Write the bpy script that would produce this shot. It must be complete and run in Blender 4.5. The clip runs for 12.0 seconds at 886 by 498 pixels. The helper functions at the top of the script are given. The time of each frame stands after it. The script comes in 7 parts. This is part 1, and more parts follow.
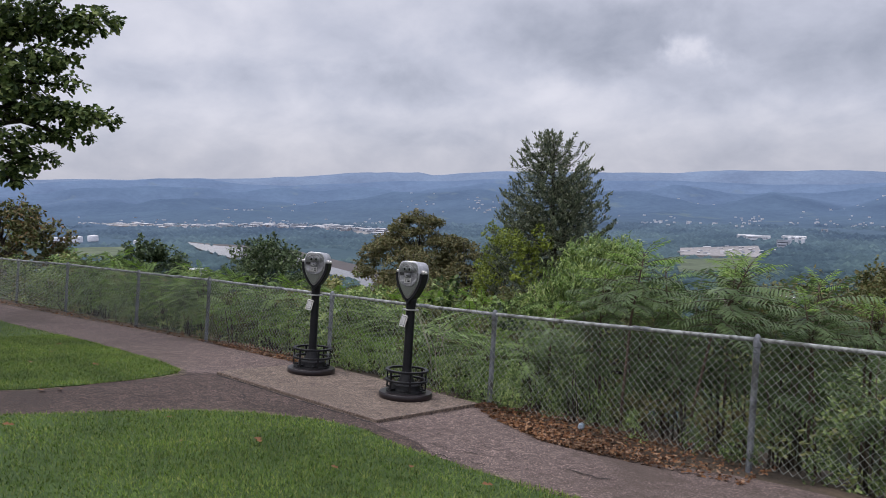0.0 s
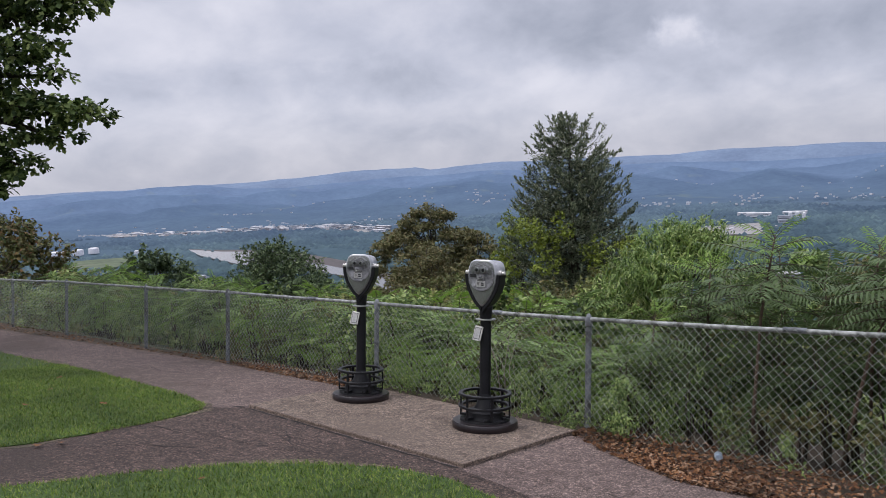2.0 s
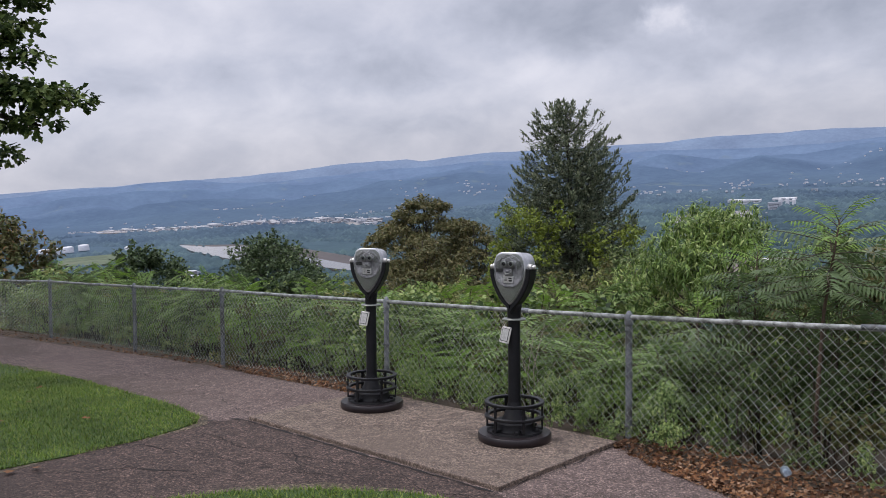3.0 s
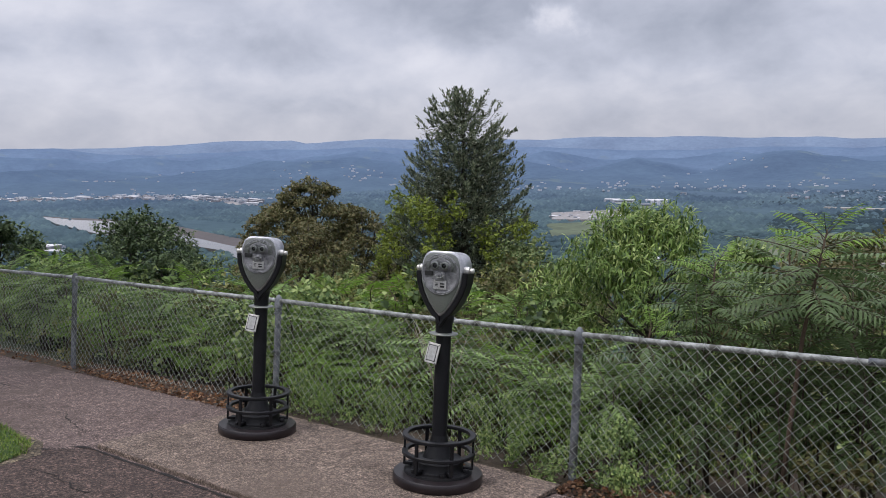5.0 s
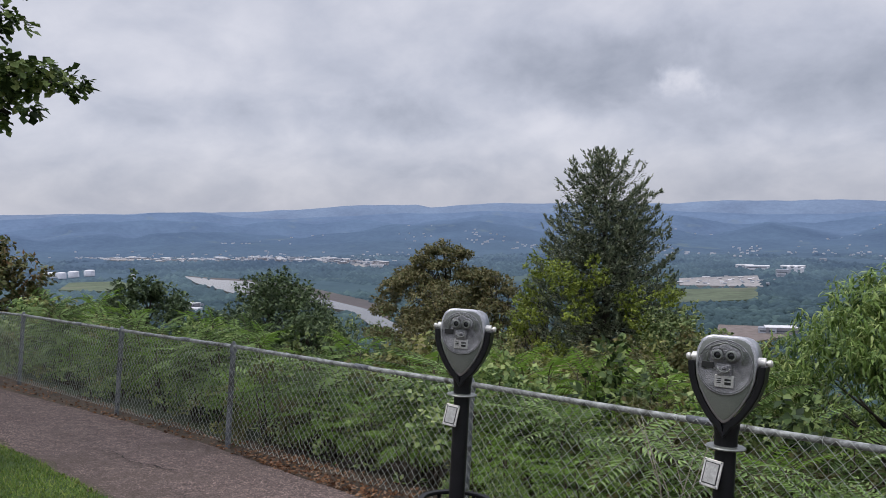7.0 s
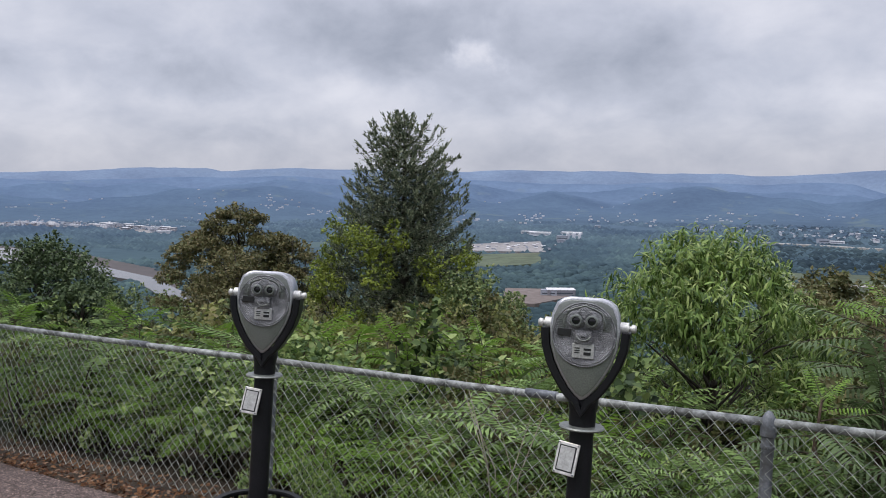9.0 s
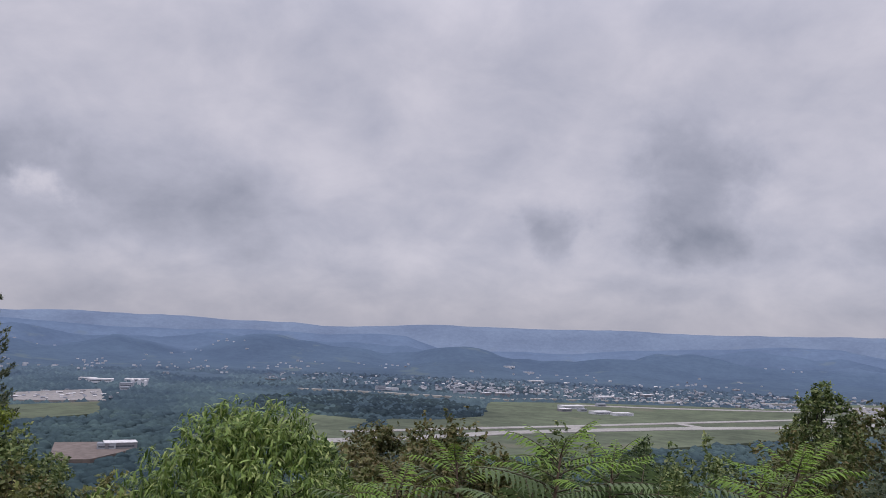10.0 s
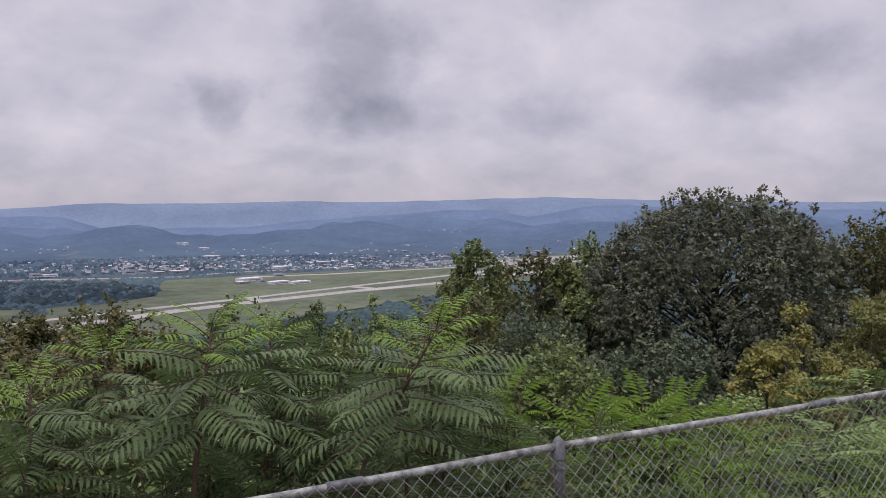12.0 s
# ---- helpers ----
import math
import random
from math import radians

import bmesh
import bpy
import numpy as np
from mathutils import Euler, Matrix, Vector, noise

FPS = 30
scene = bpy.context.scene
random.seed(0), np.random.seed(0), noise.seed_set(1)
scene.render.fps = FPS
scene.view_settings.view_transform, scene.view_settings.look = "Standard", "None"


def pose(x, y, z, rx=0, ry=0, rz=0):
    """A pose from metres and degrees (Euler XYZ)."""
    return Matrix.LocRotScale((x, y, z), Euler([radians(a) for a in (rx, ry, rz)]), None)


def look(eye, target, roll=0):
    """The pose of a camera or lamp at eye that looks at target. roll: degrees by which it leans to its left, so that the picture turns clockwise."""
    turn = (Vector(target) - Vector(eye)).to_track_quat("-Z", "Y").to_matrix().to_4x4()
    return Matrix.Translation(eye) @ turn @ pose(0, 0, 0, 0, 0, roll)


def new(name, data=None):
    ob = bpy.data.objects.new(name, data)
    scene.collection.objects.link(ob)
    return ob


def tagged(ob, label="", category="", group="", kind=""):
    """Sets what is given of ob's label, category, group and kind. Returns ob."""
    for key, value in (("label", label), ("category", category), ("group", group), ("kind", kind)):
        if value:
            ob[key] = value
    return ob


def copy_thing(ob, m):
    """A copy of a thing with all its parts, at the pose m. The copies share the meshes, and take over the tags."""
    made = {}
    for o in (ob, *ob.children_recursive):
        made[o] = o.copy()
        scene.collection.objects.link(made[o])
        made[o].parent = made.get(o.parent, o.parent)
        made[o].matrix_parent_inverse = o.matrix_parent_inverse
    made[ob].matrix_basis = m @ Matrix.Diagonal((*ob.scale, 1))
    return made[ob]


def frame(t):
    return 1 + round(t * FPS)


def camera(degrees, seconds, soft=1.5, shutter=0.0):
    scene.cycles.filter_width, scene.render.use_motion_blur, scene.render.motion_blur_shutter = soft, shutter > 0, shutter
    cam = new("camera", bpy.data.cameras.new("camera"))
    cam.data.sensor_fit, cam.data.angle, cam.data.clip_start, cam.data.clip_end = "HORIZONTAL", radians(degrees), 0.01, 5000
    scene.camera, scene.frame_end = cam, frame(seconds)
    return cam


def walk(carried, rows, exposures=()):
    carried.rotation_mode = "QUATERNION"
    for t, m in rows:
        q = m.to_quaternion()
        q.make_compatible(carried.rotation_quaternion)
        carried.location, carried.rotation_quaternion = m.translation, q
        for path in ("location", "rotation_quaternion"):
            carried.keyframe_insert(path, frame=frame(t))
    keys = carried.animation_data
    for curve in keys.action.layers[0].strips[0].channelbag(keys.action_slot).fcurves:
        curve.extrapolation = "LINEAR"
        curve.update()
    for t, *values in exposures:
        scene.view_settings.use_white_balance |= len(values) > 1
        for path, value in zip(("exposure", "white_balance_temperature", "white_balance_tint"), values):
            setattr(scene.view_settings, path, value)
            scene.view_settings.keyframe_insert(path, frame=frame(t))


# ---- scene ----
cam = camera(57.2, 12.0, soft=0.9)
METRES, EYE, TILT, LEAN, TURN = 7.3, 1.95, -4.2, 3.9, 43.5
ROWS = [
    (0.0, 0.0, 0.0, 0.0, 0.05, -0.8, -3.62),
    (0.5, -0.0212, 0.0603, -0.0005, -1.88, 0.01, -4.43),
    (1.0, -0.0532, 0.1236, -0.006, 0.47, -2.02, -1.49),
    (1.5, -0.0773, 0.1743, -0.0032, 0.98, -1.95, -1.87),
    (2.0, -0.1004, 0.2409, -0.0044, 0.06, -1.24, -0.56),
    (2.5, -0.1295, 0.3004, -0.009, 0.94, -1.77, 0.19),
    (3.0, -0.1353, 0.3567, -0.0066, -0.55, -1.83, 0.28),
    (3.2, -0.1375, 0.3800, -0.0045, -5.63, -0.64, -1.39),
    (4.8, -0.1614, 0.5257, -0.0060, -11.46, -0.59, -3.46),
    (5.0, -0.1648, 0.5444, -0.0048, -8.72, -2.57, -2.53),
    (5.5, -0.1858, 0.5891, -0.0047, -5.48, -2.6, -3.56),
    (6.0, -0.2021, 0.6376, -0.0044, -4.44, -1.12, -3.37),
    (6.5, -0.2269, 0.6854, -0.0062, 1.54, 0.29, -2.82),
    (7.0, -0.2481, 0.7239, -0.0061, -0.14, 1.47, -3.18),
    (7.2, -0.2485, 0.7440, -0.0070, -1.64, 1.60, -3.43),
    (8.8, -0.2541, 0.8390, -0.0150, -14.53, -0.45, -1.80),
    (9.0, -0.2505, 0.8438, -0.0155, -14.48, -0.12, -3.09),
    (9.5, -0.2359, 0.8384, -0.0084, -23.38, 2.22, -5.04),
    (10.0, -0.2133, 0.8375, 0.0201, -43.89, 11.58, -2.37),
    (10.5, -0.2021, 0.8389, 0.0312, -56.17, 8.57, 2.2),
    (11.0, -0.1917, 0.836, 0.0244, -59.92, 5.47, 2.74),
    (11.5, -0.1832, 0.8283, 0.0218, -65.53, 4.11, 2.02),
    (12.0, -0.1825, 0.8339, 0.0199, -66.03, 2.49, 2.51),
]
walk(cam, [(t, pose(0, 0, EYE, TILT, LEAN, TURN) @ pose(METRES * x, METRES * y, METRES * z, 90 + pitch, roll, yaw)) for t, x, y, z, yaw, pitch, roll in ROWS],
     [(0.0, 0.06, 6500, 11), (3.0, 0.09, 6500, 11), (5.0, 0.08, 6500, 10), (5.5, 0.18, 6500, 10), (6.0, 0.08, 6500, 10), (6.5, -0.02, 6500, 10), (7.2, 0.02, 6500, 9), (8.8, 0.08, 6500, 9), (9.5, 0.0, 6500, 10), (10.0, -0.25, 6600, 15), (10.5, -0.38, 6750, 17), (11.0, -0.25, 6780, 17), (11.5, -0.16, 6800, 18), (12.0, -0.08, 6800, 19)])

# ---------------------------------------------------------------- light and sky
SUN_AZ, SUN_EL = 215.0, 58.0          # a high sun behind the cloud deck, at the visitor's back
world = bpy.data.worlds.new("overcast_sky")
scene.world = world
world.use_nodes = True
wn, wl = world.node_tree.nodes, world.node_tree.links
wn.clear()


def wnode(kind, **sets):
    n = wn.new(kind)
    for key, value in sets.items():
        if key in n.inputs:
            n.inputs[key].default_value = value
    return n


w_out = wnode("ShaderNodeOutputWorld")
w_bg = wnode("ShaderNodeBackground", Strength=1.0)
sky = wnode("ShaderNodeTexSky")
sky.sky_type, sky.sun_disc = "NISHITA", False
sky.sun_elevation, sky.sun_rotation = radians(SUN_EL), radians(SUN_AZ)
sky_dim = wnode("ShaderNodeVectorMath")
sky_dim.operation = "SCALE"
sky_dim.inputs["Scale"].default_value = 0.10
wl.new(sky.outputs["Color"], sky_dim.inputs[0])
w_co = wnode("ShaderNodeTexCoord")
w_sep = wnode("ShaderNodeSeparateXYZ")
wl.new(w_co.outputs["Generated"], w_sep.inputs[0])
# the deck of cloud lies level overhead: it shrinks towards the horizon
w_lift = wnode("ShaderNodeMath")
w_lift.operation = "ADD"
w_lift.inputs[1].default_value = 0.62
wl.new(w_sep.outputs["Z"], w_lift.inputs[0])
w_deck = wnode("ShaderNodeVectorMath")
w_deck.operation = "DIVIDE"
wl.new(w_co.outputs["Generated"], w_deck.inputs[0])
w_all = wnode("ShaderNodeCombineXYZ")
for axis in ("X", "Y", "Z"):
    wl.new(w_lift.outputs[0], w_all.inputs[axis])
wl.new(w_all.outputs[0], w_deck.inputs[1])
w_n1 = wnode("ShaderNodeTexNoise", Scale=7.0, Detail=8.0, Roughness=0.56, Distortion=0.2)
wl.new(w_deck.outputs[0], w_n1.inputs["Vector"])
# ragged edges for the cloud masses
w_n2 = wnode("ShaderNodeTexNoise", Scale=9.0, Detail=6.0, Roughness=0.6)
wl.new(w_co.outputs["Generated"], w_n2.inputs["Vector"])
w_sub = wnode("ShaderNodeVectorMath")
w_sub.operation = "SUBTRACT"
w_sub.inputs[1].default_value = (0.5, 0.5, 0.5)
wl.new(w_n2.outputs["Color"], w_sub.inputs[0])
w_warp = wnode("ShaderNodeVectorMath")
w_warp.operation = "MULTIPLY_ADD"
w_warp.inputs[1].default_value = (0.16, 0.16, 0.07)
wl.new(w_sub.outputs[0], w_warp.inputs[0])
wl.new(w_co.outputs["Generated"], w_warp.inputs[2])
# the larger cloud masses: azimuth and elevation in degrees, half width, half height, darkness
CLOUDS = [(-22, 5.0, 9, 1.6, 0.10), (-14, 7.5, 8, 3.0, 0.12), (-23, 8.6, 15, 3.4, 0.19), (-34, 9.8, 9, 2.6, 0.22), (-49.5, 6.3, 5, 1.5, 0.18), (-42.3, 3.1, 3.5, 0.8, 0.13), (-62, 6.8, 9, 1.4, 0.10), (17, 10.5, 4.5, 5.0, 0.36), (17.3, 6.3, 5, 2.0, 0.27),
          (8, 7.2, 2.4, 2.0, 0.28), (43.2, 8.8, 6, 2.2, 0.26), (29.5, 6.2, 4.5, 1.8, 0.22), (14.5, 3.3, 5, 0.8, 0.10), (-46, 7, 5, 2, 0.12), (-5, 3.4, 7, 1.6, 0.10), (2, 9, 8, 2.5, 0.08),
          (-26.7, 8.4, 1.9, 1.1, -0.42), (27, 10.5, 6, 2.2, -0.12), (-34, 5.4, 5, 1.6, -0.10), (-12, 10, 6, 3, -0.08)]
w_con = wnode("ShaderNodeMath")
w_con.operation = "MULTIPLY_ADD"
w_con.inputs[1].default_value, w_con.inputs[2].default_value = 0.72, 0.175
wl.new(w_n1.outputs["Fac"], w_con.inputs[0])
w_sum = w_con.outputs[0]
for c_az, c_el, c_w, c_h, c_d in CLOUDS:
    ca, ce = radians(c_az), radians(c_el)
    w_off = wnode("ShaderNodeVectorMath")
    w_off.operation = "SUBTRACT"
    w_off.inputs[1].default_value = (math.sin(ca) * math.cos(ce), math.cos(ca) * math.cos(ce), math.sin(ce))
    wl.new(w_warp.outputs[0], w_off.inputs[0])
    w_scl = wnode("ShaderNodeVectorMath")
    w_scl.operation = "MULTIPLY"
    w_scl.inputs[1].default_value = (1 / radians(c_w), 1 / radians(c_w), 1 / radians(c_h))
    wl.new(w_off.outputs[0], w_scl.inputs[0])
    w_len = wnode("ShaderNodeVectorMath")
    w_len.operation = "LENGTH"
    wl.new(w_scl.outputs[0], w_len.inputs[0])
    w_fall = wnode("ShaderNodeMapRange")
    w_fall.interpolation_type = "SMOOTHSTEP"
    w_fall.inputs["From Min"].default_value, w_fall.inputs["From Max"].default_value = 0.3, 1.4
    w_fall.inputs["To Min"].default_value, w_fall.inputs["To Max"].default_value = -1.0 * c_d, 0.0
    wl.new(w_len.outputs["Value"], w_fall.inputs["Value"])
    w_tot = wnode("ShaderNodeMath")
    w_tot.operation = "ADD"
    wl.new(w_sum, w_tot.inputs[0])
    wl.new(w_fall.outputs[0], w_tot.inputs[1])
    w_sum = w_tot.outputs[0]
w_ramp = wnode("ShaderNodeValToRGB")
w_ramp.color_ramp.elements[0].position = 0.0
w_ramp.color_ramp.elements[0].color = (0.27, 0.30, 0.385, 1)
w_ramp.color_ramp.elements[1].position = 0.66
w_ramp.color_ramp.elements[1].color = (0.68, 0.69, 0.785, 1)
e_mid = w_ramp.color_ramp.elements.new(0.42)
e_mid.color = (0.525, 0.55, 0.658, 1)
e_top = w_ramp.color_ramp.elements.new(0.9)
e_top.color = (0.80, 0.80, 0.88, 1)
wl.new(w_sum, w_ramp.inputs["Fac"])
# overcast skies are brightest overhead
w_zen = wnode("ShaderNodeMapRange")
w_zen.interpolation_type = "SMOOTHSTEP"
w_zen.inputs["From Min"].default_value = 0.30
w_zen.inputs["From Max"].default_value = 0.95
w_zen.inputs["To Min"].default_value = 1.0
w_zen.inputs["To Max"].default_value = 3.0
wl.new(w_sep.outputs["Z"], w_zen.inputs["Value"])
w_bri = wnode("ShaderNodeVectorMath")
w_bri.operation = "SCALE"
wl.new(w_ramp.outputs["Color"], w_bri.inputs[0])
# and a little greyer low down
w_low = wnode("ShaderNodeMapRange")
w_low.interpolation_type = "SMOOTHSTEP"
w_low.inputs["From Min"].default_value = 0.0
w_low.inputs["From Max"].default_value = 0.10
w_low.inputs["To Min"].default_value = 0.84
w_low.inputs["To Max"].default_value = 1.0
wl.new(w_sep.outputs["Z"], w_low.inputs["Value"])
w_both = wnode("ShaderNodeMath")
w_both.operation = "MULTIPLY"
wl.new(w_zen.outputs[0], w_both.inputs[0])
wl.new(w_low.outputs[0], w_both.inputs[1])
wl.new(w_both.outputs[0], w_bri.inputs["Scale"])
w_mix = wnode("ShaderNodeMix")
w_mix.data_type = "RGBA"
w_mix.inputs["Factor"].default_value = 0.95
wl.new(sky_dim.outputs[0], w_mix.inputs["A"])
wl.new(w_bri.outputs[0], w_mix.inputs["B"])
wl.new(w_mix.outputs["Result"], w_bg.inputs["Color"])
wl.new(w_bg.outputs[0], w_out.inputs["Surface"])

sun = new("sun", bpy.data.lights.new("sun", "SUN"))
sun.data.energy, sun.data.angle, sun.data.color = 1.3, radians(25), (1.0, 0.965, 0.91)
sun.matrix_world = look((0, 0, 60), (60 * -math.sin(radians(SUN_AZ)) / math.tan(radians(SUN_EL)), 60 * -math.cos(radians(SUN_AZ)) / math.tan(radians(SUN_EL)), 0))


# ---------------------------------------------------------------- materials
def material(name):
    m = bpy.data.materials.new(name)
    m.use_nodes = True
    nt = m.node_tree
    return m, nt.nodes, nt.links, nt.nodes["Principled BSDF"]


def ramp_node(nodes, stops):
    r = nodes.new("ShaderNodeValToRGB")
    els = r.color_ramp.elements
    while len(els) < len(stops):
        els.new(0.5)
    for el, (p, c) in zip(els, stops):
        el.position, el.color = p, (*c, 1)
    return r


def noise_node(nodes, links, scale, detail=4.0, rough=0.55, coords="Object", vec=None):
    n = nodes.new("ShaderNodeTexNoise")
    n.inputs["Scale"].default_value, n.inputs["Detail"].default_value, n.inputs["Roughness"].default_value = scale, detail, rough
    if vec is None:
        tc = nodes.new("ShaderNodeTexCoord")
        vec = tc.outputs[coords]
    links.new(vec, n.inputs["Vector"])
    return n


def mix_rgb(nodes, links, a, b, fac, mode="MIX"):
    n = nodes.new("ShaderNodeMix")
    n.data_type, n.blend_type = "RGBA", mode
    for val, sock in ((a, "A"), (b, "B")):
        if isinstance(val, tuple):
            n.inputs[sock].default_value = (*val, 1)
        else:
            links.new(val, n.inputs[sock])
    if isinstance(fac, float):
        n.inputs["Factor"].default_value = fac
    else:
        links.new(fac, n.inputs["Factor"])
    return n.outputs["Result"]


def add_bump(nodes, links, bsdf, height, strength, distance):
    b = nodes.new("ShaderNodeBump")
    b.inputs["Strength"].default_value, b.inputs["Distance"].default_value = strength, distance
    links.new(height, b.inputs["Height"])
    links.new(b.outputs["Normal"], bsdf.inputs["Normal"])


def surface(name, dark, light, coarse, fine, rough=0.8, metal=0.0, bump=0.4, depth=0.004, stain=None, spec=0.4):
    """A worn surface: colour drifts at a coarse scale, grain and relief at a fine one."""
    m, nodes, links, b = material(name)
    n1, n2 = noise_node(nodes, links, coarse, 5), noise_node(nodes, links, fine, 3, 0.65)
    r1 = ramp_node(nodes, [(0.3, dark), (0.7, light)])
    links.new(n1.outputs["Fac"], r1.inputs["Fac"])
    r2 = ramp_node(nodes, [(0.3, (0.62, 0.62, 0.62)), (0.7, (1.25, 1.25, 1.25))])
    links.new(n2.outputs["Fac"], r2.inputs["Fac"])
    col = mix_rgb(nodes, links, r1.outputs["Color"], r2.outputs["Color"], 0.8, "MULTIPLY")
    if stain:
        n3 = noise_node(nodes, links, coarse * 0.37, 6, 0.6)
        r3 = ramp_node(nodes, [(0.52, (0, 0, 0)), (0.66, (1, 1, 1))])
        links.new(n3.outputs["Fac"], r3.inputs["Fac"])
        col = mix_rgb(nodes, links, col, stain, r3.outputs["Color"])
    links.new(col, b.inputs["Base Color"])
    b.inputs["Roughness"].default_value, b.inputs["Metallic"].default_value = rough, metal
    b.inputs["Specular IOR Level"].default_value = spec
    if bump:
        add_bump(nodes, links, b, n2.outputs["Fac"], bump, depth)
    return m


def pavement(name, dark, light, stain, grain, spark=2.7, crumb=0.4):
    """Paving of fine stones in a binder: every stone its own tone, worn patches, a gritty relief."""
    m, nodes, links, b = material(name)
    tc = nodes.new("ShaderNodeTexCoord")
    v = nodes.new("ShaderNodeTexVoronoi")
    v.inputs["Scale"].default_value = grain
    links.new(tc.outputs["Object"], v.inputs["Vector"])
    sep = nodes.new("ShaderNodeSeparateColor")
    links.new(v.outputs["Color"], sep.inputs[0])
    stones = ramp_node(nodes, [(0.0, (0.34, 0.34, 0.35)), (0.5, (0.88, 0.88, 0.88)), (0.84, (1.38, 1.36, 1.34)), (1.0, (spark, 0.98 * spark, 0.96 * spark))])
    links.new(sep.outputs[0], stones.inputs["Fac"])
    n1, n2, n4 = noise_node(nodes, links, 1.1, 6, 0.62), noise_node(nodes, links, 9, 4, 0.65), noise_node(nodes, links, 38, 3, 0.7)
    r1 = ramp_node(nodes, [(0.3, dark), (0.7, light)])
    links.new(n1.outputs["Fac"], r1.inputs["Fac"])
    r2 = ramp_node(nodes, [(0.3, (0.6, 0.59, 0.58)), (0.7, (1.3, 1.3, 1.3))])
    links.new(n2.outputs["Fac"], r2.inputs["Fac"])
    col = mix_rgb(nodes, links, r1.outputs["Color"], stones.outputs["Color"], 0.9, "MULTIPLY")
    col = mix_rgb(nodes, links, col, r2.outputs["Color"], 0.9, "MULTIPLY")
    r4 = ramp_node(nodes, [(0.36, (1 - crumb,) * 3), (0.5, (1, 1, 1)), (0.64, (1 + 0.7 * crumb,) * 3)])
    links.new(n4.outputs["Fac"], r4.inputs["Fac"])
    col = mix_rgb(nodes, links, col, r4.outputs["Color"], 1.0, "MULTIPLY")
    n3 = noise_node(nodes, links, 0.55, 7, 0.68)
    r3 = ramp_node(nodes, [(0.50, (0, 0, 0)), (0.64, (0.75, 0.75, 0.75))])
    links.new(n3.outputs["Fac"], r3.inputs["Fac"])
    col = mix_rgb(nodes, links, col, stain, r3.outputs["Color"])
    links.new(col, b.inputs["Base Color"])
    b.inputs["Roughness"].default_value, b.inputs["Specular IOR Level"].default_value = 0.9, 0.35
    lumps = nodes.new("ShaderNodeMath")
    lumps.operation = "MULTIPLY_ADD"
    lumps.inputs[1].default_value = 3.0
    links.new(n4.outputs["Fac"], lumps.inputs[0])
    links.new(v.outputs["Distance"], lumps.inputs[2])
    add_bump(nodes, links, b, lumps.outputs[0], 0.8, 0.008)
    return m


def leaf_material(name, colours, translucent=0.28, rough=0.6, patch=0.35):
    """Leaves: every leaf its own tint, patches of the plant drift in colour, light shines through the blades."""
    m, nodes, links, b = material(name)
    geo = nodes.new("ShaderNodeNewGeometry")
    r = ramp_node(nodes, [(i / max(1, len(colours) - 1), c) for i, c in enumerate(colours)])
    links.new(geo.outputs["Random Per Island"], r.inputs["Fac"])
    n = noise_node(nodes, links, 1.3, 3)
    r2 = ramp_node(nodes, [(0.35, (0.55, 0.58, 0.55)), (0.65, (1.25, 1.2, 1.05))])
    links.new(n.outputs["Fac"], r2.inputs["Fac"])
    col = mix_rgb(nodes, links, r.outputs["Color"], r2.outputs["Color"], patch * 2, "MULTIPLY")
    links.new(col, b.inputs["Base Color"])
    b.inputs["Roughness"].default_value, b.inputs["Specular IOR Level"].default_value = rough, 0.22
    tr = nodes.new("ShaderNodeBsdfTranslucent")
    links.new(col, tr.inputs["Color"])
    mx = nodes.new("ShaderNodeMixShader")
    mx.inputs["Fac"].default_value = translucent
    links.new(b.outputs[0], mx.inputs[1])
    links.new(tr.outputs[0], mx.inputs[2])
    links.new(mx.outputs[0], nodes["Material Output"].inputs["Surface"])
    return m


M_ASPHALT = pavement("worn_asphalt", (0.108, 0.077, 0.067), (0.156, 0.115, 0.102), (0.064, 0.046, 0.036), 105.0, 2.7)
M_OLDASPHALT = pavement("old_dark_asphalt", (0.048, 0.032, 0.026), (0.084, 0.057, 0.047), (0.030, 0.021, 0.017), 82.0, 2.9, 0.62)
M_CONCRETE = pavement("aggregate_concrete", (0.140, 0.106, 0.083), (0.196, 0.150, 0.121), (0.105, 0.078, 0.060), 110.0, 2.2, 0.42)
M_SOIL = surface("leafy_soil", (0.035, 0.026, 0.018), (0.085, 0.06, 0.038), 1.5, 22, 0.95, 0, 0.9, 0.03)
M_LAWN = surface("lawn_turf", (0.029, 0.056, 0.010), (0.049, 0.087, 0.016), 1.2, 60, 0.9, 0, 0.9, 0.02)
M_CRACK = surface("crack_dirt", (0.010, 0.008, 0.007), (0.02, 0.017, 0.015), 4, 60, 0.98, 0, 0.6, 0.004)
M_GALV = surface("weathered_galvanised_steel", (0.09, 0.098, 0.112), (0.24, 0.25, 0.265), 12.0, 100, 0.58, 0.4, 0.45, 0.0015, (0.075, 0.075, 0.072))
M_RAIL = surface("stained_galvanised_pipe", (0.10, 0.105, 0.10), (0.40, 0.41, 0.395), 17.0, 110, 0.55, 0.3, 0.5, 0.0015, (0.07, 0.068, 0.058))
M_WIRE = surface("galvanised_wire", (0.20, 0.215, 0.195), (0.36, 0.38, 0.345), 3.0, 60, 0.5, 0.3, 0.1, 0.0005)
M_BLACK = surface("black_enamel", (0.006, 0.006, 0.007), (0.011, 0.011, 0.013), 5, 120, 0.42, 0.0, 0.12, 0.0008, (0.012, 0.011, 0.011), 0.22)
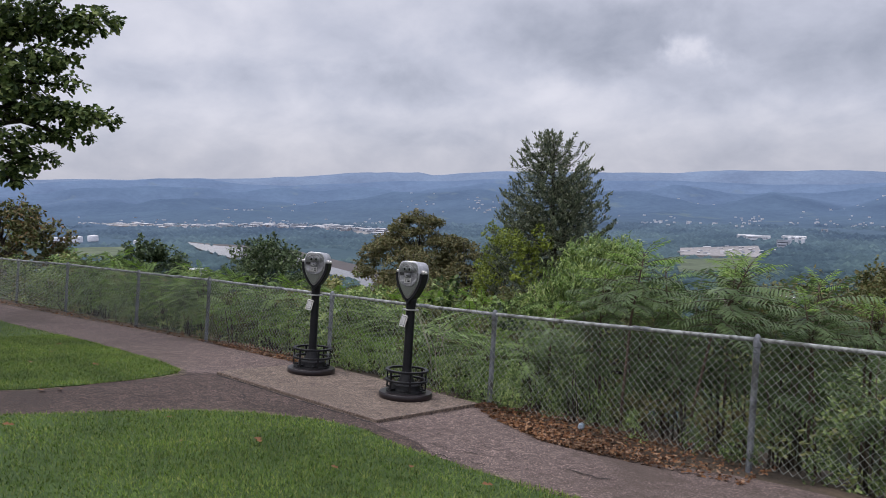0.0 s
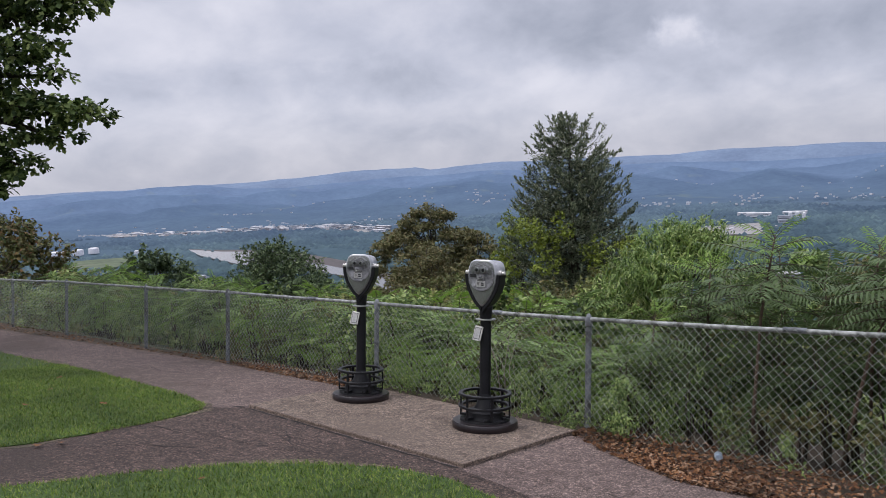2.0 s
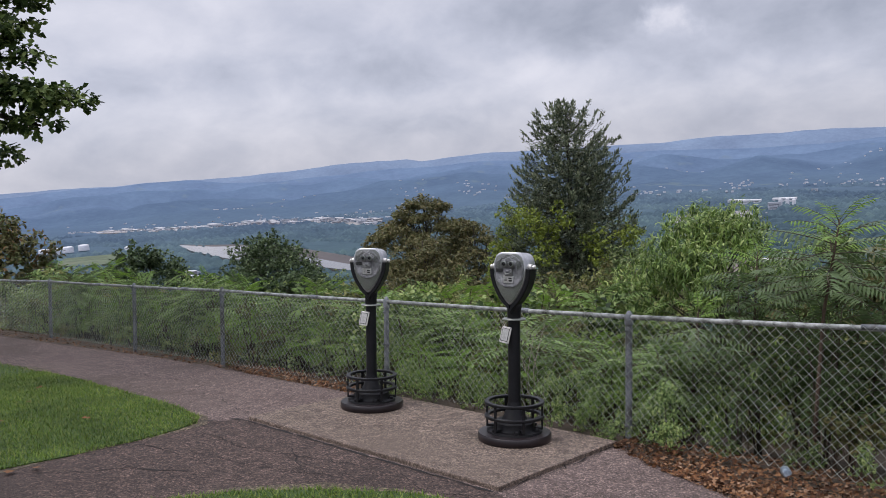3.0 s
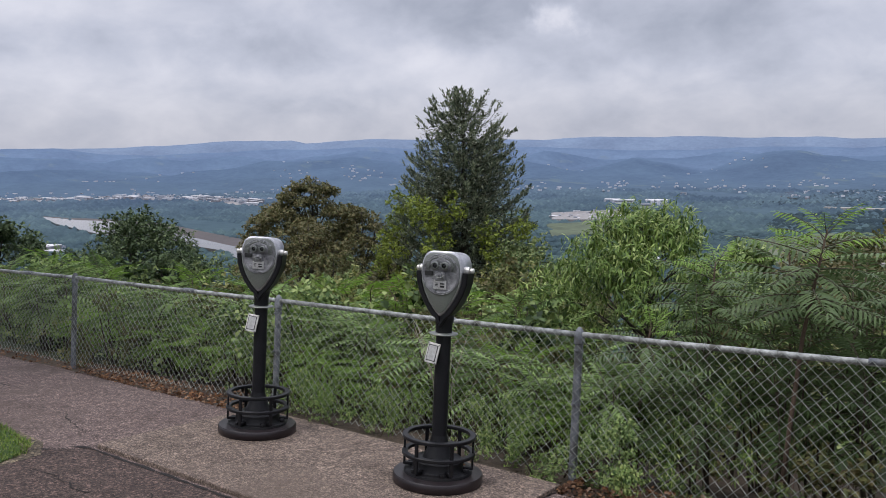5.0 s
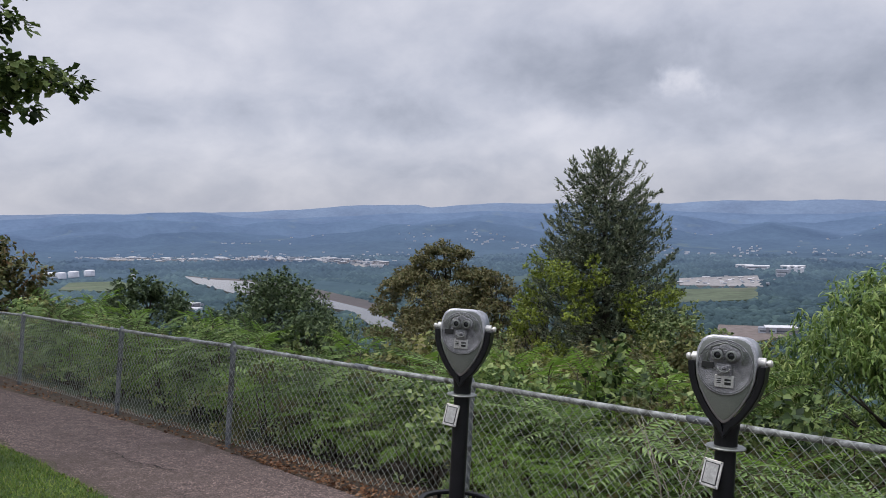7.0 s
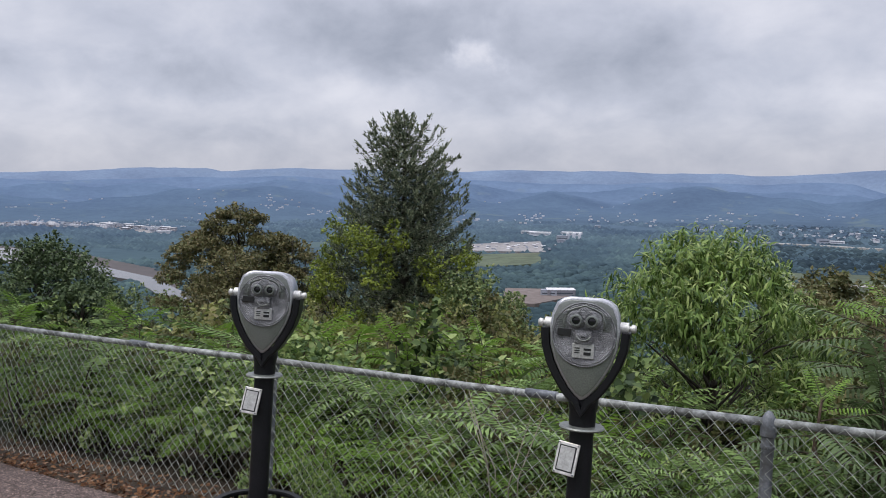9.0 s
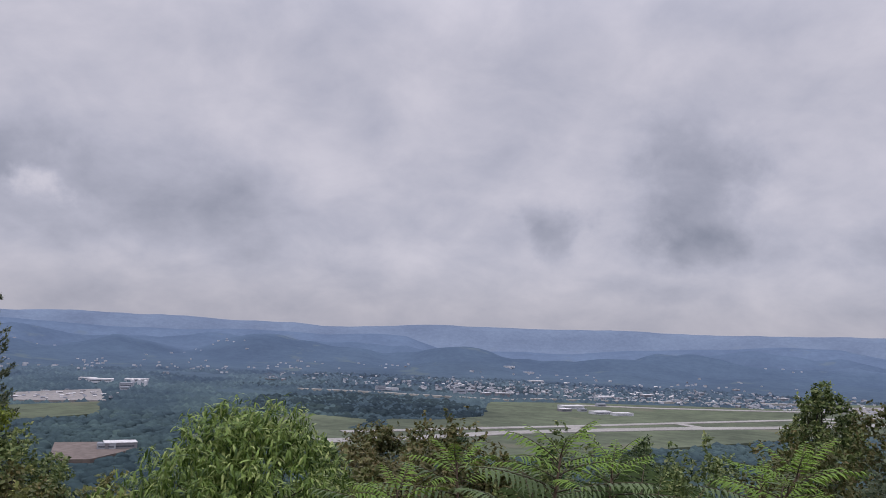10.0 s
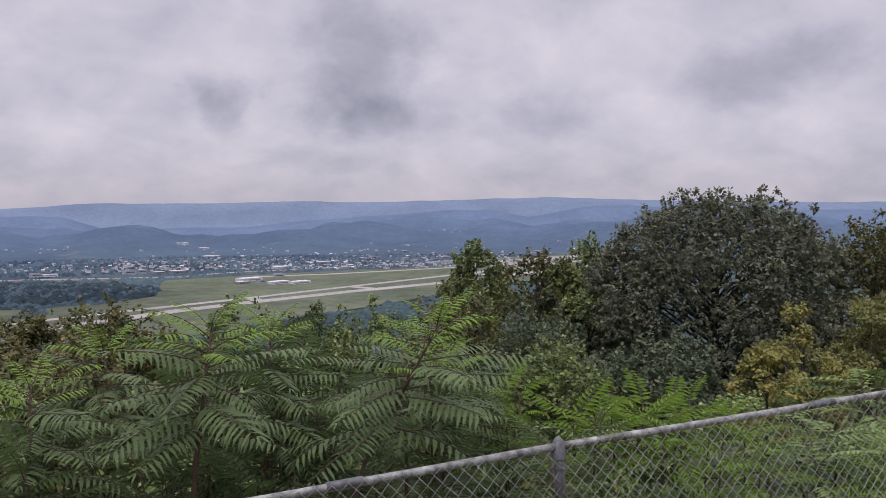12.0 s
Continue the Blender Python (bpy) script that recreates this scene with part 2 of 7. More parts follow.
M_SILVER = surface("silver_paint", (0.34, 0.34, 0.355), (0.56, 0.56, 0.58), 8, 140, 0.3, 0.7, 0.15, 0.0008, (0.30, 0.30, 0.30))
M_FACE = surface("cast_grey_metal", (0.13, 0.13, 0.136), (0.30, 0.30, 0.31), 16, 190, 0.36, 0.6, 1.0, 0.006)
M_SMOOTH = surface("smooth_grey_metal", (0.14, 0.15, 0.138), (0.215, 0.225, 0.205), 5, 150, 0.33, 0.4, 0.12, 0.0006)
M_CHROME = surface("bright_bolt_metal", (0.48, 0.47, 0.44), (0.68, 0.66, 0.62), 12, 90, 0.4, 0.5, 0.1, 0.0005)
M_PLATE = surface("pale_printed_plate", (0.32, 0.315, 0.30), (0.46, 0.455, 0.435), 18, 110, 0.4, 0.25, 0.1, 0.0004)
M_INK = surface("dark_ink", (0.008, 0.008, 0.008), (0.018, 0.018, 0.018), 10, 100, 0.5, 0, 0, 0)
M_RUBBER = surface("dark_reddish_base", (0.010, 0.007, 0.008), (0.020, 0.014, 0.015), 5, 80, 0.34, 0, 0.3, 0.001)
M_BARK = surface("grey_bark", (0.028, 0.023, 0.018), (0.065, 0.054, 0.042), 2.5, 26, 0.95, 0, 1.0, 0.03)
M_STEM = surface("woody_stem", (0.035, 0.03, 0.02), (0.09, 0.07, 0.045), 4, 50, 0.9, 0, 0.6, 0.006)
M_CANE = surface("brown_cane", (0.05, 0.032, 0.022), (0.11, 0.075, 0.05), 4, 50, 0.85, 0, 0.4, 0.003)
M_DRYSTEM = surface("dry_pale_stem", (0.22, 0.19, 0.14), (0.34, 0.3, 0.24), 4, 50, 0.9, 0, 0.4, 0.004)
m_lens, nn, ll, bb = material("dark_lens_glass")
bb.inputs["Base Color"].default_value, bb.inputs["Roughness"].default_value = (0.01, 0.01, 0.012, 1), 0.06
M_LENS = m_lens

L_GRASS = leaf_material("grass_blades", [(0.044, 0.086, 0.012), (0.085, 0.150, 0.022), (0.130, 0.195, 0.034), (0.200, 0.225, 0.070)], 0.25, 0.55, 0.42)
L_OAK = leaf_material("dark_oak_leaves", [(0.018, 0.034, 0.012), (0.054, 0.089, 0.031), (0.120, 0.176, 0.053), (0.259, 0.311, 0.116)], 0.22, 0.6)
L_SHRUB = leaf_material("shrub_leaves", [(0.058, 0.104, 0.037), (0.150, 0.226, 0.079), (0.270, 0.362, 0.128), (0.385, 0.450, 0.190)], 0.28)
L_LIME = leaf_material("yellow_green_vine_leaves", [(0.115, 0.165, 0.028), (0.202, 0.258, 0.040), (0.289, 0.337, 0.060), (0.144, 0.187, 0.060)], 0.3)
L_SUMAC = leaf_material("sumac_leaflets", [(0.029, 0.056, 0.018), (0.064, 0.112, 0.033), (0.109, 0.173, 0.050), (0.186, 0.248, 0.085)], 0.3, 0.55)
# darker and paler copies of the sumac leaflets: shade and light put into their colour
L_SUMACSHADE = leaf_material("shaded_sumac_leaflets", [(0.028, 0.050, 0.020), (0.059, 0.095, 0.036), (0.092, 0.140, 0.053), (0.147, 0.199, 0.087)], 0.28, 0.5)
L_SUMACLIT = leaf_material("lit_sumac_leaflets", [(0.081, 0.141, 0.060), (0.182, 0.284, 0.110), (0.314, 0.440, 0.166), (0.538, 0.629, 0.290)], 0.3, 0.55)
L_TALLSUMAC = leaf_material("grey_green_sumac_leaflets", [(0.042, 0.071, 0.030), (0.078, 0.122, 0.050), (0.124, 0.179, 0.076), (0.199, 0.249, 0.120)], 0.3, 0.42)
L_SUMACLIGHT = leaf_material("bright_sumac_leaflets", [(0.106, 0.213, 0.029), (0.166, 0.288, 0.043), (0.237, 0.350, 0.071)], 0.35, 0.45)
L_PEACH = leaf_material("lance_leaves", [(0.034, 0.070, 0.018), (0.110, 0.181, 0.043), (0.207, 0.302, 0.081), (0.348, 0.407, 0.166)], 0.32, 0.45)
L_BROWN = leaf_material("turning_leaves", [(0.074, 0.081, 0.036), (0.134, 0.131, 0.057), (0.170, 0.134, 0.066), (0.112, 0.130, 0.052), (0.210, 0.183, 0.094)], 0.25)
L_NEEDLE = leaf_material("conifer_needles", [(0.050, 0.070, 0.048), (0.110, 0.140, 0.092), (0.198, 0.232, 0.158), (0.328, 0.344, 0.250)], 0.2, 0.6)
L_DARK = leaf_material("distant_tree_leaves", [(0.026, 0.063, 0.030), (0.044, 0.094, 0.041), (0.075, 0.131, 0.053)], 0.2)
L_DARKGREEN = leaf_material("dark_hillside_leaves", [(0.030, 0.050, 0.024), (0.055, 0.088, 0.040), (0.092, 0.135, 0.060), (0.15, 0.19, 0.095)], 0.2)
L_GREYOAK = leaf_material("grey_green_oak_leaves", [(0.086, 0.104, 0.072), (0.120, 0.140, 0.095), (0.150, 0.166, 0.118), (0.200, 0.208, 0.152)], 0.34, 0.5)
# the oak leaves again, darkened: shade painted in for the lower trees
L_OAKSHADE = leaf_material("shaded_oak_leaves", [(0.066, 0.094, 0.060), (0.098, 0.132, 0.082), (0.130, 0.166, 0.102), (0.185, 0.212, 0.142)], 0.3, 0.5)
L_YELLOW = leaf_material("yellowing_leaves", [(0.190, 0.225, 0.060), (0.290, 0.305, 0.095), (0.320, 0.245, 0.095), (0.150, 0.200, 0.060)], 0.32)
L_DARKRUST = leaf_material("dark_rusty_leaves", [(0.058, 0.069, 0.027), (0.117, 0.098, 0.039), (0.098, 0.137, 0.047), (0.215, 0.117, 0.058)], 0.22)
L_DULL = leaf_material("dull_yellow_green_leaves", [(0.072, 0.090, 0.031), (0.160, 0.185, 0.060), (0.255, 0.270, 0.092), (0.240, 0.210, 0.110)], 0.28)
L_OLIVE = leaf_material("olive_leaves", [(0.062, 0.098, 0.037), (0.116, 0.166, 0.061), (0.176, 0.231, 0.089), (0.260, 0.284, 0.128)], 0.25)
L_OLIVERUST = leaf_material("olive_and_rust_leaves", [(0.081, 0.099, 0.039), (0.125, 0.135, 0.052), (0.144, 0.117, 0.052), (0.072, 0.105, 0.039)], 0.25)
L_LITTER = leaf_material("fallen_leaves", [(0.034, 0.019, 0.012), (0.072, 0.032, 0.017), (0.128, 0.056, 0.025), (0.200, 0.102, 0.049), (0.255, 0.170, 0.123)], 0.05, 0.8)


# ---------------------------------------------------------------- building helpers
def link_mesh(name, verts, faces, mat, parent=None, smooth=False):
    me = bpy.data.meshes.new(name)
    me.from_pydata([tuple(v) for v in verts], [], faces)
    for m in (mat if isinstance(mat, (list, tuple)) else [mat]):
        me.materials.append(m)
    if smooth:
        me.shade_smooth()
    me.update()
    ob = new(name, me)
    if parent:
        ob.parent = parent
    return ob


def part(name, bm, mat, parent, label="", smooth=False):
    me = bpy.data.meshes.new(name)
    bmesh.ops.recalc_face_normals(bm, faces=bm.faces)
    bm.to_mesh(me)
    bm.free()
    me.materials.append(mat)
    if smooth:
        me.shade_smooth()
        me.set_sharp_from_angle(angle=radians(38))
    ob = new(name, me)
    ob.parent = parent
    if label:
        tagged(ob, label)
    return ob


def thing(name, m, label, category, group="", kind=""):
    ob = new(name)
    ob.empty_display_size = 0.1
    ob.matrix_world = m
    return tagged(ob, label, category, group, kind)


def bm_box(bm, cx, cy, cz, sx, sy, sz, bevel=0.0, m=None):
    r = bmesh.ops.create_cube(bm, size=1.0)
    for v in r["verts"]:
        v.co = Vector((cx + v.co.x * sx, cy + v.co.y * sy, cz + v.co.z * sz))
    if bevel:
        es = list({e for v in r["verts"] for e in v.link_edges})
        r2 = bmesh.ops.bevel(bm, geom=es, offset=bevel, segments=2, affect="EDGES", profile=0.5)
        vs = list({v for f in r2["faces"] for v in f.verts} | {v for v in r["verts"] if v.is_valid})
    else:
        vs = r["verts"]
    if m is not None:
        bmesh.ops.transform(bm, matrix=m, verts=vs)


def bm_lathe(bm, profile, seg=32, m=None):
    """Turn (radius, z) pairs round the z axis."""
    rings = []
    for r, z in profile:
        if r < 1e-6:
            rings.append([bm.verts.new((0, 0, z))])
        else:
            rings.append([bm.verts.new((r * math.cos(2 * math.pi * i / seg), r * math.sin(2 * math.pi * i / seg), z)) for i in range(seg)])
    for a, b in zip(rings, rings[1:]):
        for i in range(seg):
            j = (i + 1) % seg
            if len(a) == 1 and len(b) == 1:
                continue
            if len(a) == 1:
                bm.faces.new((a[0], b[i], b[j]))
            elif len(b) == 1:
                bm.faces.new((a[i], a[j], b[0]))
            else:
                bm.faces.new((a[i], a[j], b[j], b[i]))
    if m is not None:
        bmesh.ops.transform(bm, matrix=m, verts=[v for r in rings for v in r])


def bm_torus(bm, R, r, z, seg=48, sides=10, flat=1.0):
    g = [[bm.verts.new(((R + r * math.cos(b)) * math.cos(a), (R + r * math.cos(b)) * math.sin(a), z + flat * r * math.sin(b)))
          for b in (2 * math.pi * k / sides for k in range(sides))] for a in (2 * math.pi * i / seg for i in range(seg))]
    for i in range(seg):
        for k in range(sides):
            bm.faces.new((g[i][k], g[(i + 1) % seg][k], g[(i + 1) % seg][(k + 1) % sides], g[i][(k + 1) % sides]))


def tube_arrays(points, radii, sides=6):
    """Vertices and faces of a tapered tube along points."""
    pts = [Vector(p) for p in points]
    vs, fs = [], []
    for i, p in enumerate(pts):
        d = (pts[min(i + 1, len(pts) - 1)] - pts[max(i - 1, 0)]).normalized()
        a = d.orthogonal().normalized() if abs(d.z) > 0.9 else d.cross(Vector((0, 0, 1))).normalized()
        b = d.cross(a)
        for k in range(sides):
            w = 2 * math.pi * k / sides
            vs.append(p + float(radii[i]) * (math.cos(w) * a + math.sin(w) * b))
    for i in range(len(pts) - 1):
        for k in range(sides):
            k2 = (k + 1) % sides
            fs.append((i * sides + k, i * sides + k2, (i + 1) * sides + k2, (i + 1) * sides + k))
    fs.append(tuple(range(sides - 1, -1, -1)))
    fs.append(tuple((len(pts) - 1) * sides + k for k in range(sides)))
    return vs, fs


def tubes(name, runs, mat, parent=None, sides=6, smooth=True):
    vs, fs = [], []
    for points, radii in runs:
        v, f = tube_arrays(points, radii, sides)
        o = len(vs)
        vs += v
        fs += [tuple(o + i for i in q) for q in f]
    return link_mesh(name, vs, fs, mat, parent, smooth)


def unit(a):
    return a / np.maximum(np.linalg.norm(a, axis=-1, keepdims=True), 1e-9)


LEAF_SHAPES = {   # (along, across, lift) of a blade of unit length, and its faces
    "oval": ([(0, 0, 0), (0.5, 0.36, 0.08), (1, 0, -0.06), (0.5, -0.36, 0.08)], [(0, 1, 2), (0, 2, 3)]),
    "lance": ([(0, 0, 0), (0.38, 0.14, 0.05), (1, 0, -0.16), (0.38, -0.14, 0.05), (0.45, 0, 0.0)], [(0, 1, 4), (1, 2, 4), (0, 4, 3), (4, 2, 3)]),
    "lobed": ([(0, 0, 0), (0.3, 0.3, 0.05), (0.42, 0.12, 0), (0.7, 0.34, 0.03), (1, 0, -0.08), (0.7, -0.34, 0.03), (0.42, -0.12, 0), (0.3, -0.3, 0.05)],
              [(0, 1, 2), (2, 3, 4), (0, 2, 4), (0, 4, 6), (4, 5, 6), (0, 6, 7)]),
    "needle": ([(0, 0, 0), (0.4, 0.16, 0.02), (1, 0, 0.05), (0.4, -0.16, 0.02)], [(0, 1, 2), (0, 2, 3)]),
    "blade": ([(0, 0.13, 0), (0, -0.13, 0), (1, 0, 0)], [(0, 1, 2)]),
}


def leaves(name, base, along, up, size, shape, mat, parent=None, label="", kind="stuff"):
    """One mesh of many leaves: base points, directions, the blades' upper sides and lengths."""
    tv, tf = LEAF_SHAPES[shape]
    tv, n = np.array(tv, float), len(base)
    along = unit(np.asarray(along, float))
    side = unit(np.cross(up, along))
    top = np.cross(along, side)
    size = np.broadcast_to(np.asarray(size, float), (n,))[:, None, None]
    co = np.asarray(base)[:, None, :] + size * (tv[None, :, 0, None] * along[:, None, :] + tv[None, :, 1, None] * side[:, None, :] + tv[None, :, 2, None] * top[:, None, :])
    co = co.reshape(-1, 3).astype(np.float32)
    tri = (np.array(tf)[None] + (np.arange(n) * len(tv))[:, None, None]).reshape(-1, 3)
    me = bpy.data.meshes.new(name)
    me.vertices.add(len(co))
    me.vertices.foreach_set("co", co.ravel())
    me.loops.add(tri.size)
    me.loops.foreach_set("vertex_index", tri.ravel().astype(np.int32))
    me.polygons.add(len(tri))
    me.polygons.foreach_set("loop_start", (np.arange(len(tri)) * 3).astype(np.int32))
    me.update(calc_edges=True)
    me.materials.append(mat)
    ob = new(name, me)
    if parent:
        ob.parent = parent
    return tagged(ob, label, "", "", kind) if parent is None or kind else ob


def rng(seed):
    return np.random.default_rng(seed)


def sphere_dirs(r, n):
    return unit(r.normal(size=(n, 3)))


# ---------------------------------------------------------------- the lie of the land
SLOPE = math.tan(radians(5.5))
FENCE_Y = 7.08


def gz(x, y):
    """Height of the overlook's ground: it falls towards the fence, and gently away along it."""
    return -SLOPE * y + 0.03 * min(0.0, x + 9.0)


SQUARE = Matrix.Rotation(radians(-5.5), 4, "X")      # posts and viewers stand square to the sloping ground


def stand(x, y, turn=0.0, lift=0.0):
    return Matrix.Translation((x, y, gz(x, y) + lift)) @ SQUARE @ Matrix.Rotation(radians(turn), 4, "Z")


SKYLINE_AZ = [-110, -80, -73.8, -69, -64.5, -63.5, -60.2, -57.2, -54.1, -52.5, -50.9, -49, -45.4, -44.6, -42.2, -39.5, -35.9, -28.1, -25.6, -22.8, -20.5, -17.6, -14.1, -10.6, -8.6, -5.3, -3.5, -1.3, 1.6, 7.0, 12.3, 14.7, 18.6, 22.6, 26.6, 29.7, 34.4, 37.7, 47.8, 70, 110]
SKYLINE_EL = [0.2, 0.1, 0.07, 0.03, 0.01, 0.1, 0.06, 0.04, 0.13, 0.22, 0.34, 0.42, 0.42, 0.2, 0.36, 0.48, 0.38, 0.25, 0.42, 0.41, 0.35, 0.38, 0.2, 0.23, 0.1, 0.17, 0.3, 0.5, 0.49, 0.5, 0.65, 0.57, 0.54, 0.66, 0.75, 0.83, 0.66, 0.56, 0.35, 0.5, 0.4]
MID_AZ = [-110, -73.8, -69, -64.5, -63.5, -60.2, -57.6, -54.1, -48.6, -44.6, -40.6, -36.7, -28, -24, -22, -17.6, -15, -8.2, -5, -2.6, 0, 2.6, 8.9, 13.1, 18.2, 22.6, 25.8, 28.6, 32.5, 35.1, 37.7, 60, 110]
MID_EL = [-0.4, -0.35, -0.18, -0.03, 0.08, 0.03, -0.38, -0.46, -0.22, -0.19, -0.11, -0.35, -0.22, -0.38, -0.52, -0.5, -0.4, -0.5, -0.3, -0.35, -1.2, -1.2, -1.1, -0.68, -0.4, -0.02, -0.03, -0.52, 0.1, 0.25, 0.03, -0.3, -0.3]
VALLEY = -130.0


def land(x, y):
    """Height of the one sheet of land, from the lawn down the wooded hillside into the valley and up the far hills."""
    r = math.hypot(x, y)
    if y < FENCE_Y + 0.15 and r < 60:
        return gz(max(-40, min(40, x)), y) - 0.03
    d = y - FENCE_Y
    edge = gz(max(-40, min(40, x)), FENCE_Y) - 0.03
    s = max(0.0, d)
    if r < 700:
        fall = edge - 0.30 * s - 0.0009 * s * s
        z = max(VALLEY, fall) if d > 0 else edge + 0.05 * max(-d, 0)
        if d > 0:
            z = max(VALLEY, z + 1.2 * (noise.noise(Vector((x * 0.07, y * 0.07, 0))) * min(1, s / 12)))
        return z
    az = math.degrees(math.atan2(x, y))
    wob = noise.noise(Vector((x * 0.0011, y * 0.0011, 3.1)))
    z = VALLEY + 3 * max(0, wob)

    def hump(rc, wide, el, bumps):
        top = 2 + rc * math.tan(radians(el))
        k = math.exp(-((r - rc) / wide) ** 2)
        return (top - VALLEY + bumps) * k

    small = 58 * noise.noise(Vector((x * 0.0036, y * 0.0036, 7.7))) + 12 * noise.noise(Vector((x * 0.011, y * 0.011, 2.2)))
    h0 = hump(2750 + 200 * wob, 260, -2.35 + 0.35 * noise.noise(Vector((az * 0.16, 5.3, 0))), 0.5 * small)
    h1 = hump(3250 + 200 * wob, 300, -1.4 + 0.75 * noise.noise(Vector((az * 0.15, 0.3, 0))), small)
    h15 = hump(3620, 240, float(np.interp(az, MID_AZ, MID_EL)) - 0.6 + 0.6 * noise.noise(Vector((az * 0.13, 9.3, 0))), 0.7 * small)
    h2 = hump(4000, 300, float(np.interp(az, MID_AZ, MID_EL)), 0.16 * small)
    h3 = hump(4680, 260, float(np.interp(az, SKYLINE_AZ, SKYLINE_EL)) + 0.05 * noise.noise(Vector((az * 0.9, 1.3, 0))), 0.05 * small)
    return z + max(h0, h1, h15, h2, h3)


def hill_material(name, colour, fields, contrast):
    """Woods or fields seen from afar: mottled canopy, broad drifts of tone, a few clearings."""
    m, nodes, links, b = material(name)
    woods_tone(nodes, links, b, colour, fields, contrast)
    return m


def woods_tone(nodes, links, b, colour, fields, contrast):
    n1, n2, n3 = noise_node(nodes, links, 0.0065, 6, 0.62), noise_node(nodes, links, 0.045, 4, 0.65), noise_node(nodes, links, 0.0042, 5, 0.6)
    for n, k in ((n3, contrast), (n2, 0.7 * contrast)):
        r = ramp_node(nodes, [(0.34, (1 - k, 1 - k, 1 - 0.85 * k)), (0.66, (1 + k, 1 + k, 1 + 0.8 * k))])
        links.new(n.outputs["Fac"], r.inputs["Fac"])
        colour = mix_rgb(nodes, links, colour, r.outputs["Color"], 1.0, "MULTIPLY")
    r2 = ramp_node(nodes, [(0.60, (0, 0, 0)), (0.66, (0.6, 0.6, 0.6))])
    links.new(n1.outputs["Fac"], r2.inputs["Fac"])
    links.new(mix_rgb(nodes, links, colour, fields, r2.outputs["Color"]), b.inputs["Base Color"])
    b.inputs["Roughness"].default_value, b.inputs["Specular IOR Level"].default_value = 1.0, 0.0
    add_bump(nodes, links, b, n2.outputs["Fac"], 0.5, 4.0)


# the wooded land: darker and greener on the valley floor, bluer on the far hills, where distance haze is put into the
# colours
HAZED_WOOD_TONES = [(0.08, (0.044, 0.070, 0.069)), (0.25, (0.062, 0.093, 0.106)), (0.44, (0.075, 0.108, 0.147)), (0.55, (0.078, 0.114, 0.165)), (0.65, (0.080, 0.117, 0.176)), (0.67, (0.100, 0.142, 0.212)), (0.73, (0.094, 0.136, 0.206)), (0.745, (0.118, 0.164, 0.244)), (0.80, (0.108, 0.152, 0.230)), (0.825, (0.150, 0.196, 0.276)), (0.95, (0.146, 0.190, 0.266))]
HAZED_OPEN_TONES = [(0.08, (0.07, 0.095, 0.07)), (0.4, (0.1, 0.13, 0.125)), (0.6, (0.118, 0.154, 0.170)), (0.8, (0.132, 0.174, 0.224)), (0.95, (0.168, 0.212, 0.284))]


def haze_by_distance(nodes, links, stops):
    """A colour that drifts with the way from the overlook: painted distance haze."""
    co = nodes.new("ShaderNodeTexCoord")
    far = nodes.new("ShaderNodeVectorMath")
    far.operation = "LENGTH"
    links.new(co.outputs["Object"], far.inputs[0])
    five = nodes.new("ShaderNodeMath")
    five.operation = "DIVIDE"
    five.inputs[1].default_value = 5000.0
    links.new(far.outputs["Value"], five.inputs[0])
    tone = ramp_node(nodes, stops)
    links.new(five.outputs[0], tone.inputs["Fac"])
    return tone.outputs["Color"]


# haze painted into the base colour by distance, stepping paler behind each ridge
M_WOODLAND, wn_, wl_, wb_ = material("hazed_valley_and_hills")
woods_tone(wn_, wl_, wb_, haze_by_distance(wn_, wl_, HAZED_WOOD_TONES), haze_by_distance(wn_, wl_, HAZED_OPEN_TONES), 0.10)

M_SLOPE = surface("hillside_floor", (0.02, 0.03, 0.012), (0.045, 0.06, 0.022), 0.5, 9, 0.95, 0, 0.8, 0.05)

# ---------------------------------------------------------------- ground
AZ = np.radians(np.concatenate([np.arange(-180, -84, 6.0), np.arange(-84, 64, 0.5), np.arange(64, 180, 6.0)]))
RAD = np.concatenate([np.arange(0.6, 12, 0.6), np.geomspace(12, 700, 60), np.arange(720, 2700, 60), np.arange(2700, 4860, 40)])
OX, OY = -5.0, 4.0
gv = [(OX, OY, land(OX, OY))]
for r_ in RAD:
    gv += [(OX + r_ * math.sin(a_), OY + r_ * math.cos(a_), land(OX + r_ * math.sin(a_), OY + r_ * math.cos(a_))) for a_ in AZ]
na = len(AZ)
gf = [(0, 1 + (j + 1) % na, 1 + j) for j in range(na)]
gm = [0] * na
for i_ in range(len(RAD) - 1):
    rm = 0.5 * (RAD[i_] + RAD[i_ + 1])
    for j in range(na):
        j2 = (j + 1) % na
        gf.append((1 + i_ * na + j, 1 + i_ * na + j2, 1 + (i_ + 1) * na + j2, 1 + (i_ + 1) * na + j))
        gm.append(0 if rm < 9 or (rm < 60 and OY + rm * math.cos(AZ[j]) < FENCE_Y + 0.4) else 1 if rm < 420 else 2)
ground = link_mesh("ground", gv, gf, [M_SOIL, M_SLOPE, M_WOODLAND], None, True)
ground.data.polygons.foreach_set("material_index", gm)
tagged(ground, "bare soil falling to a wooded valley and hazy hills", "ground", "", "structure")


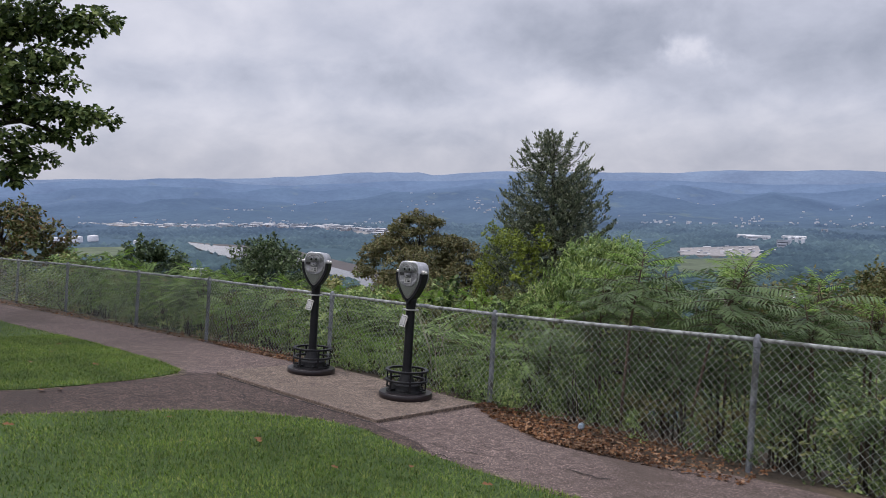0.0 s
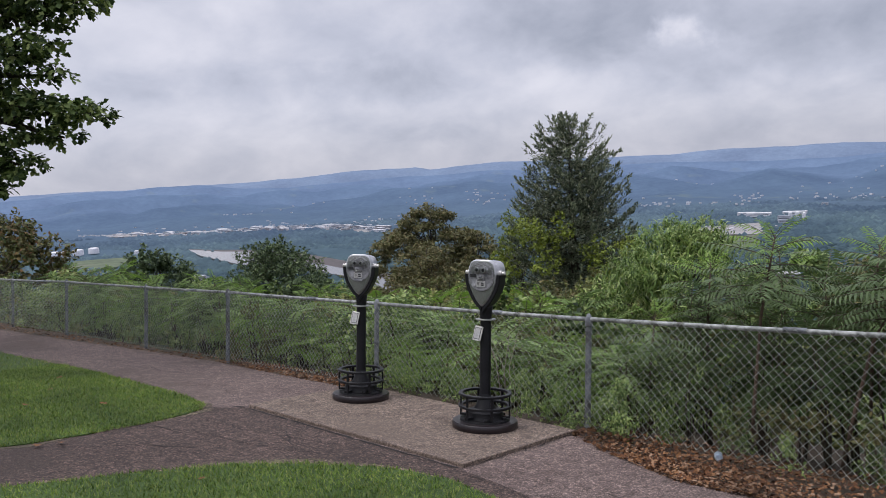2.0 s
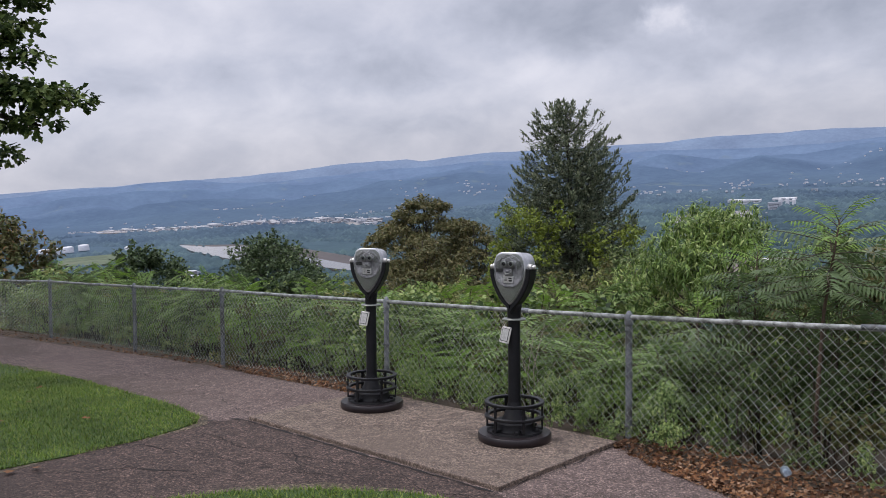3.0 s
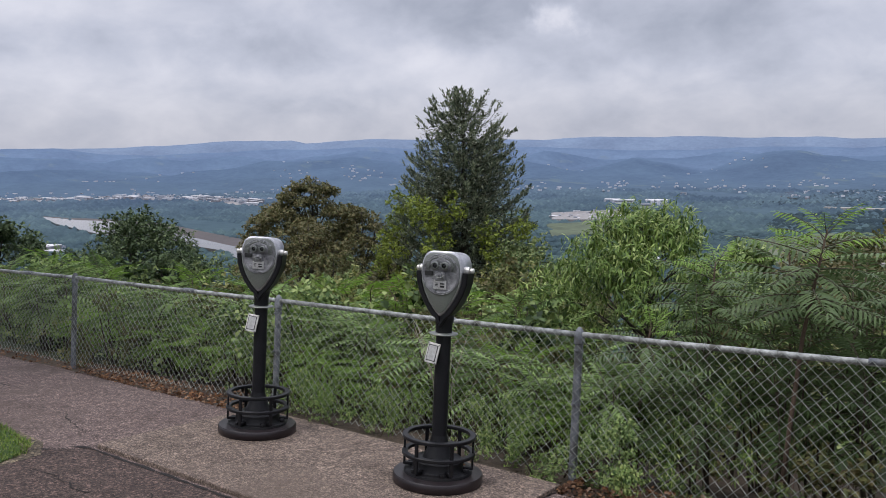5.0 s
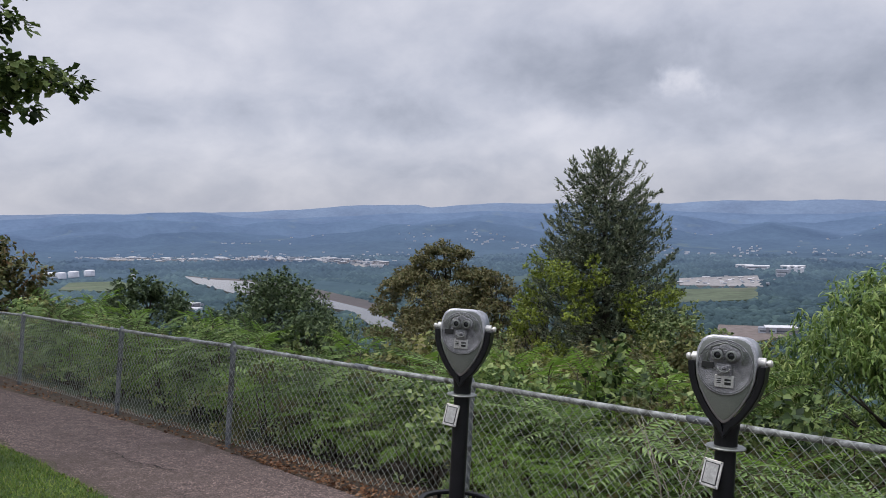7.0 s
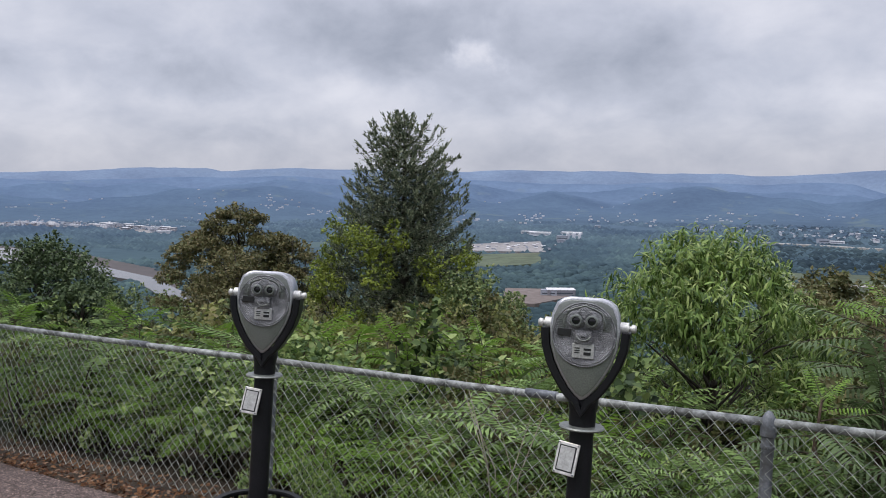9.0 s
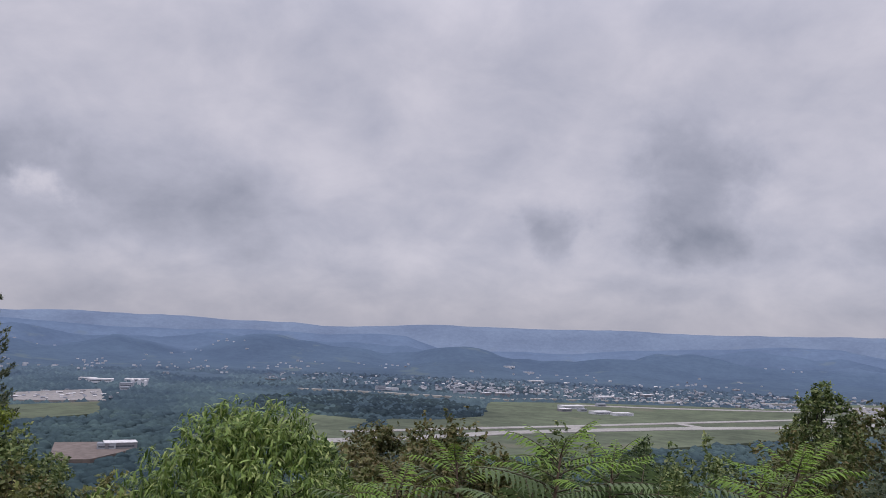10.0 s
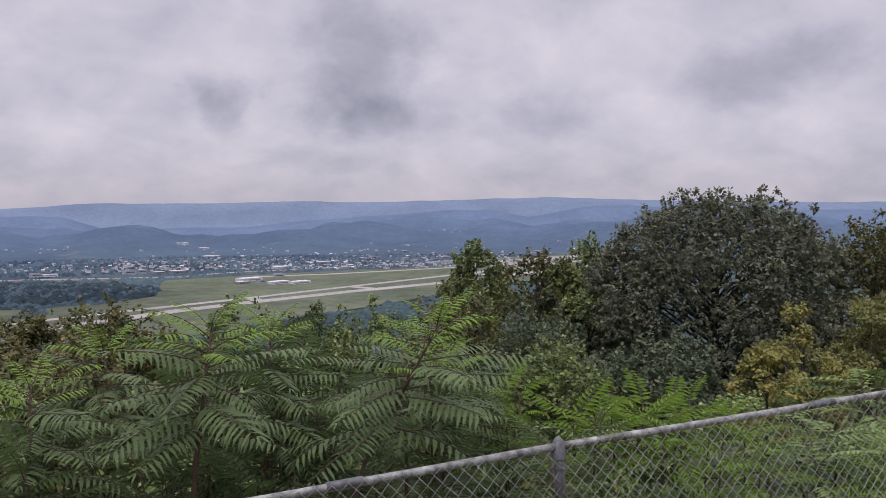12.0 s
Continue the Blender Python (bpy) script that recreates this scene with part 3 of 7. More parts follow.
def draped(name, outline, mat, lift, step, thick=0.0, ragged=0.0, seed=1):
    """A sheet over the overlook's ground within an outline, with skirts at its edge."""
    bm = bmesh.new()
    rr = random.Random(seed)
    pts = []
    n = len(outline)
    for i in range(n):
        a, b = Vector(outline[i]), Vector(outline[(i + 1) % n])
        k = max(1, int((b - a).length / step))
        for q in range(k):
            p = a.lerp(b, q / k)
            pts.append(p + Vector((rr.uniform(-ragged, ragged), rr.uniform(-ragged, ragged))))
    top = bm.faces.new([bm.verts.new((p.x, p.y, 0)) for p in pts])
    bmesh.ops.triangulate(bm, faces=[top], ngon_method="BEAUTY")
    for x_cut in np.arange(-30, 14, 1.0):
        bmesh.ops.bisect_plane(bm, geom=bm.verts[:] + bm.edges[:] + bm.faces[:], plane_co=(x_cut, 0, 0), plane_no=(1, 0, 0))
    edges = [e for e in bm.edges if e.is_boundary]
    for v in bm.verts:
        v.co.z = gz(v.co.x, v.co.y) + lift
    if thick:
        ex = bmesh.ops.extrude_edge_only(bm, edges=edges)
        for v in [g for g in ex["geom"] if isinstance(g, bmesh.types.BMVert)]:
            v.co.z -= thick
    bmesh.ops.recalc_face_normals(bm, faces=bm.faces)
    me = bpy.data.meshes.new(name)
    bm.to_mesh(me)
    bm.free()
    me.materials.append(mat)
    return new(name, me)


PATH_OUT = [(-30, 6.2), (-20.5, 6.55), (-17.4, 6.65), (-14.8, 6.85), (-12.4, 6.92), (-10.6, 6.82), (-9.3, 6.78), (-7.5, 6.85), (-6.1, 6.86), (-5.6, 6.63), (-4.7, 6.34), (-4.1, 6.34),
            (-3.65, 6.4), (-3.4, 6.52), (-2.9, 6.74), (-2.3, 6.84), (2, 6.92), (8, 6.95), (8, 4.2), (-3, 4.2), (-6, 3.5), (-6, -9), (-11, -9), (-11, 4), (-30, 4.2)]
path = draped("path", PATH_OUT, M_ASPHALT, 0.0, 0.25, 0.05, 0.03, 3)
tagged(path, "worn cracked grey-brown asphalt footpath along the fence", "path", "", "structure")

OLD_ASPHALT = [(-9.5, 4.93), (-9.12, 5.275), (-6.04, 5.275), (-5.6, 5.22), (-5.0, 5.02), (-4.7, 4.7), (-6, 3.5), (-6, -9), (-11, -9), (-11, 4), (-9.8, 4.8)]
side_path = draped("side_path", OLD_ASPHALT, M_OLDASPHALT, 0.004, 0.25, 0.003, 0.02, 4)
tagged(side_path, "dark crumbling old asphalt of the side path between the lawns", "path", "", "structure")

LAWN_NEAR = [(-8.6, -9), (-8.35, 0), (-8.09, 2.47), (-7.91, 2.91), (-7.71, 3.37), (-7.35, 4.07), (-6.96, 4.48), (-6.44, 4.86), (-5.9, 4.98), (-5.29, 4.88), (-4.59, 4.88), (-3.98, 4.89), (-3.4, 4.97),
             (-1, 5.1), (3, 5.2), (12, 5.2), (12, -9)]
LAWN_LEFT = [(-30, 4.9), (-20, 5.1), (-16.6, 5.17), (-14.95, 5.2), (-13, 5.26), (-11.5, 5.22), (-10.2, 5.15), (-9.6, 5.02), (-9.35, 4.9), (-9.21, 4.37), (-9.2, 3.72), (-9.2, 3.15), (-9.3, 2.85), (-9.6, 0), (-9.9, -9), (-30, -9)]
M_DIRT = pavement("trodden_dirt", (0.075, 0.058, 0.038), (0.135, 0.110, 0.074), (0.05, 0.04, 0.028), 60.0, 2.4, 0.6)


def widened(poly, d, seed):
    """An outline pushed outwards by about d, unevenly."""
    rr = random.Random(seed)
    out, n = [], len(poly)
    fine = []
    for i in range(n):
        a, b = poly[i], poly[(i + 1) % n]
        k = max(1, int(math.dist(a, b) / 0.35))
        fine += [(a[0] + (b[0] - a[0]) * q / k, a[1] + (b[1] - a[1]) * q / k) for q in range(k)]
    n = len(fine)
    for i in range(n):
        a, b = fine[i - 1], fine[(i + 1) % n]
        l = math.dist(a, b) or 1
        w = d * rr.uniform(0.2, 1.5)
        out.append((fine[i][0] - (b[1] - a[1]) / l * w, fine[i][1] + (b[0] - a[0]) / l * w))
    return out


for o_, k_ in ((LAWN_NEAR, 61), (LAWN_LEFT, 62)):
    dirt = draped("dirt_edge", widened(o_, 0.12, k_), M_DIRT, 0.006, 0.5, 0.03, 0.02, k_)
    tagged(dirt, "bare brown dirt edge between lawn and path", "dirt", "", "structure")
lawn_a = draped("lawn", LAWN_NEAR, M_LAWN, 0.014, 0.16, 0.06, 0.05, 5)
tagged(lawn_a, "short mown green lawn with small fallen leaves", "lawn", "", "structure")
lawn_b = draped("lawn", LAWN_LEFT, M_LAWN, 0.014, 0.16, 0.06, 0.05, 6)
tagged(lawn_b, "short mown green lawn wedge between two paths", "lawn", "", "structure")


def inside(px, py, poly):
    c = np.zeros(len(px), bool)
    n = len(poly)
    for i in range(n):
        (x1, y1), (x2, y2) = poly[i], poly[(i + 1) % n]
        hit_ = (y1 > py) != (y2 > py)
        with np.errstate(divide="ignore", invalid="ignore"):
            c ^= hit_ & (px < (x2 - x1) * (py - y1) / (y2 - y1 + 1e-12) + x1)
    return c


def gza(x, y):
    return -SLOPE * y + 0.03 * np.minimum(0.0, x + 9.0)


def turf(name, poly, boxes, label, seed):
    r = rng(seed)
    ps = []
    for x0, x1, y0, y1, n in boxes:
        if n > 100000:      # thickest in the middle, thinning out all round
            ps.append(np.stack([r.normal(0.5 * (x0 + x1), 0.42 * (x1 - x0), n), r.normal(0.5 * (y0 + y1), 0.45 * (y1 - y0), n)], 1))
        else:
            ps.append(np.stack([r.uniform(x0, x1, n), r.uniform(y0, y1, n)], 1))
    p = np.concatenate(ps)
    p = p[inside(p[:, 0], p[:, 1], poly)]
    n = len(p)
    base = np.stack([p[:, 0], p[:, 1], gza(p[:, 0], p[:, 1]) + 0.008], 1)
    a = r.uniform(0, 2 * np.pi, n)
    lean = r.uniform(0.3, 1.8, n)
    along = np.stack([np.cos(a) * lean, np.sin(a) * lean, np.ones(n)], 1)
    up = np.stack([-np.sin(a), np.cos(a), np.zeros(n)], 1)
    up = np.cross(along, up)
    return tagged(leaves(name, base, along, up, r.uniform(0.02, 0.05, n), "blade", L_GRASS), label, "grass", "", "stuff")


turf("grass", widened(LAWN_NEAR, 0.045, 63), [(-8.4, -2.5, 2.0, 5.2, 140000), (-9, 8, -4, 5.2, 34000), (-2.5, 8, 2.0, 5.2, 22000)], "mown green grass blades on the lawn", 11)
turf("grass", widened(LAWN_LEFT, 0.045, 64), [(-14, -9, 2.2, 5.3, 90000), (-24, -14, 1.5, 5.3, 50000)], "mown green grass blades on the lawn wedge", 12)

# concrete pad under the viewers
pad_bm = bmesh.new()
bm_box(pad_bm, 0, 0, 0, 3.06, 1.56, 0.12, 0.008)
pad_me = bpy.data.meshes.new("concrete_pad")
pad_bm.to_mesh(pad_me)
pad_bm.free()
pad_me.materials.append(M_CONCRETE)
pad = new("concrete_pad", pad_me)
pad.matrix_world = stand(-7.575, 6.09, 0, -0.025)
tagged(pad, "rectangular exposed-aggregate concrete slab in the path", "slab", "", "structure")


def crack(points, width, seed):
    """A dark wandering joint laid just over the asphalt."""
    rr = random.Random(seed)
    vs, fs = [], []
    run = []
    for a, b in zip(points, points[1:]):
        k = max(2, int(math.dist(a, b) / 0.06))
        wob = 0.006 if abs(a[1] - 5.27) < 0.02 else 0.03
        run += [(a[0] + (b[0] - a[0]) * i / k + rr.uniform(-wob, wob), a[1] + (b[1] - a[1]) * i / k + rr.uniform(-wob, wob)) for i in range(k)]
    run.append(points[-1])
    for i, (x, y) in enumerate(run):
        w = width * (1 if abs(y - 5.27) < 0.03 else 0.6) * rr.uniform(0.15, 1.25) * (0.3 if i in (0, len(run) - 1) else 1)
        j, k = run[max(0, i - 1)], run[min(len(run) - 1, i + 1)]
        dx, dy = k[0] - j[0], k[1] - j[1]
        d = math.hypot(dx, dy) or 1
        for s in (-1, 1):
            qx, qy = x - s * dy / d * w, y + s * dx / d * w
            vs.append((qx, qy, gz(qx, qy) + 0.008))
    for i in range(len(run) - 1):
        fs.append((2 * i, 2 * i + 1, 2 * i + 3, 2 * i + 2))
    ob = link_mesh("crack", vs, fs, M_CRACK, path)
    return ob


for i_, (pts_, w_) in enumerate([
        ([(-9.45, 4.97), (-9.25, 5.2), (-9.12, 5.3)], 0.02), ([(-9.12, 5.27), (-8.2, 5.27), (-7.2, 5.26), (-6.04, 5.27)], 0.016), ([(-6.03, 5.3), (-6.02, 6.0), (-6.02, 6.8)], 0.01),
        ([(-8.45, 3.85), (-8.25, 3.95), (-8.05, 4.1)], 0.02), ([(-9.05, 4.8), (-8.4, 4.75), (-7.6, 4.95), (-7.0, 5.1)], 0.009), ([(-8.6, 4.4), (-7.8, 4.5), (-7.2, 4.75)], 0.008),
        ([(-5.15, 4.97), (-4.75, 5.0), (-4.4, 5.12)], 0.014), ([(-5.9, 5.2), (-5.4, 5.15), (-5.07, 5.2), (-4.6, 5.3)], 0.008), ([(-9.13, 5.4), (-9.14, 6.1), (-9.13, 6.6)], 0.008),
        ([(-9.2, 4.1), (-8.9, 4.25), (-8.5, 4.3)], 0.012), ([(-8.9, 3.3), (-8.6, 3.6), (-8.5, 3.9)], 0.01), ([(-8.0, 5.0), (-7.5, 4.7), (-7.1, 4.6)], 0.008), ([(-6.9, 5.15), (-6.4, 4.98), (-6.1, 5.1)], 0.008), ([(-9.4, 4.6), (-9.0, 4.55)], 0.01), ([(-5.0, 5.6), (-4.6, 5.5), (-4.3, 5.55)], 0.008), ([(-12.8, 6.0), (-12.2, 5.95), (-11.7, 6.1)], 0.014), ([(-11.0, 5.7), (-10.3, 5.75), (-9.6, 5.5)], 0.008), ([(-3.9, 5.6), (-3.6, 5.62), (-3.5, 5.7)], 0.016)]):
    crack(pts_, w_, 40 + i_)

# ---------------------------------------------------------------- chain-link fence
POSTS = [(-27.5, -0.12), (-24.5, -0.05), (-21.5, 0.03), (-18.45, 0.145), (-15.04, 0.225), (-12.43, 0.30), (-9.08, 0.365), (-6.06, 0.425), (-2.97, 0.54), (0.08, 0.62), (3.13, 0.66), (6.18, 0.70)]
fence = thing("chain_link_fence", Matrix.Identity(4), "weathered galvanised chain-link fence with a pipe top rail", "fence")
LEAN_Y = math.tan(radians(5.5))


def post_at(x, tip):
    foot = gz(x, FENCE_Y)
    h = tip - foot
    m = Matrix.Translation((x, FENCE_Y, foot)) @ SQUARE
    bm = bmesh.new()
    bm_lathe(bm, [(0.0, -0.15), (0.029, -0.15), (0.029, h - 0.10), (0.029, h - 0.095)], 16, m)
    ob = part("post", bm, M_GALV, fence, "", True)
    bm = bmesh.new()
    bm_lathe(bm, [(0.0295, h - 0.125), (0.037, h - 0.12), (0.038, h - 0.085), (0.034, h - 0.06), (0.03, h - 0.035), (0.018, h - 0.012), (0.008, h - 0.002), (0, h)], 18, m)
    part("cap", bm, M_GALV, ob, "domed acorn post cap", True)
    for zb in (0.12, 0.5 * h, h - 0.17):
        bm = bmesh.new()
        bm_torus(bm, 0.031, 0.004, zb, 16, 6, 2.4)
        bm_box(bm, 0, -0.042, zb, 0.014, 0.02, 0.014, 0.002)
        bmesh.ops.transform(bm, matrix=m, verts=bm.verts[:])
        part("band", bm, M_GALV, ob, "", True)
    return Vector((x, FENCE_Y + (h - 0.06) * LEAN_Y, tip - 0.06))


tops = [post_at(x, z) for x, z in POSTS]
for a, b in zip(tops, tops[1:]):
    mid = a.lerp(b, 0.5) + Vector((0, 0, -0.006))
    ob = tubes("top_rail", [([a, a.lerp(b, 0.25) + Vector((0, 0, -0.004)), mid, a.lerp(b, 0.75) + Vector((0, 0, -0.004)), b], [0.021] * 5)], M_RAIL, fence, 12)
    j = a.lerp(b, 0.62)
    tubes("rail_sleeve", [([j - (b - a).normalized() * 0.09, j + (b - a).normalized() * 0.09], [0.0235] * 2)], M_GALV, ob, 12)
    # woven wires: each one zigzags down from the rail and hooks its neighbours
    cell = 0.08
    nw = int((b.x - a.x) / (cell / 2))
    wires = []
    for i in range(nw):
        s = (i + 0.5) / nw
        top = a.lerp(b, s) + Vector((0, -0.024, 0.012))
        foot = Vector((top.x, FENCE_Y - 0.03, gz(top.x, FENCE_Y) + 0.03))
        n = max(8, int((top.z - foot.z) / (cell * 0.5)))
        pts = []
        for k in range(n + 1):
            p = top.lerp(foot, k / n)
            p.x += (cell * 0.262) * (1 if (k + i) % 2 else -1)
            p.y += 0.003 * (1 if k % 2 else -1)
            pts.append(p)
        wires.append((pts, [0.0025] * len(pts)))
    tubes("chain_link", wires, M_WIRE, fence, 3, False)
    for k in range(1, 7):
        c = a.lerp(b, k / 7)
        tubes("wire_tie", [([c + Vector((0, -0.026, -0.03)), c + Vector((0, -0.03, 0.0)), c + Vector((0, -0.012, 0.025)), c + Vector((0, 0.018, 0.018)), c + Vector((0, 0.0, -0.03))], [0.002] * 5)], M_WIRE, fence, 4)


# ---------------------------------------------------------------- coin viewers
def head_outline(grow=0.0):
    """Half widths of the viewer's shield-shaped head by height below its top."""
    return [(0.0, 0.066 + grow), (-0.008, 0.094 + grow), (-0.028, 0.122 + grow), (-0.075, 0.141 + grow), (-0.14, 0.148 + grow), (-0.21, 0.142 + grow), (-0.275, 0.122 + grow),
            (-0.335, 0.091 + grow), (-0.385, 0.058 + grow), (-0.42, 0.028 + grow), (-0.436, 0.006 + grow)]


def shield(bm, y0, y1, z, shrink0, shrink1, rim=0.009):
    """The head's outline drawn through from y0 to y1, with rounded rims."""
    loops = []
    cz = -0.19
    for y, s in ((y0, shrink0 - rim), (y0 + rim * 0.4, shrink0 - rim * 0.3), (y0 + rim, shrink0), (y1 - rim * 2, shrink1), (y1 - rim * 0.6, shrink1 - rim * 0.7), (y1, shrink1 - rim * 2.2)):
        o = head_outline()
        pts = [(w, h) for h, w in o] + [(-w, h) for h, w in reversed(o)]
        k = 1 + s / 0.15
        loops.append([bm.verts.new((x * k, y, z + cz + (h - cz) * k)) for x, h in pts])
    for a, b in zip(loops, loops[1:]):
        for i in range(len(a)):
            j = (i + 1) % len(a)
            bm.faces.new((a[i], a[j], b[j], b[i]))
    bm.faces.new(loops[0])
    bm.faces.new(list(reversed(loops[-1])))


def coin_viewer(m, label):
    v = thing("coin_binocular_viewer", m, label, "viewer", "tower viewers")
    H = 1.58
    bm = bmesh.new()
    bm_lathe(bm, [(0, 0.0), (0.302, 0.0), (0.309, 0.01), (0.309, 0.056), (0.302, 0.066), (0.2, 0.07), (0, 0.07)], 48)
    part("base_plate", bm, M_RUBBER, v, "dark reddish-black round foot plate", True)
    bm = bmesh.new()
    bm_lathe(bm, [(0.235, 0.069), (0.232, 0.085), (0.185, 0.09), (0.176, 0.10), (0.172, 0.15), (0.16, 0.162), (0.11, 0.168), (0.082, 0.22), (0.060, 0.29), (0.053, 0.32)], 40)
    for k in range(6):
        a = math.pi / 3 * k
        bm_box(bm, 0.205, 0, 0.095, 0.035, 0.03, 0.03, 0.006, Matrix.Rotation(a, 4, "Z"))
    part("pedestal", bm, M_BLACK, v, "", True)
    bm = bmesh.new()
    bm_lathe(bm, [(0.054, 0.31), (0.052, 0.34), (0.052, 1.0), (0.056, 1.004), (0.056, 1.1)], 28)
    part("column", bm, M_BLACK, v, "slim black enamelled column", True)
    for z in (0.20, 0.315):
        bm = bmesh.new()
        bm_lathe(bm, [(0.214, z - 0.011), (0.248, z - 0.012), (0.252, z - 0.008), (0.252, z + 0.008), (0.248, z + 0.012), (0.214, z + 0.011), (0.212, z + 0.007), (0.212, z - 0.007), (0.214, z - 0.011)], 56)
        part("guard_ring", bm, M_BLACK, v, "", True)
    for k in range(6):
        a = math.pi / 3 * k + 0.25
        bm = bmesh.new()
        rot = Matrix.Rotation(a, 4, "Z")
        bm_box(bm, 0.236, 0, 0.205, 0.014, 0.026, 0.21, 0.004, rot)
        bm_box(bm, 0.205, 0, 0.105, 0.075, 0.028, 0.02, 0.004, rot)
        part("upright", bm, M_BLACK, v)
    bm = bmesh.new()
    bm_lathe(bm, [(0.044, 1.008), (0.094, 1.009), (0.099, 1.015), (0.094, 1.021), (0.053, 1.024), (0.046, 1.04)], 36)
    part("collar", bm, M_SMOOTH, v, "grey metal collar flange", True)
    # the fork that carries the head
    bm = bmesh.new()
    runs = []
    o = head_outline()
    for sx in (-1, 1):
        for h, w in [(h, w) for h, w in o if h <= -0.10] + [(-0.482, 0.0)]:
            zz, ww = H + h, w + 0.010 if h > -0.46 else 0.0
            runs.append((sx * ww, zz))
        if sx == -1:
            left, runs = runs, []
    ring = left + list(reversed(runs))[1:]
    cross = [(-0.085, -0.004), (-0.085, 0.022), (-0.075, 0.030), (0.035, 0.030), (0.045, 0.022), (0.045, -0.004)]
    grid = []
    for i, (x, z) in enumerate(ring):
        a, b = ring[max(0, i - 1)], ring[min(len(ring) - 1, i + 1)]
        tx, tz = b[0] - a[0], b[1] - a[1]
        d = math.hypot(tx, tz) or 1
        nx, nz = tz / d, -tx / d
        if nx * x + nz * (z - (H - 0.15)) < 0:
            nx, nz = -nx, -nz
        grid.append([bm.verts.new((x + nx * t, y, z + nz * t)) for y, t in cross])
    for a, b in zip(grid, grid[1:]):
        for k in range(len(cross)):
            k2 = (k + 1) % len(cross)
            bm.faces.new((a[k], a[k2], b[k2], b[k]))
    bm.faces.new(grid[0])
    bm.faces.new(list(reversed(grid[-1])))
    bm_lathe(bm, [(0, 1.02), (0.057, 1.02), (0.058, 1.085), (0.064, 1.11), (0.066, 1.14), (0.05, 1.165), (0, 1.17)], 24)
    part("fork", bm, M_BLACK, v, "black cast fork", True)
    for sx in (-1, 1):
        rot = Matrix.Translation((sx * 0.143, -0.02, H - 0.125)) @ Matrix.Rotation(sx * math.pi / 2, 4, "Y")
        bm = bmesh.new()
        bm_lathe(bm, [(0, 0.0), (0.026, 0.0), (0.026, 0.035), (0.011, 0.037), (0.011, 0.044), (0.017, 0.046), (0.018, 0.06), (0.013, 0.066), (0, 0.067)], 20, rot)
        part("pivot_bolt", bm, M_CHROME, v, "bright metal pivot bolt", True)
    bm = bmesh.new()
    shield(bm, -0.09, 0.15, H, 0.0, -0.012)
    head = part("head", bm, M_SILVER, v, "silver-painted cast viewer head", True)
    bm = bmesh.new()
    shield(bm, -0.0935, -0.085, H, -0.011, -0.011, 0.003)
    part("face_plate", bm, M_SMOOTH, head, "smooth grey lower face", True)
    # textured upper face: a rounded raised field
    bm = bmesh.new()
    rot = Matrix.Translation((0, -0.0935, H - 0.158)) @ Matrix.Rotation(math.pi / 2, 4, "X") @ Matrix.Diagonal((1, 1.02, 1, 1))
    bm_lathe(bm, [(0.127, -0.002), (0.127, 0.007), (0.123, 0.0085), (0.119, 0.0065), (0.06, 0.007), (0, 0.007)], 48, rot)
    part("cast_field", bm, M_FACE, head, "pebbled cast grey field", True)
    bm = bmesh.new()
    for x, z, r in ((-0.034, -0.095, 0.04), (0.034, -0.095, 0.04), (0, -0.075, 0.036)):
        bm_lathe(bm, [(r, -0.004), (r, 0.010), (r - 0.006, 0.015), (0, 0.015)], 28, Matrix.Translation((x, -0.0945, H + z)) @ Matrix.Rotation(math.pi / 2, 4, "X"))
    part("eyepiece_boss", bm, M_FACE, head, "", True)
    for sx in (-1, 1):
        rot = Matrix.Translation((sx * 0.033, -0.108, H - 0.098)) @ Matrix.Rotation(math.pi / 2, 4, "X")
        bm = bmesh.new()
        bm_lathe(bm, [(0.026, 0.0), (0.026, 0.018), (0.022, 0.022), (0.017, 0.022), (0.0165, 0.012)], 28, rot)
        eye = part("eyepiece", bm, M_SMOOTH, head, "grey ring round a dark lens", True)
        bm = bmesh.new()
        bm_lathe(bm, [(0.0165, 0.012), (0.01, 0.0135), (0, 0.014)], 24, rot)
        part("lens", bm, M_LENS, eye, "", True)
    bm = bmesh.new()
    bm_box(bm, 0, -0.104, H - 0.168, 0.072, 0.016, 0.062, 0.006)
    bm_lathe(bm, [(0.016, 0.0), (0.016, 0.012), (0.012, 0.016), (0, 0.016)], 20, Matrix.Translation((0.002, -0.112, H - 0.165)) @ Matrix.Rotation(math.pi / 2, 4, "X"))
    part("coin_box", bm, M_FACE, head, "", True)
    bm = bmesh.new()
    bm_box(bm, 0.002, -0.1275, H - 0.165, 0.018, 0.003, 0.005)
    part("coin_slot", bm, M_INK, head)
    bm = bmesh.new()
    bm_box(bm, -0.082, -0.106, H - 0.150, 0.058, 0.009, 0.030, 0.002)
    part("dark_label", bm, M_INK, head, "small black label")
    bm = bmesh.new()
    bm_box(bm, 0.0, -0.103, H - 0.226, 0.092, 0.008, 0.062, 0.003)
    plate = part("instruction_plate", bm, M_PLATE, head, "pale riveted instruction plate with dark figures")
    for x, z, sx_, sz_, a in ((-0.024, 0.012, 0.022, 0.004, 0), (-0.024, 0.002, 0.022, 0.004, 0), (-0.024, -0.008, 0.022, 0.004, 0), (0.018, 0.008, 0.03, 0.009, 0), (0.018, -0.01, 0.03, 0.013, 0)):
        bm = bmesh.new()
        bm_box(bm, 0, 0, 0, sx_, 0.002, sz_, 0.0, Matrix.Translation((x, -0.1085, H - 0.226 + z)) @ Matrix.Rotation(radians(a), 4, "Y"))
        part("mark", bm, M_INK, plate)
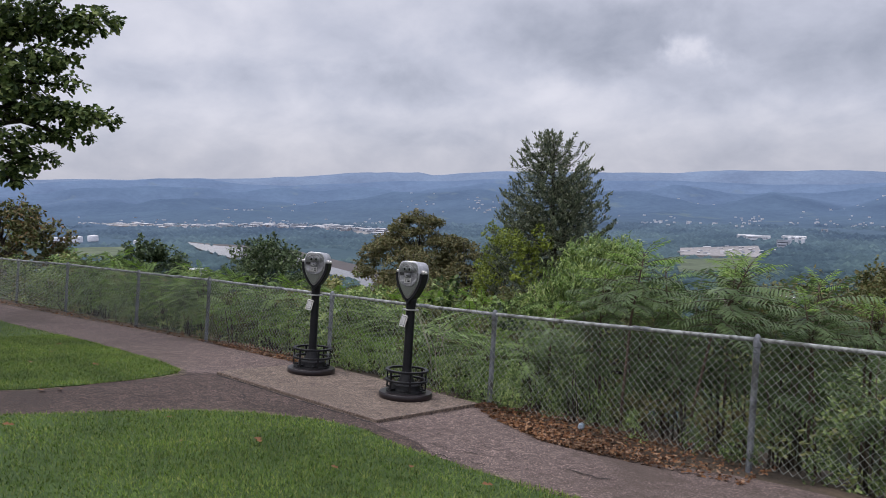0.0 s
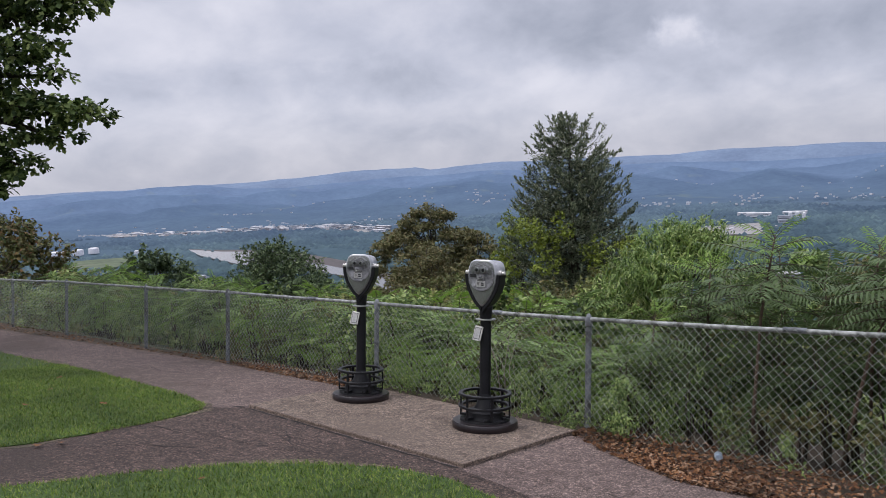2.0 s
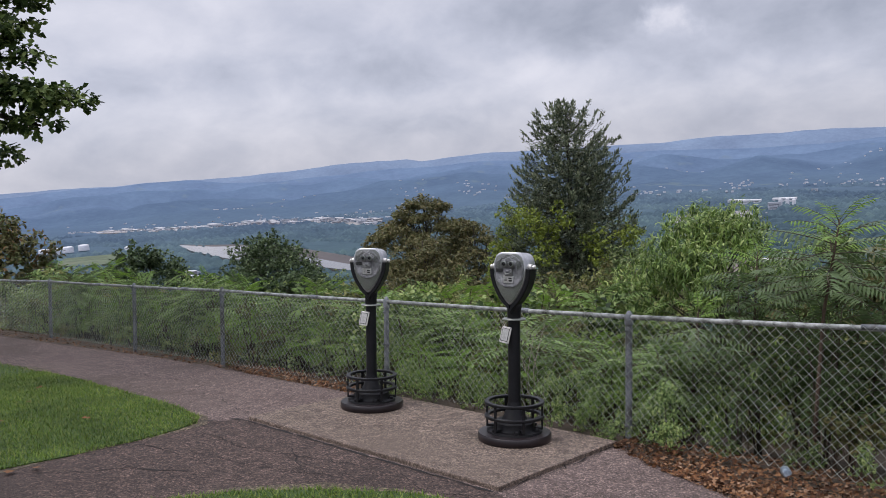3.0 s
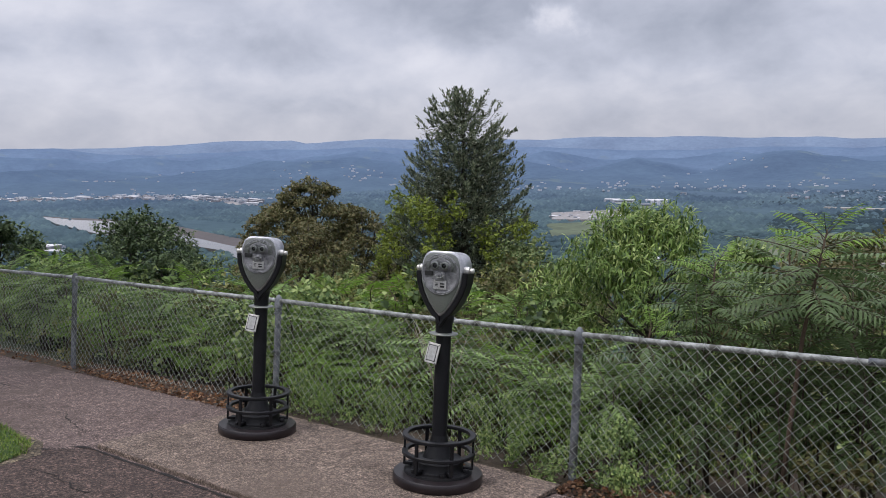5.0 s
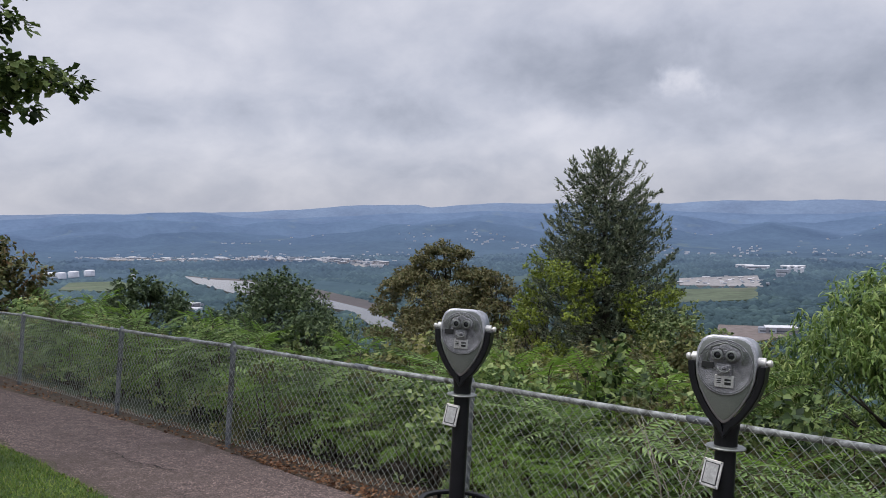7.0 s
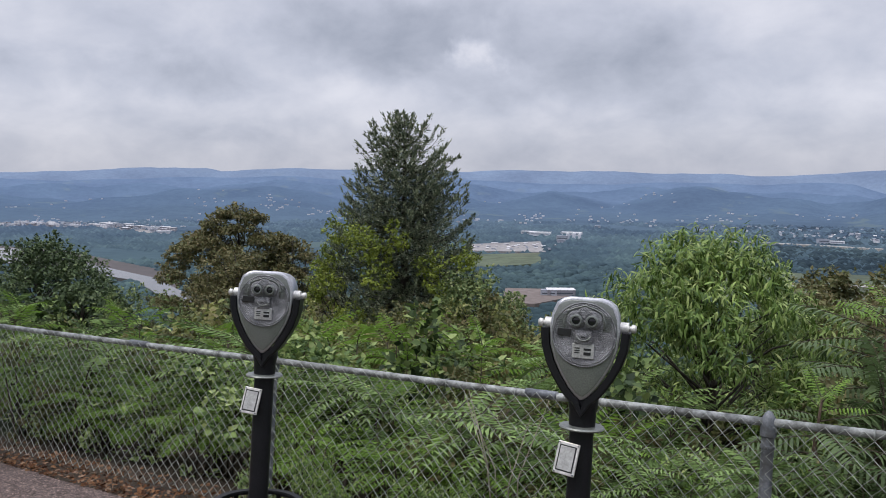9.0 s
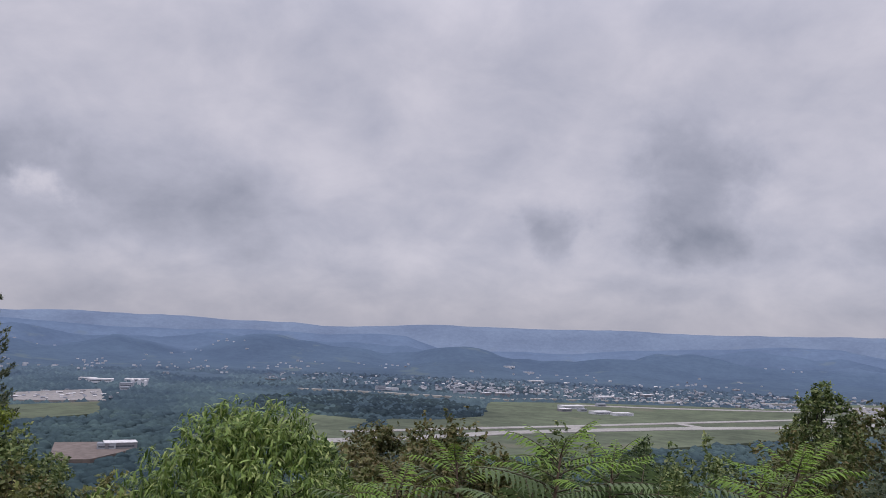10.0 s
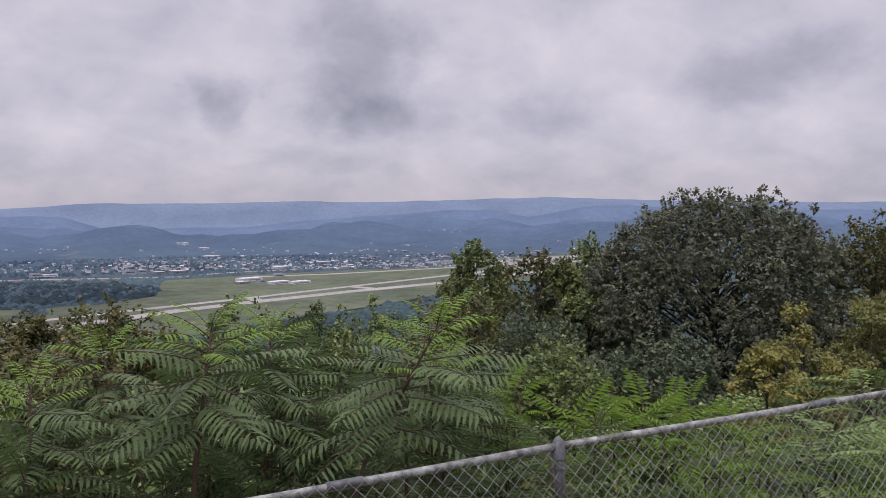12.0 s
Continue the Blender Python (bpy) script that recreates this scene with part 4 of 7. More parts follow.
    # the coin lever's bow and the raised brow over the eyepieces
    arc = [(0.03 * math.cos(a), -0.122 - 0.006 * math.sin(a), H - 0.158 - 0.022 * math.sin(a)) for a in np.linspace(0.1, 3.04, 9)]
    tubes("coin_lever", [(arc, [0.0035] * 9)], M_SMOOTH, head, 8)
    brow = [(x, -0.104, H + z) for x, z in ((-0.082, -0.135), (-0.088, -0.1), (-0.07, -0.062), (-0.04, -0.047), (-0.02, -0.042), (0, -0.034), (0.02, -0.042), (0.04, -0.047), (0.07, -0.062), (0.088, -0.1), (0.082, -0.135))]
    tubes("brow", [(brow, [0.004] * len(brow))], M_SMOOTH, head, 8)
    rim = [(0.132 * math.cos(a), -0.098, H - 0.158 + 0.134 * math.sin(a)) for a in np.linspace(0, 2 * math.pi, 41)]
    tubes("rim", [(rim, [0.004] * 41)], M_FACE, head, 8)
    # fluted brow either side of the eyepieces
    for sx in (-1, 1):
        for k in range(9):
            bm = bmesh.new()
            bm_box(bm, sx * 0.093, -0.1025, H - 0.075 - 0.0075 * k, 0.034, 0.004, 0.0035)
            part("flute", bm, M_SMOOTH, head)
    # objective windows on the far side
    for sx in (-1, 1):
        rot = Matrix.Translation((sx * 0.055, 0.142, H - 0.11)) @ Matrix.Rotation(-math.pi / 2, 4, "X")
        bm = bmesh.new()
        bm_lathe(bm, [(0.045, 0.0), (0.045, 0.03), (0.038, 0.032), (0.037, 0.015), (0, 0.015)], 28, rot)
        part("objective_tube", bm, M_BLACK, head, "", True)
    # placard clamped to the column
    tilt = Matrix.Translation((-0.05, -0.062, 0.885)) @ Matrix.Rotation(radians(-12), 4, "Z") @ Matrix.Rotation(radians(-14), 4, "X") @ Matrix.Rotation(radians(5), 4, "Y")
    bm = bmesh.new()
    bm_box(bm, 0, 0, 0, 0.098, 0.012, 0.138, 0.004, tilt)
    bm_box(bm, 0.02, 0.028, 0.02, 0.04, 0.05, 0.03, 0.004, tilt)
    plac = part("placard", bm, M_CHROME, v, "small framed white price placard")
    bm = bmesh.new()
    bm_box(bm, 0, -0.0085, 0, 0.066, 0.003, 0.1, 0.001, tilt)
    part("card", bm, M_PLATE, plac, "blank pale card")
    # dark inset that draws a border line between frame and card
    bm = bmesh.new()
    bm_box(bm, 0, -0.0068, 0, 0.076, 0.003, 0.11, 0.0, tilt)
    part("dark_border", bm, M_INK, plac)
    for z in (0.062, -0.062):
        for x in (-0.042, 0.042):
            bm = bmesh.new()
            bm_lathe(bm, [(0.004, 0.006), (0.003, 0.0095), (0, 0.0095)], 10, tilt @ Matrix.Translation((x, 0, z)) @ Matrix.Rotation(math.pi / 2, 4, "X"))
            part("screw", bm, M_GALV, plac)
    return v


coin_viewer(stand(-6.725, 6.36, 12, 0.036), "black and silver coin-operated binocular viewer on the concrete slab")
coin_viewer(stand(-8.52, 6.36, 28, 0.036), "black and silver coin-operated viewer turned towards the lawn")


# ---------------------------------------------------------------- plants
def foliage(r, clumps, n, size, droop=0.3, flat=0.8, tuft=7, stray=0.11):
    """Leaf bases, directions, upper sides and sizes over clumps (x, y, z, radius): tufts of leaves at twig ends, thickest near each clump's skin."""
    c = np.array(clumps, float)
    w = c[:, 3] ** 2
    m = max(1, n // tuft)
    pick = r.choice(len(c), m, p=w / w.sum())
    d = sphere_dirs(r, m)
    d[:, 2] = d[:, 2] * flat + 0.12
    rad = c[pick, 3] * (r.uniform(0.2, 1.0, m) ** 0.4) * (1 + stray * r.normal(size=m))
    tip = c[pick, :3] + d * rad[:, None]
    tip, d = np.repeat(tip, tuft, 0), np.repeat(d, tuft, 0)
    n = len(tip)
    along = 0.55 * d + 0.9 * sphere_dirs(r, n)
    along[:, 2] -= droop
    base = tip + sphere_dirs(r, n) * size * 0.35
    up = sphere_dirs(r, n) * 0.5 + np.array([0, 0, 1.0]) + 0.5 * d
    return base, along, up, size * r.uniform(0.6, 1.3, n)


def limbs(name, foot, clumps, girth, parent, seed, mat=None, fork=0.35, sides=4, twigs=2, boughs=True):
    """Trunk and boughs: one tapered trunk, and a bent bough to each clump."""
    rr = random.Random(seed)
    c = [Vector(k[:3]) for k in clumps]
    top = max(c, key=lambda k: k.z - 0.6 * math.hypot(k.x - foot[0], k.y - foot[1]))
    base = Vector(foot)
    spine = [base.lerp(top, t) + Vector((rr.uniform(-1, 1), rr.uniform(-1, 1), 0)) * girth * (0.8 if 0 < t < 1 else 0) for t in (0, 0.2, 0.4, 0.6, 0.8, 1)]
    tubes("trunk", [(spine, [girth * k for k in (1.25, 0.95, 0.8, 0.6, 0.38, 0.12)])], mat or M_BARK, parent, 9)
    runs = []
    for k in c if boughs else ():
        if k == top:
            continue
        t = min(0.9, max(fork, ((k.z - base.z) / max(0.1, top.z - base.z)) - 0.25))
        a = base.lerp(top, t)
        mid = a.lerp(k, 0.5) + Vector((rr.uniform(-1, 1), rr.uniform(-1, 1), rr.uniform(-0.2, 1.2))) * 0.12 * (k - a).length
        g = girth * (0.5 - 0.3 * t)
        runs.append(([a, a.lerp(mid, 0.5), mid, mid.lerp(k, 0.6), k], [g, g * 0.8, g * 0.6, g * 0.4, g * 0.15]))
        for q in range(twigs):
            s = mid.lerp(k, rr.uniform(0.1, 0.8))
            e = s + Vector((rr.uniform(-1, 1), rr.uniform(-1, 1), rr.uniform(-0.4, 0.6))) * min(0.7, 0.2 * (k - a).length)
            runs.append(([s, s.lerp(e, 0.5) + Vector((0, 0, 0.04)), e], [g * 0.3, g * 0.2, g * 0.06]))
    if runs:
        tubes("bough", runs, mat or M_BARK, parent, sides)


def crown_clumps(r, cx, cy, z0, z1, wide, n, shape=0.0, swell=1.0):
    """Clump centres that fill a crown from z0 to z1 with an uneven outline; shape 0: round, 1: a dome that is full down to its foot."""
    out = []
    for i in range(n):
        t = r.uniform(0, 1) ** 0.85
        prof = math.sin(math.pi * (0.12 + 0.85 * t)) ** 0.7 if shape == 0 else min(1.0, 0.86 + 0.25 * t) * math.sqrt(max(0.02, 1 - max(0.0, (t - 0.3) / 0.7) ** 2.8))
        a = r.uniform(0, 2 * math.pi)
        q = wide * prof * r.uniform(0.35, 1.0) ** 0.5
        k = wide * r.uniform(0.2, 0.36) * (0.75 + 0.25 * prof) * swell
        out.append((cx + q * math.cos(a), cy + q * math.sin(a), z0 + (z1 - z0) * t - k * 0.5, k))
    out.append((cx, cy, z1 - wide * 0.22, wide * 0.22))
    return out


LEAF_SHAPES["leaflet"] = ([(0, 0, 0), (0.4, 0.14, 0.05), (1, 0, -0.14), (0.4, -0.14, 0.05)], [(0, 1, 2), (0, 2, 3)])
LEAF_SHAPES["strap"] = ([(0, 0, 0), (0.3, 0.1, 0.04), (0.7, 0.075, -0.03), (1, 0, -0.2), (0.7, -0.075, -0.03), (0.3, -0.1, 0.04)], [(0, 1, 5), (1, 2, 4), (1, 4, 5), (2, 3, 4)])
LEAF_SHAPES["far"] = ([(0, 0, 0), (0.5, 0.34, 0.05), (1, 0, -0.06), (0.5, -0.34, 0.05)], [(0, 1, 2), (0, 2, 3)])
LEAF_SHAPES["willow"] = ([(a, 0.8 * b, c) for a, b, c in LEAF_SHAPES["lance"][0]], LEAF_SHAPES["lance"][1])


def broad_tree(name, x, y, top, wide, z0, leaf, size, n, label, category="tree", shape="far", clumps=26, girth=0.14, seed=1, group="", foot=None, dome=0, swell=1.0, droop=0.3, leaders=0, stray=0.11):
    r = rng(seed)
    gx, gy = foot or (x, y)
    base = land(gx, gy)
    t = thing(name, Matrix.Translation((gx, gy, base)), label, category, group)
    cl = [(a - gx, b - gy, c - base, k) for a, b, c, k in crown_clumps(r, x, y, z0, top, wide, clumps, dome, swell)]
    limbs(name, (0, 0, -0.2), cl, girth, t, seed)
    for i in range(leaders):    # upright leading shoots that break the outline
        h = r.uniform(0.35, 1.0) ** 0.7
        q = wide * math.sqrt(max(0.0, 1 - max(0.0, (h - 0.3) / 0.7) ** 2.8)) * r.uniform(0.9, 1.02)
        a, g = r.uniform(0, 2 * math.pi), r.uniform(0.7, 1.3)
        px, py, pz = x - gx + q * math.cos(a), y - gy + q * math.sin(a), z0 - base + (top - z0) * h - 0.05
        for j, k in enumerate((0.32, 0.26, 0.2, 0.13)):
            cl.append((px + 0.05 * j * math.cos(a), py + 0.05 * j * math.sin(a), pz + 0.2 * j * g, k * g))
    leaves("crown", *foliage(r, cl, n, size, droop, stray=stray), shape, leaf, t)
    return t


# the big shade tree on the lawn, whose boughs hang into the view
TX, TY = -18.6, 3.0
tree_base = gz(TX, TY)
shade = thing("shade_tree", Matrix.Translation((TX, TY, tree_base)), "dark green broadleaf shade tree with low hanging boughs on the lawn", "tree")
r_ = rng(77)
near = [(-13.02, 5.62, 4.42, 0.42), (-13.36, 5.40, 4.31, 0.50), (-13.70, 4.98, 4.52, 0.60), (-14.05, 4.67, 4.35, 0.60), (-13.42, 5.15, 3.85, 0.42), (-13.91, 4.76, 3.68, 0.60), (-13.23, 5.23, 3.44, 0.28), (-13.99, 4.68, 3.11, 0.60), (-13.57, 4.99, 3.06, 0.45), (-13.23, 5.34, 2.97, 0.40), (-13.09, 5.68, 2.91, 0.36), (-13.25, 5.35, 2.61, 0.33), (-13.44, 5.10, 2.70, 0.25), (-13.93, 4.64, 2.61, 0.50), (-13.64, 4.90, 2.26, 0.36), (-14.06, 4.61, 2.13, 0.40), (-13.85, 4.62, 1.94, 0.20), (-14.29, 4.30, 3.46, 0.80), (-14.40, 4.19, 2.40, 0.70), (-14.41, 4.21, 4.34, 0.80), (-13.73, 5.03, 5.31, 0.70), (-13.30, 5.64, 5.17, 0.50), (-14.12, 4.42, 5.44, 0.90)]
cl = [(x - TX, y - TY, z - tree_base, k) for x, y, z, k in near]
rest = [(x - TX, y - TY, z - tree_base, k) for x, y, z, k in crown_clumps(r_, TX - 0.8, TY + 0.4, 3.2, 10.5, 3.4, 26)]
limbs("shade", (0, 0, -0.2), cl + rest, 0.26, shade, 5)
leaves("crown", *foliage(r_, rest, 6000, 0.19), "lobed", L_OAK, shade)
leaves("hanging_crown", *foliage(r_, cl, 9000, 0.125, 0.45, 0.42), "lobed", L_OAK, shade)


def conifer(x, y, top, label):
    """A tall conifer of whorled, upswept boughs, thick with sprays of needles."""
    base = land(x, y)
    H = top - base
    t = thing("conifer", Matrix.Translation((x, y, base)), label, "tree")
    r = rng(31)
    tubes("trunk", [([(0, 0, -0.3), (0.1, 0, H * 0.3), (0, 0.05, H * 0.65), (0.05, 0, H)], [0.34, 0.26, 0.14, 0.02])], M_BARK, t, 9)
    runs, B, A, U, S = [], [], [], [], []
    z = H * 0.10
    sl = np.array([0, 0.35, 0.7, 1.0])
    while z < H - 0.25:
        d_ = H - z
        top_ = max(0.0, 1 - d_ / 3.2)
        for a in r.uniform(0, 2 * np.pi, 12 if d_ > 2.4 else 8 if d_ > 1.1 else 5):
            ln = (0.06 + 2.2 * (1 - math.exp(-(d_ / 1.95) ** 1.3)) + 0.115 * d_) * r.choice([0.6, 0.8, 0.92, 1.0, 1.04, 1.12]) * r.uniform(0.92, 1.06)
            flat_ = 1 - 0.25 * top_
            rise = 0.10 + 0.55 * top_
            dirv = flat_ * np.array([math.cos(a), math.sin(a), 0.0])
            perp = np.array([-math.sin(a), math.cos(a), 0.0])
            P = np.array([np.array([0, 0, z]) + dirv * ln * s + np.array([0, 0, ln * (rise * s - 0.34 * s * (1 - s) + (0.16 + 0.25 * top_) * s ** 3)]) for s in sl])
            runs.append(([tuple(p) for p in P], [0.05 * d_ / H + 0.012, 0.035 * d_ / H + 0.01, 0.02 * d_ / H + 0.007, 0.004]))
            nt = int(5 + 10.5 * ln)                      # side shoots, shorter towards the tip, each set with needles
            s = np.concatenate([r.uniform(0.12, 1.0, nt - 2), [1.0, 1.0]])
            k = np.clip(np.searchsorted(sl, s, "right") - 1, 0, 2)
            u = ((s - sl[k]) / (sl[k + 1] - sl[k]))[:, None]
            root = P[k] * (1 - u) + P[k + 1] * u
            sd = r.choice([-1, 1], nt)[:, None]
            way = dirv * r.uniform(0.25, 0.9, nt)[:, None] + sd * perp * r.uniform(0.15, 1.0, nt)[:, None] * (1.15 - s)[:, None] + np.array([0, 0, 1.0]) * (r.uniform(-0.25, 0.55, nt) + 0.7 * (s > 0.82))[:, None]
            way = unit(way)
            tw = (0.10 + 0.1 * min(1.0, ln) + 0.36 * np.minimum(1.0, ln / 1.6) * (1.15 - s)) * r.uniform(0.7, 1.25, nt)
            for j in range(7):
                f = (j + r.uniform(0, 1, nt)) / 7
                B.append(root + way * (tw * f)[:, None] + r.normal(size=(nt, 3)) * 0.018)
                A.append(way * 0.9 + r.normal(size=(nt, 3)) * 0.36)
                U.append(r.normal(size=(nt, 3)) * 0.6 + [0, 0, 1])
                S.append(r.uniform(0.1, 0.215, nt))
        z += 0.21 + 0.11 * d_ / H
    tubes("bough", runs, M_BARK, t, 4)
    leaves("needles", np.concatenate(B), np.concatenate(A), np.concatenate(U), np.concatenate(S), "needle", L_NEEDLE, t)
    return t


spruce = conifer(-25.2, 34.5, 4.25, "tall dark green conifer overgrown by a yellow-green vine")
r_ = rng(32)
vine_cl = []
for i in range(62):
    a = r_.normal(-1.0, 0.9) if i % 3 else r_.uniform(0, 2 * math.pi)
    z = r_.uniform(1.0, 9.4) - 0.6 * (i % 3)
    f = (14 - z) / 14
    q = (0.12 + 3.75 * (1 - math.exp(-(14 - z) / 3.3))) * r_.uniform(0.9, 1.12)
    vine_cl.append((q * math.cos(a), q * math.sin(a), z + 0.3, r_.uniform(0.35, 0.9)))
leaves("vine", *foliage(r_, vine_cl, 27000, 0.115, 0.6), "oval", L_LIME, spruce, "yellow-green climbing vine")



def layered_tree(x, y, top, profile, leaf, size, n, label, seed):
    """A broad tree whose boughs carry level pads of leaves; profile: half width by depth below the top."""
    r = rng(seed)
    base = land(x, y)
    t = thing("turning_tree", Matrix.Translation((x, y, base)), label, "tree")
    deep, cl = max(profile)[0], []
    for i in range(190):
        d = deep * r.uniform(0.02, 1.0) ** 0.9
        w = float(np.interp(d, [p[0] for p in profile], [p[1] for p in profile]))
        a, q = r.uniform(0, 2 * math.pi), w * r.uniform(0.15, 1.0) ** 0.55
        cl.append((q * math.cos(a), q * math.sin(a), top - base - d - 0.2, r.uniform(0.45, 0.95) * (0.55 + 0.45 * min(1, w / 3))))
    cl.append((0, 0, top - base - 0.4, 0.5))
    limbs("turning_tree", (0, 0, -0.2), cl[:70] + cl[-1:], 0.16, t, seed, None, 0.3, 4, 2)
    leaves("crown", *foliage(r, cl, n, size, 0.1, 0.33, 6, 0.08), "far", leaf, t)
    return t


layered_tree(-37.3, 36.6, 0.15, [(0, 0.3), (0.7, 1.1), (1.6, 2.0), (2.6, 3.1), (4.0, 4.4), (6.5, 5.4), (9.0, 5.4)], L_BROWN, 0.158, 68000, "broad tree with level boughs and leaves turning brown", 41)
layered_tree(-34.4, 37.7, -1.59, [(0, 0.4), (0.8, 1.4), (2.2, 2.6), (4.0, 3.4), (8.0, 3.8)], L_BROWN, 0.148, 28000, "brown-green tree crowding the turning tree", 143)
layered_tree(-33.6, 32.5, -2.0, [(0, 0.5), (0.8, 1.4), (2.2, 2.4), (6.0, 3.0)], L_BROWN, 0.148, 24000, "low brown-green tree below the turning tree", 141)
layered_tree(-29.2, 29.6, -3.1, [(0, 0.6), (1.0, 1.8), (2.5, 2.6), (6.0, 3.0)], L_OLIVERUST, 0.148, 19000, "dull brownish scrub tree on the slope", 142)
broad_tree("vine_covered_tree", -28.8, 34.7, -1.35, 1.9, -8, L_LIME, 0.125, 17000, "small tree smothered in yellow-green vine leaves", clumps=40, seed=42, swell=0.9)
broad_tree("small_tree", -20.6, 33.0, -2.4, 2.4, -9, L_OLIVE, 0.15, 20000, "small dull green tree beside the tall conifer", clumps=60, seed=43, dome=1)
broad_tree("hillside_tree", -40.6, 27.0, -1.7, 3.6, -8.5, L_DARKGREEN, 0.175, 30000, "round dark green tree below the fence", clumps=110, girth=0.10, seed=44, dome=1, swell=0.9, leaders=20, stray=0.06)
broad_tree("hillside_tree", -36.6, 26.2, -3.2, 2.6, -8.5, L_DARKGREEN, 0.17, 15000, "dark green lower tree beside the round one", clumps=60, girth=0.08, seed=144, dome=1, stray=0.06)
broad_tree("hillside_tree", -34.2, 16.8, -0.9, 2.0, -6.0, L_DARKGREEN, 0.16, 18000, "low dark green tree below the fence", clumps=80, girth=0.07, seed=45, dome=1, leaders=12, stray=0.06)
broad_tree("hillside_tree", -36.5, 15.9, -1.6, 1.9, -6.0, L_OLIVE, 0.15, 14000, "low green tree among the dark ones below the fence", clumps=50, girth=0.07, seed=145, dome=1, stray=0.06)
broad_tree("rusty_tree", -30.8, 9.8, 1.2, 2.2, -3.0, L_DARKRUST, 0.145, 15744, "rust-brown turning tree beyond the fence's far end", clumps=34, seed=46, dome=1, swell=1.15)
broad_tree("big_oak", 12.6, 23.8, 1.85, 4.0, -5.2, L_GREYOAK, 0.122, 92000, "broad dark grey-green oak beyond the fence", clumps=150, girth=0.13, seed=47, dome=1, swell=0.82, leaders=120, stray=0.05)
broad_tree("slim_tree", 7.9, 32.0, 0.7, 1.5, -6, L_OLIVE, 0.135, 20000, "slim olive green young tree on the hillside", clumps=60, seed=48, swell=1.0, girth=0.07)
broad_tree("hillside_tree", 10.6, 28.0, 0.35, 1.9, -6, L_OLIVE, 0.132, 19000, "olive green tree beside the big oak", clumps=70, girth=0.07, seed=49, dome=1, swell=1.1, leaders=30)
broad_tree("hillside_tree", 6.6, 24.3, -1.5, 2.0, -7, L_OAKSHADE, 0.11, 20000, "grey-green hillside tree below the overlook", clumps=70, girth=0.07, seed=50, dome=1, swell=1.1, leaders=20)
broad_tree("rusty_tree", 17.6, 21.8, 1.1, 3.0, -4.6, L_OLIVERUST, 0.132, 26000, "brownish turning tree behind the oak", clumps=100, girth=0.08, seed=51, dome=1, swell=0.85, leaders=30)
broad_tree("hillside_tree", 8.7, 28.4, 0.0, 1.9, -6.5, L_OLIVERUST, 0.132, 19000, "olive and rust tree in the mass beside the oak", clumps=70, girth=0.07, seed=58, dome=1, swell=1.1, leaders=30)
broad_tree("hillside_tree", 8.0, 21.0, -1.7, 2.0, -6, L_OAKSHADE, 0.11, 20000, "grey-green tree below the big oak with shade put into its leaf colour", clumps=70, girth=0.07, seed=59, dome=1, swell=1.1, leaders=20)
broad_tree("hillside_tree", 6.9, 29.6, -1.3, 1.9, -8, L_OLIVE, 0.14, 16000, "low olive tree in the hillside mass", clumps=30, girth=0.08, seed=71, dome=1, swell=1.5)
broad_tree("hillside_tree", 9.2, 25.8, -0.9, 1.8, -7, L_OLIVE, 0.13, 16000, "olive green tree crowding the oak", clumps=30, girth=0.08, seed=72, dome=1, swell=1.5)
broad_tree("yellow_sapling", 3.7, 11.9, 0.42, 0.55, -1.5, L_YELLOW, 0.06, 6000, "thin sapling with yellowing leaves", clumps=30, girth=0.032, seed=52)
broad_tree("yellow_sapling", 2.7, 11.5, -0.05, 0.5, -1.4, L_YELLOW, 0.06, 3000, "low yellowing sapling beside the oak", clumps=18, girth=0.024, seed=62)
broad_tree("olive_shrub", 8.3, 14.6, -0.2, 1.0, -2.6, L_DULL, 0.066, 14000, "olive green bush beside the yellowing sapling", "shrub", clumps=24, girth=0.040, seed=63, dome=1)
broad_tree("olive_shrub", 10.0, 15.4, 0.0, 1.2, -2.8, L_DULL, 0.066, 16000, "olive green bush behind the fence", "shrub", clumps=24, girth=0.040, seed=64, dome=1)
broad_tree("rusty_shrub", -6.8, 25.2, -0.85, 1.5, -6.0, L_OLIVERUST, 0.112, 20000, "olive bush with rust-brown leaves on the hillside", "shrub", clumps=30, girth=0.048, seed=65, dome=1, swell=1.4)
broad_tree("rusty_shrub", -4.9, 25.6, -0.95, 1.0, -6.0, L_DARK, 0.080, 12730, "dark green bush on the hillside", "shrub", clumps=20, girth=0.048, seed=66, dome=1, swell=1.4)
broad_tree("dark_shrub", 0.7, 27.6, -1.05, 1.3, -6.5, L_OAK, 0.089, 19801, "dark green bushy treetop among the sumac", clumps=26, girth=0.056, seed=67, dome=1, swell=1.4)
broad_tree("rusty_shrub", -6.3, 15.6, -0.4, 0.75, -3.2, L_OLIVERUST, 0.106, 7380, "rust-tinged shrub below the fence", "shrub", clumps=12, girth=0.040, seed=53)
broad_tree("rusty_shrub", -7.4, 16.4, 0.0, 1.0, -3.2, L_SHRUB, 0.106, 6560, "dull green shrub below the fence", "shrub", clumps=12, girth=0.040, seed=54)
broad_tree("dark_shrub", -2.6, 23.5, -0.95, 1.0, -6.2, L_DARK, 0.106, 11070, "dark green bushy treetop on the hillside", "tree", clumps=22, girth=0.040, seed=55, dome=1, swell=1.4)
broad_tree("brown_shrub", -4.2, 21.5, -0.8, 1.5, -5.6, L_OLIVERUST, 0.112, 18000, "brownish green bush on the hillside", "shrub", clumps=28, girth=0.040, seed=56, dome=1, swell=1.4)

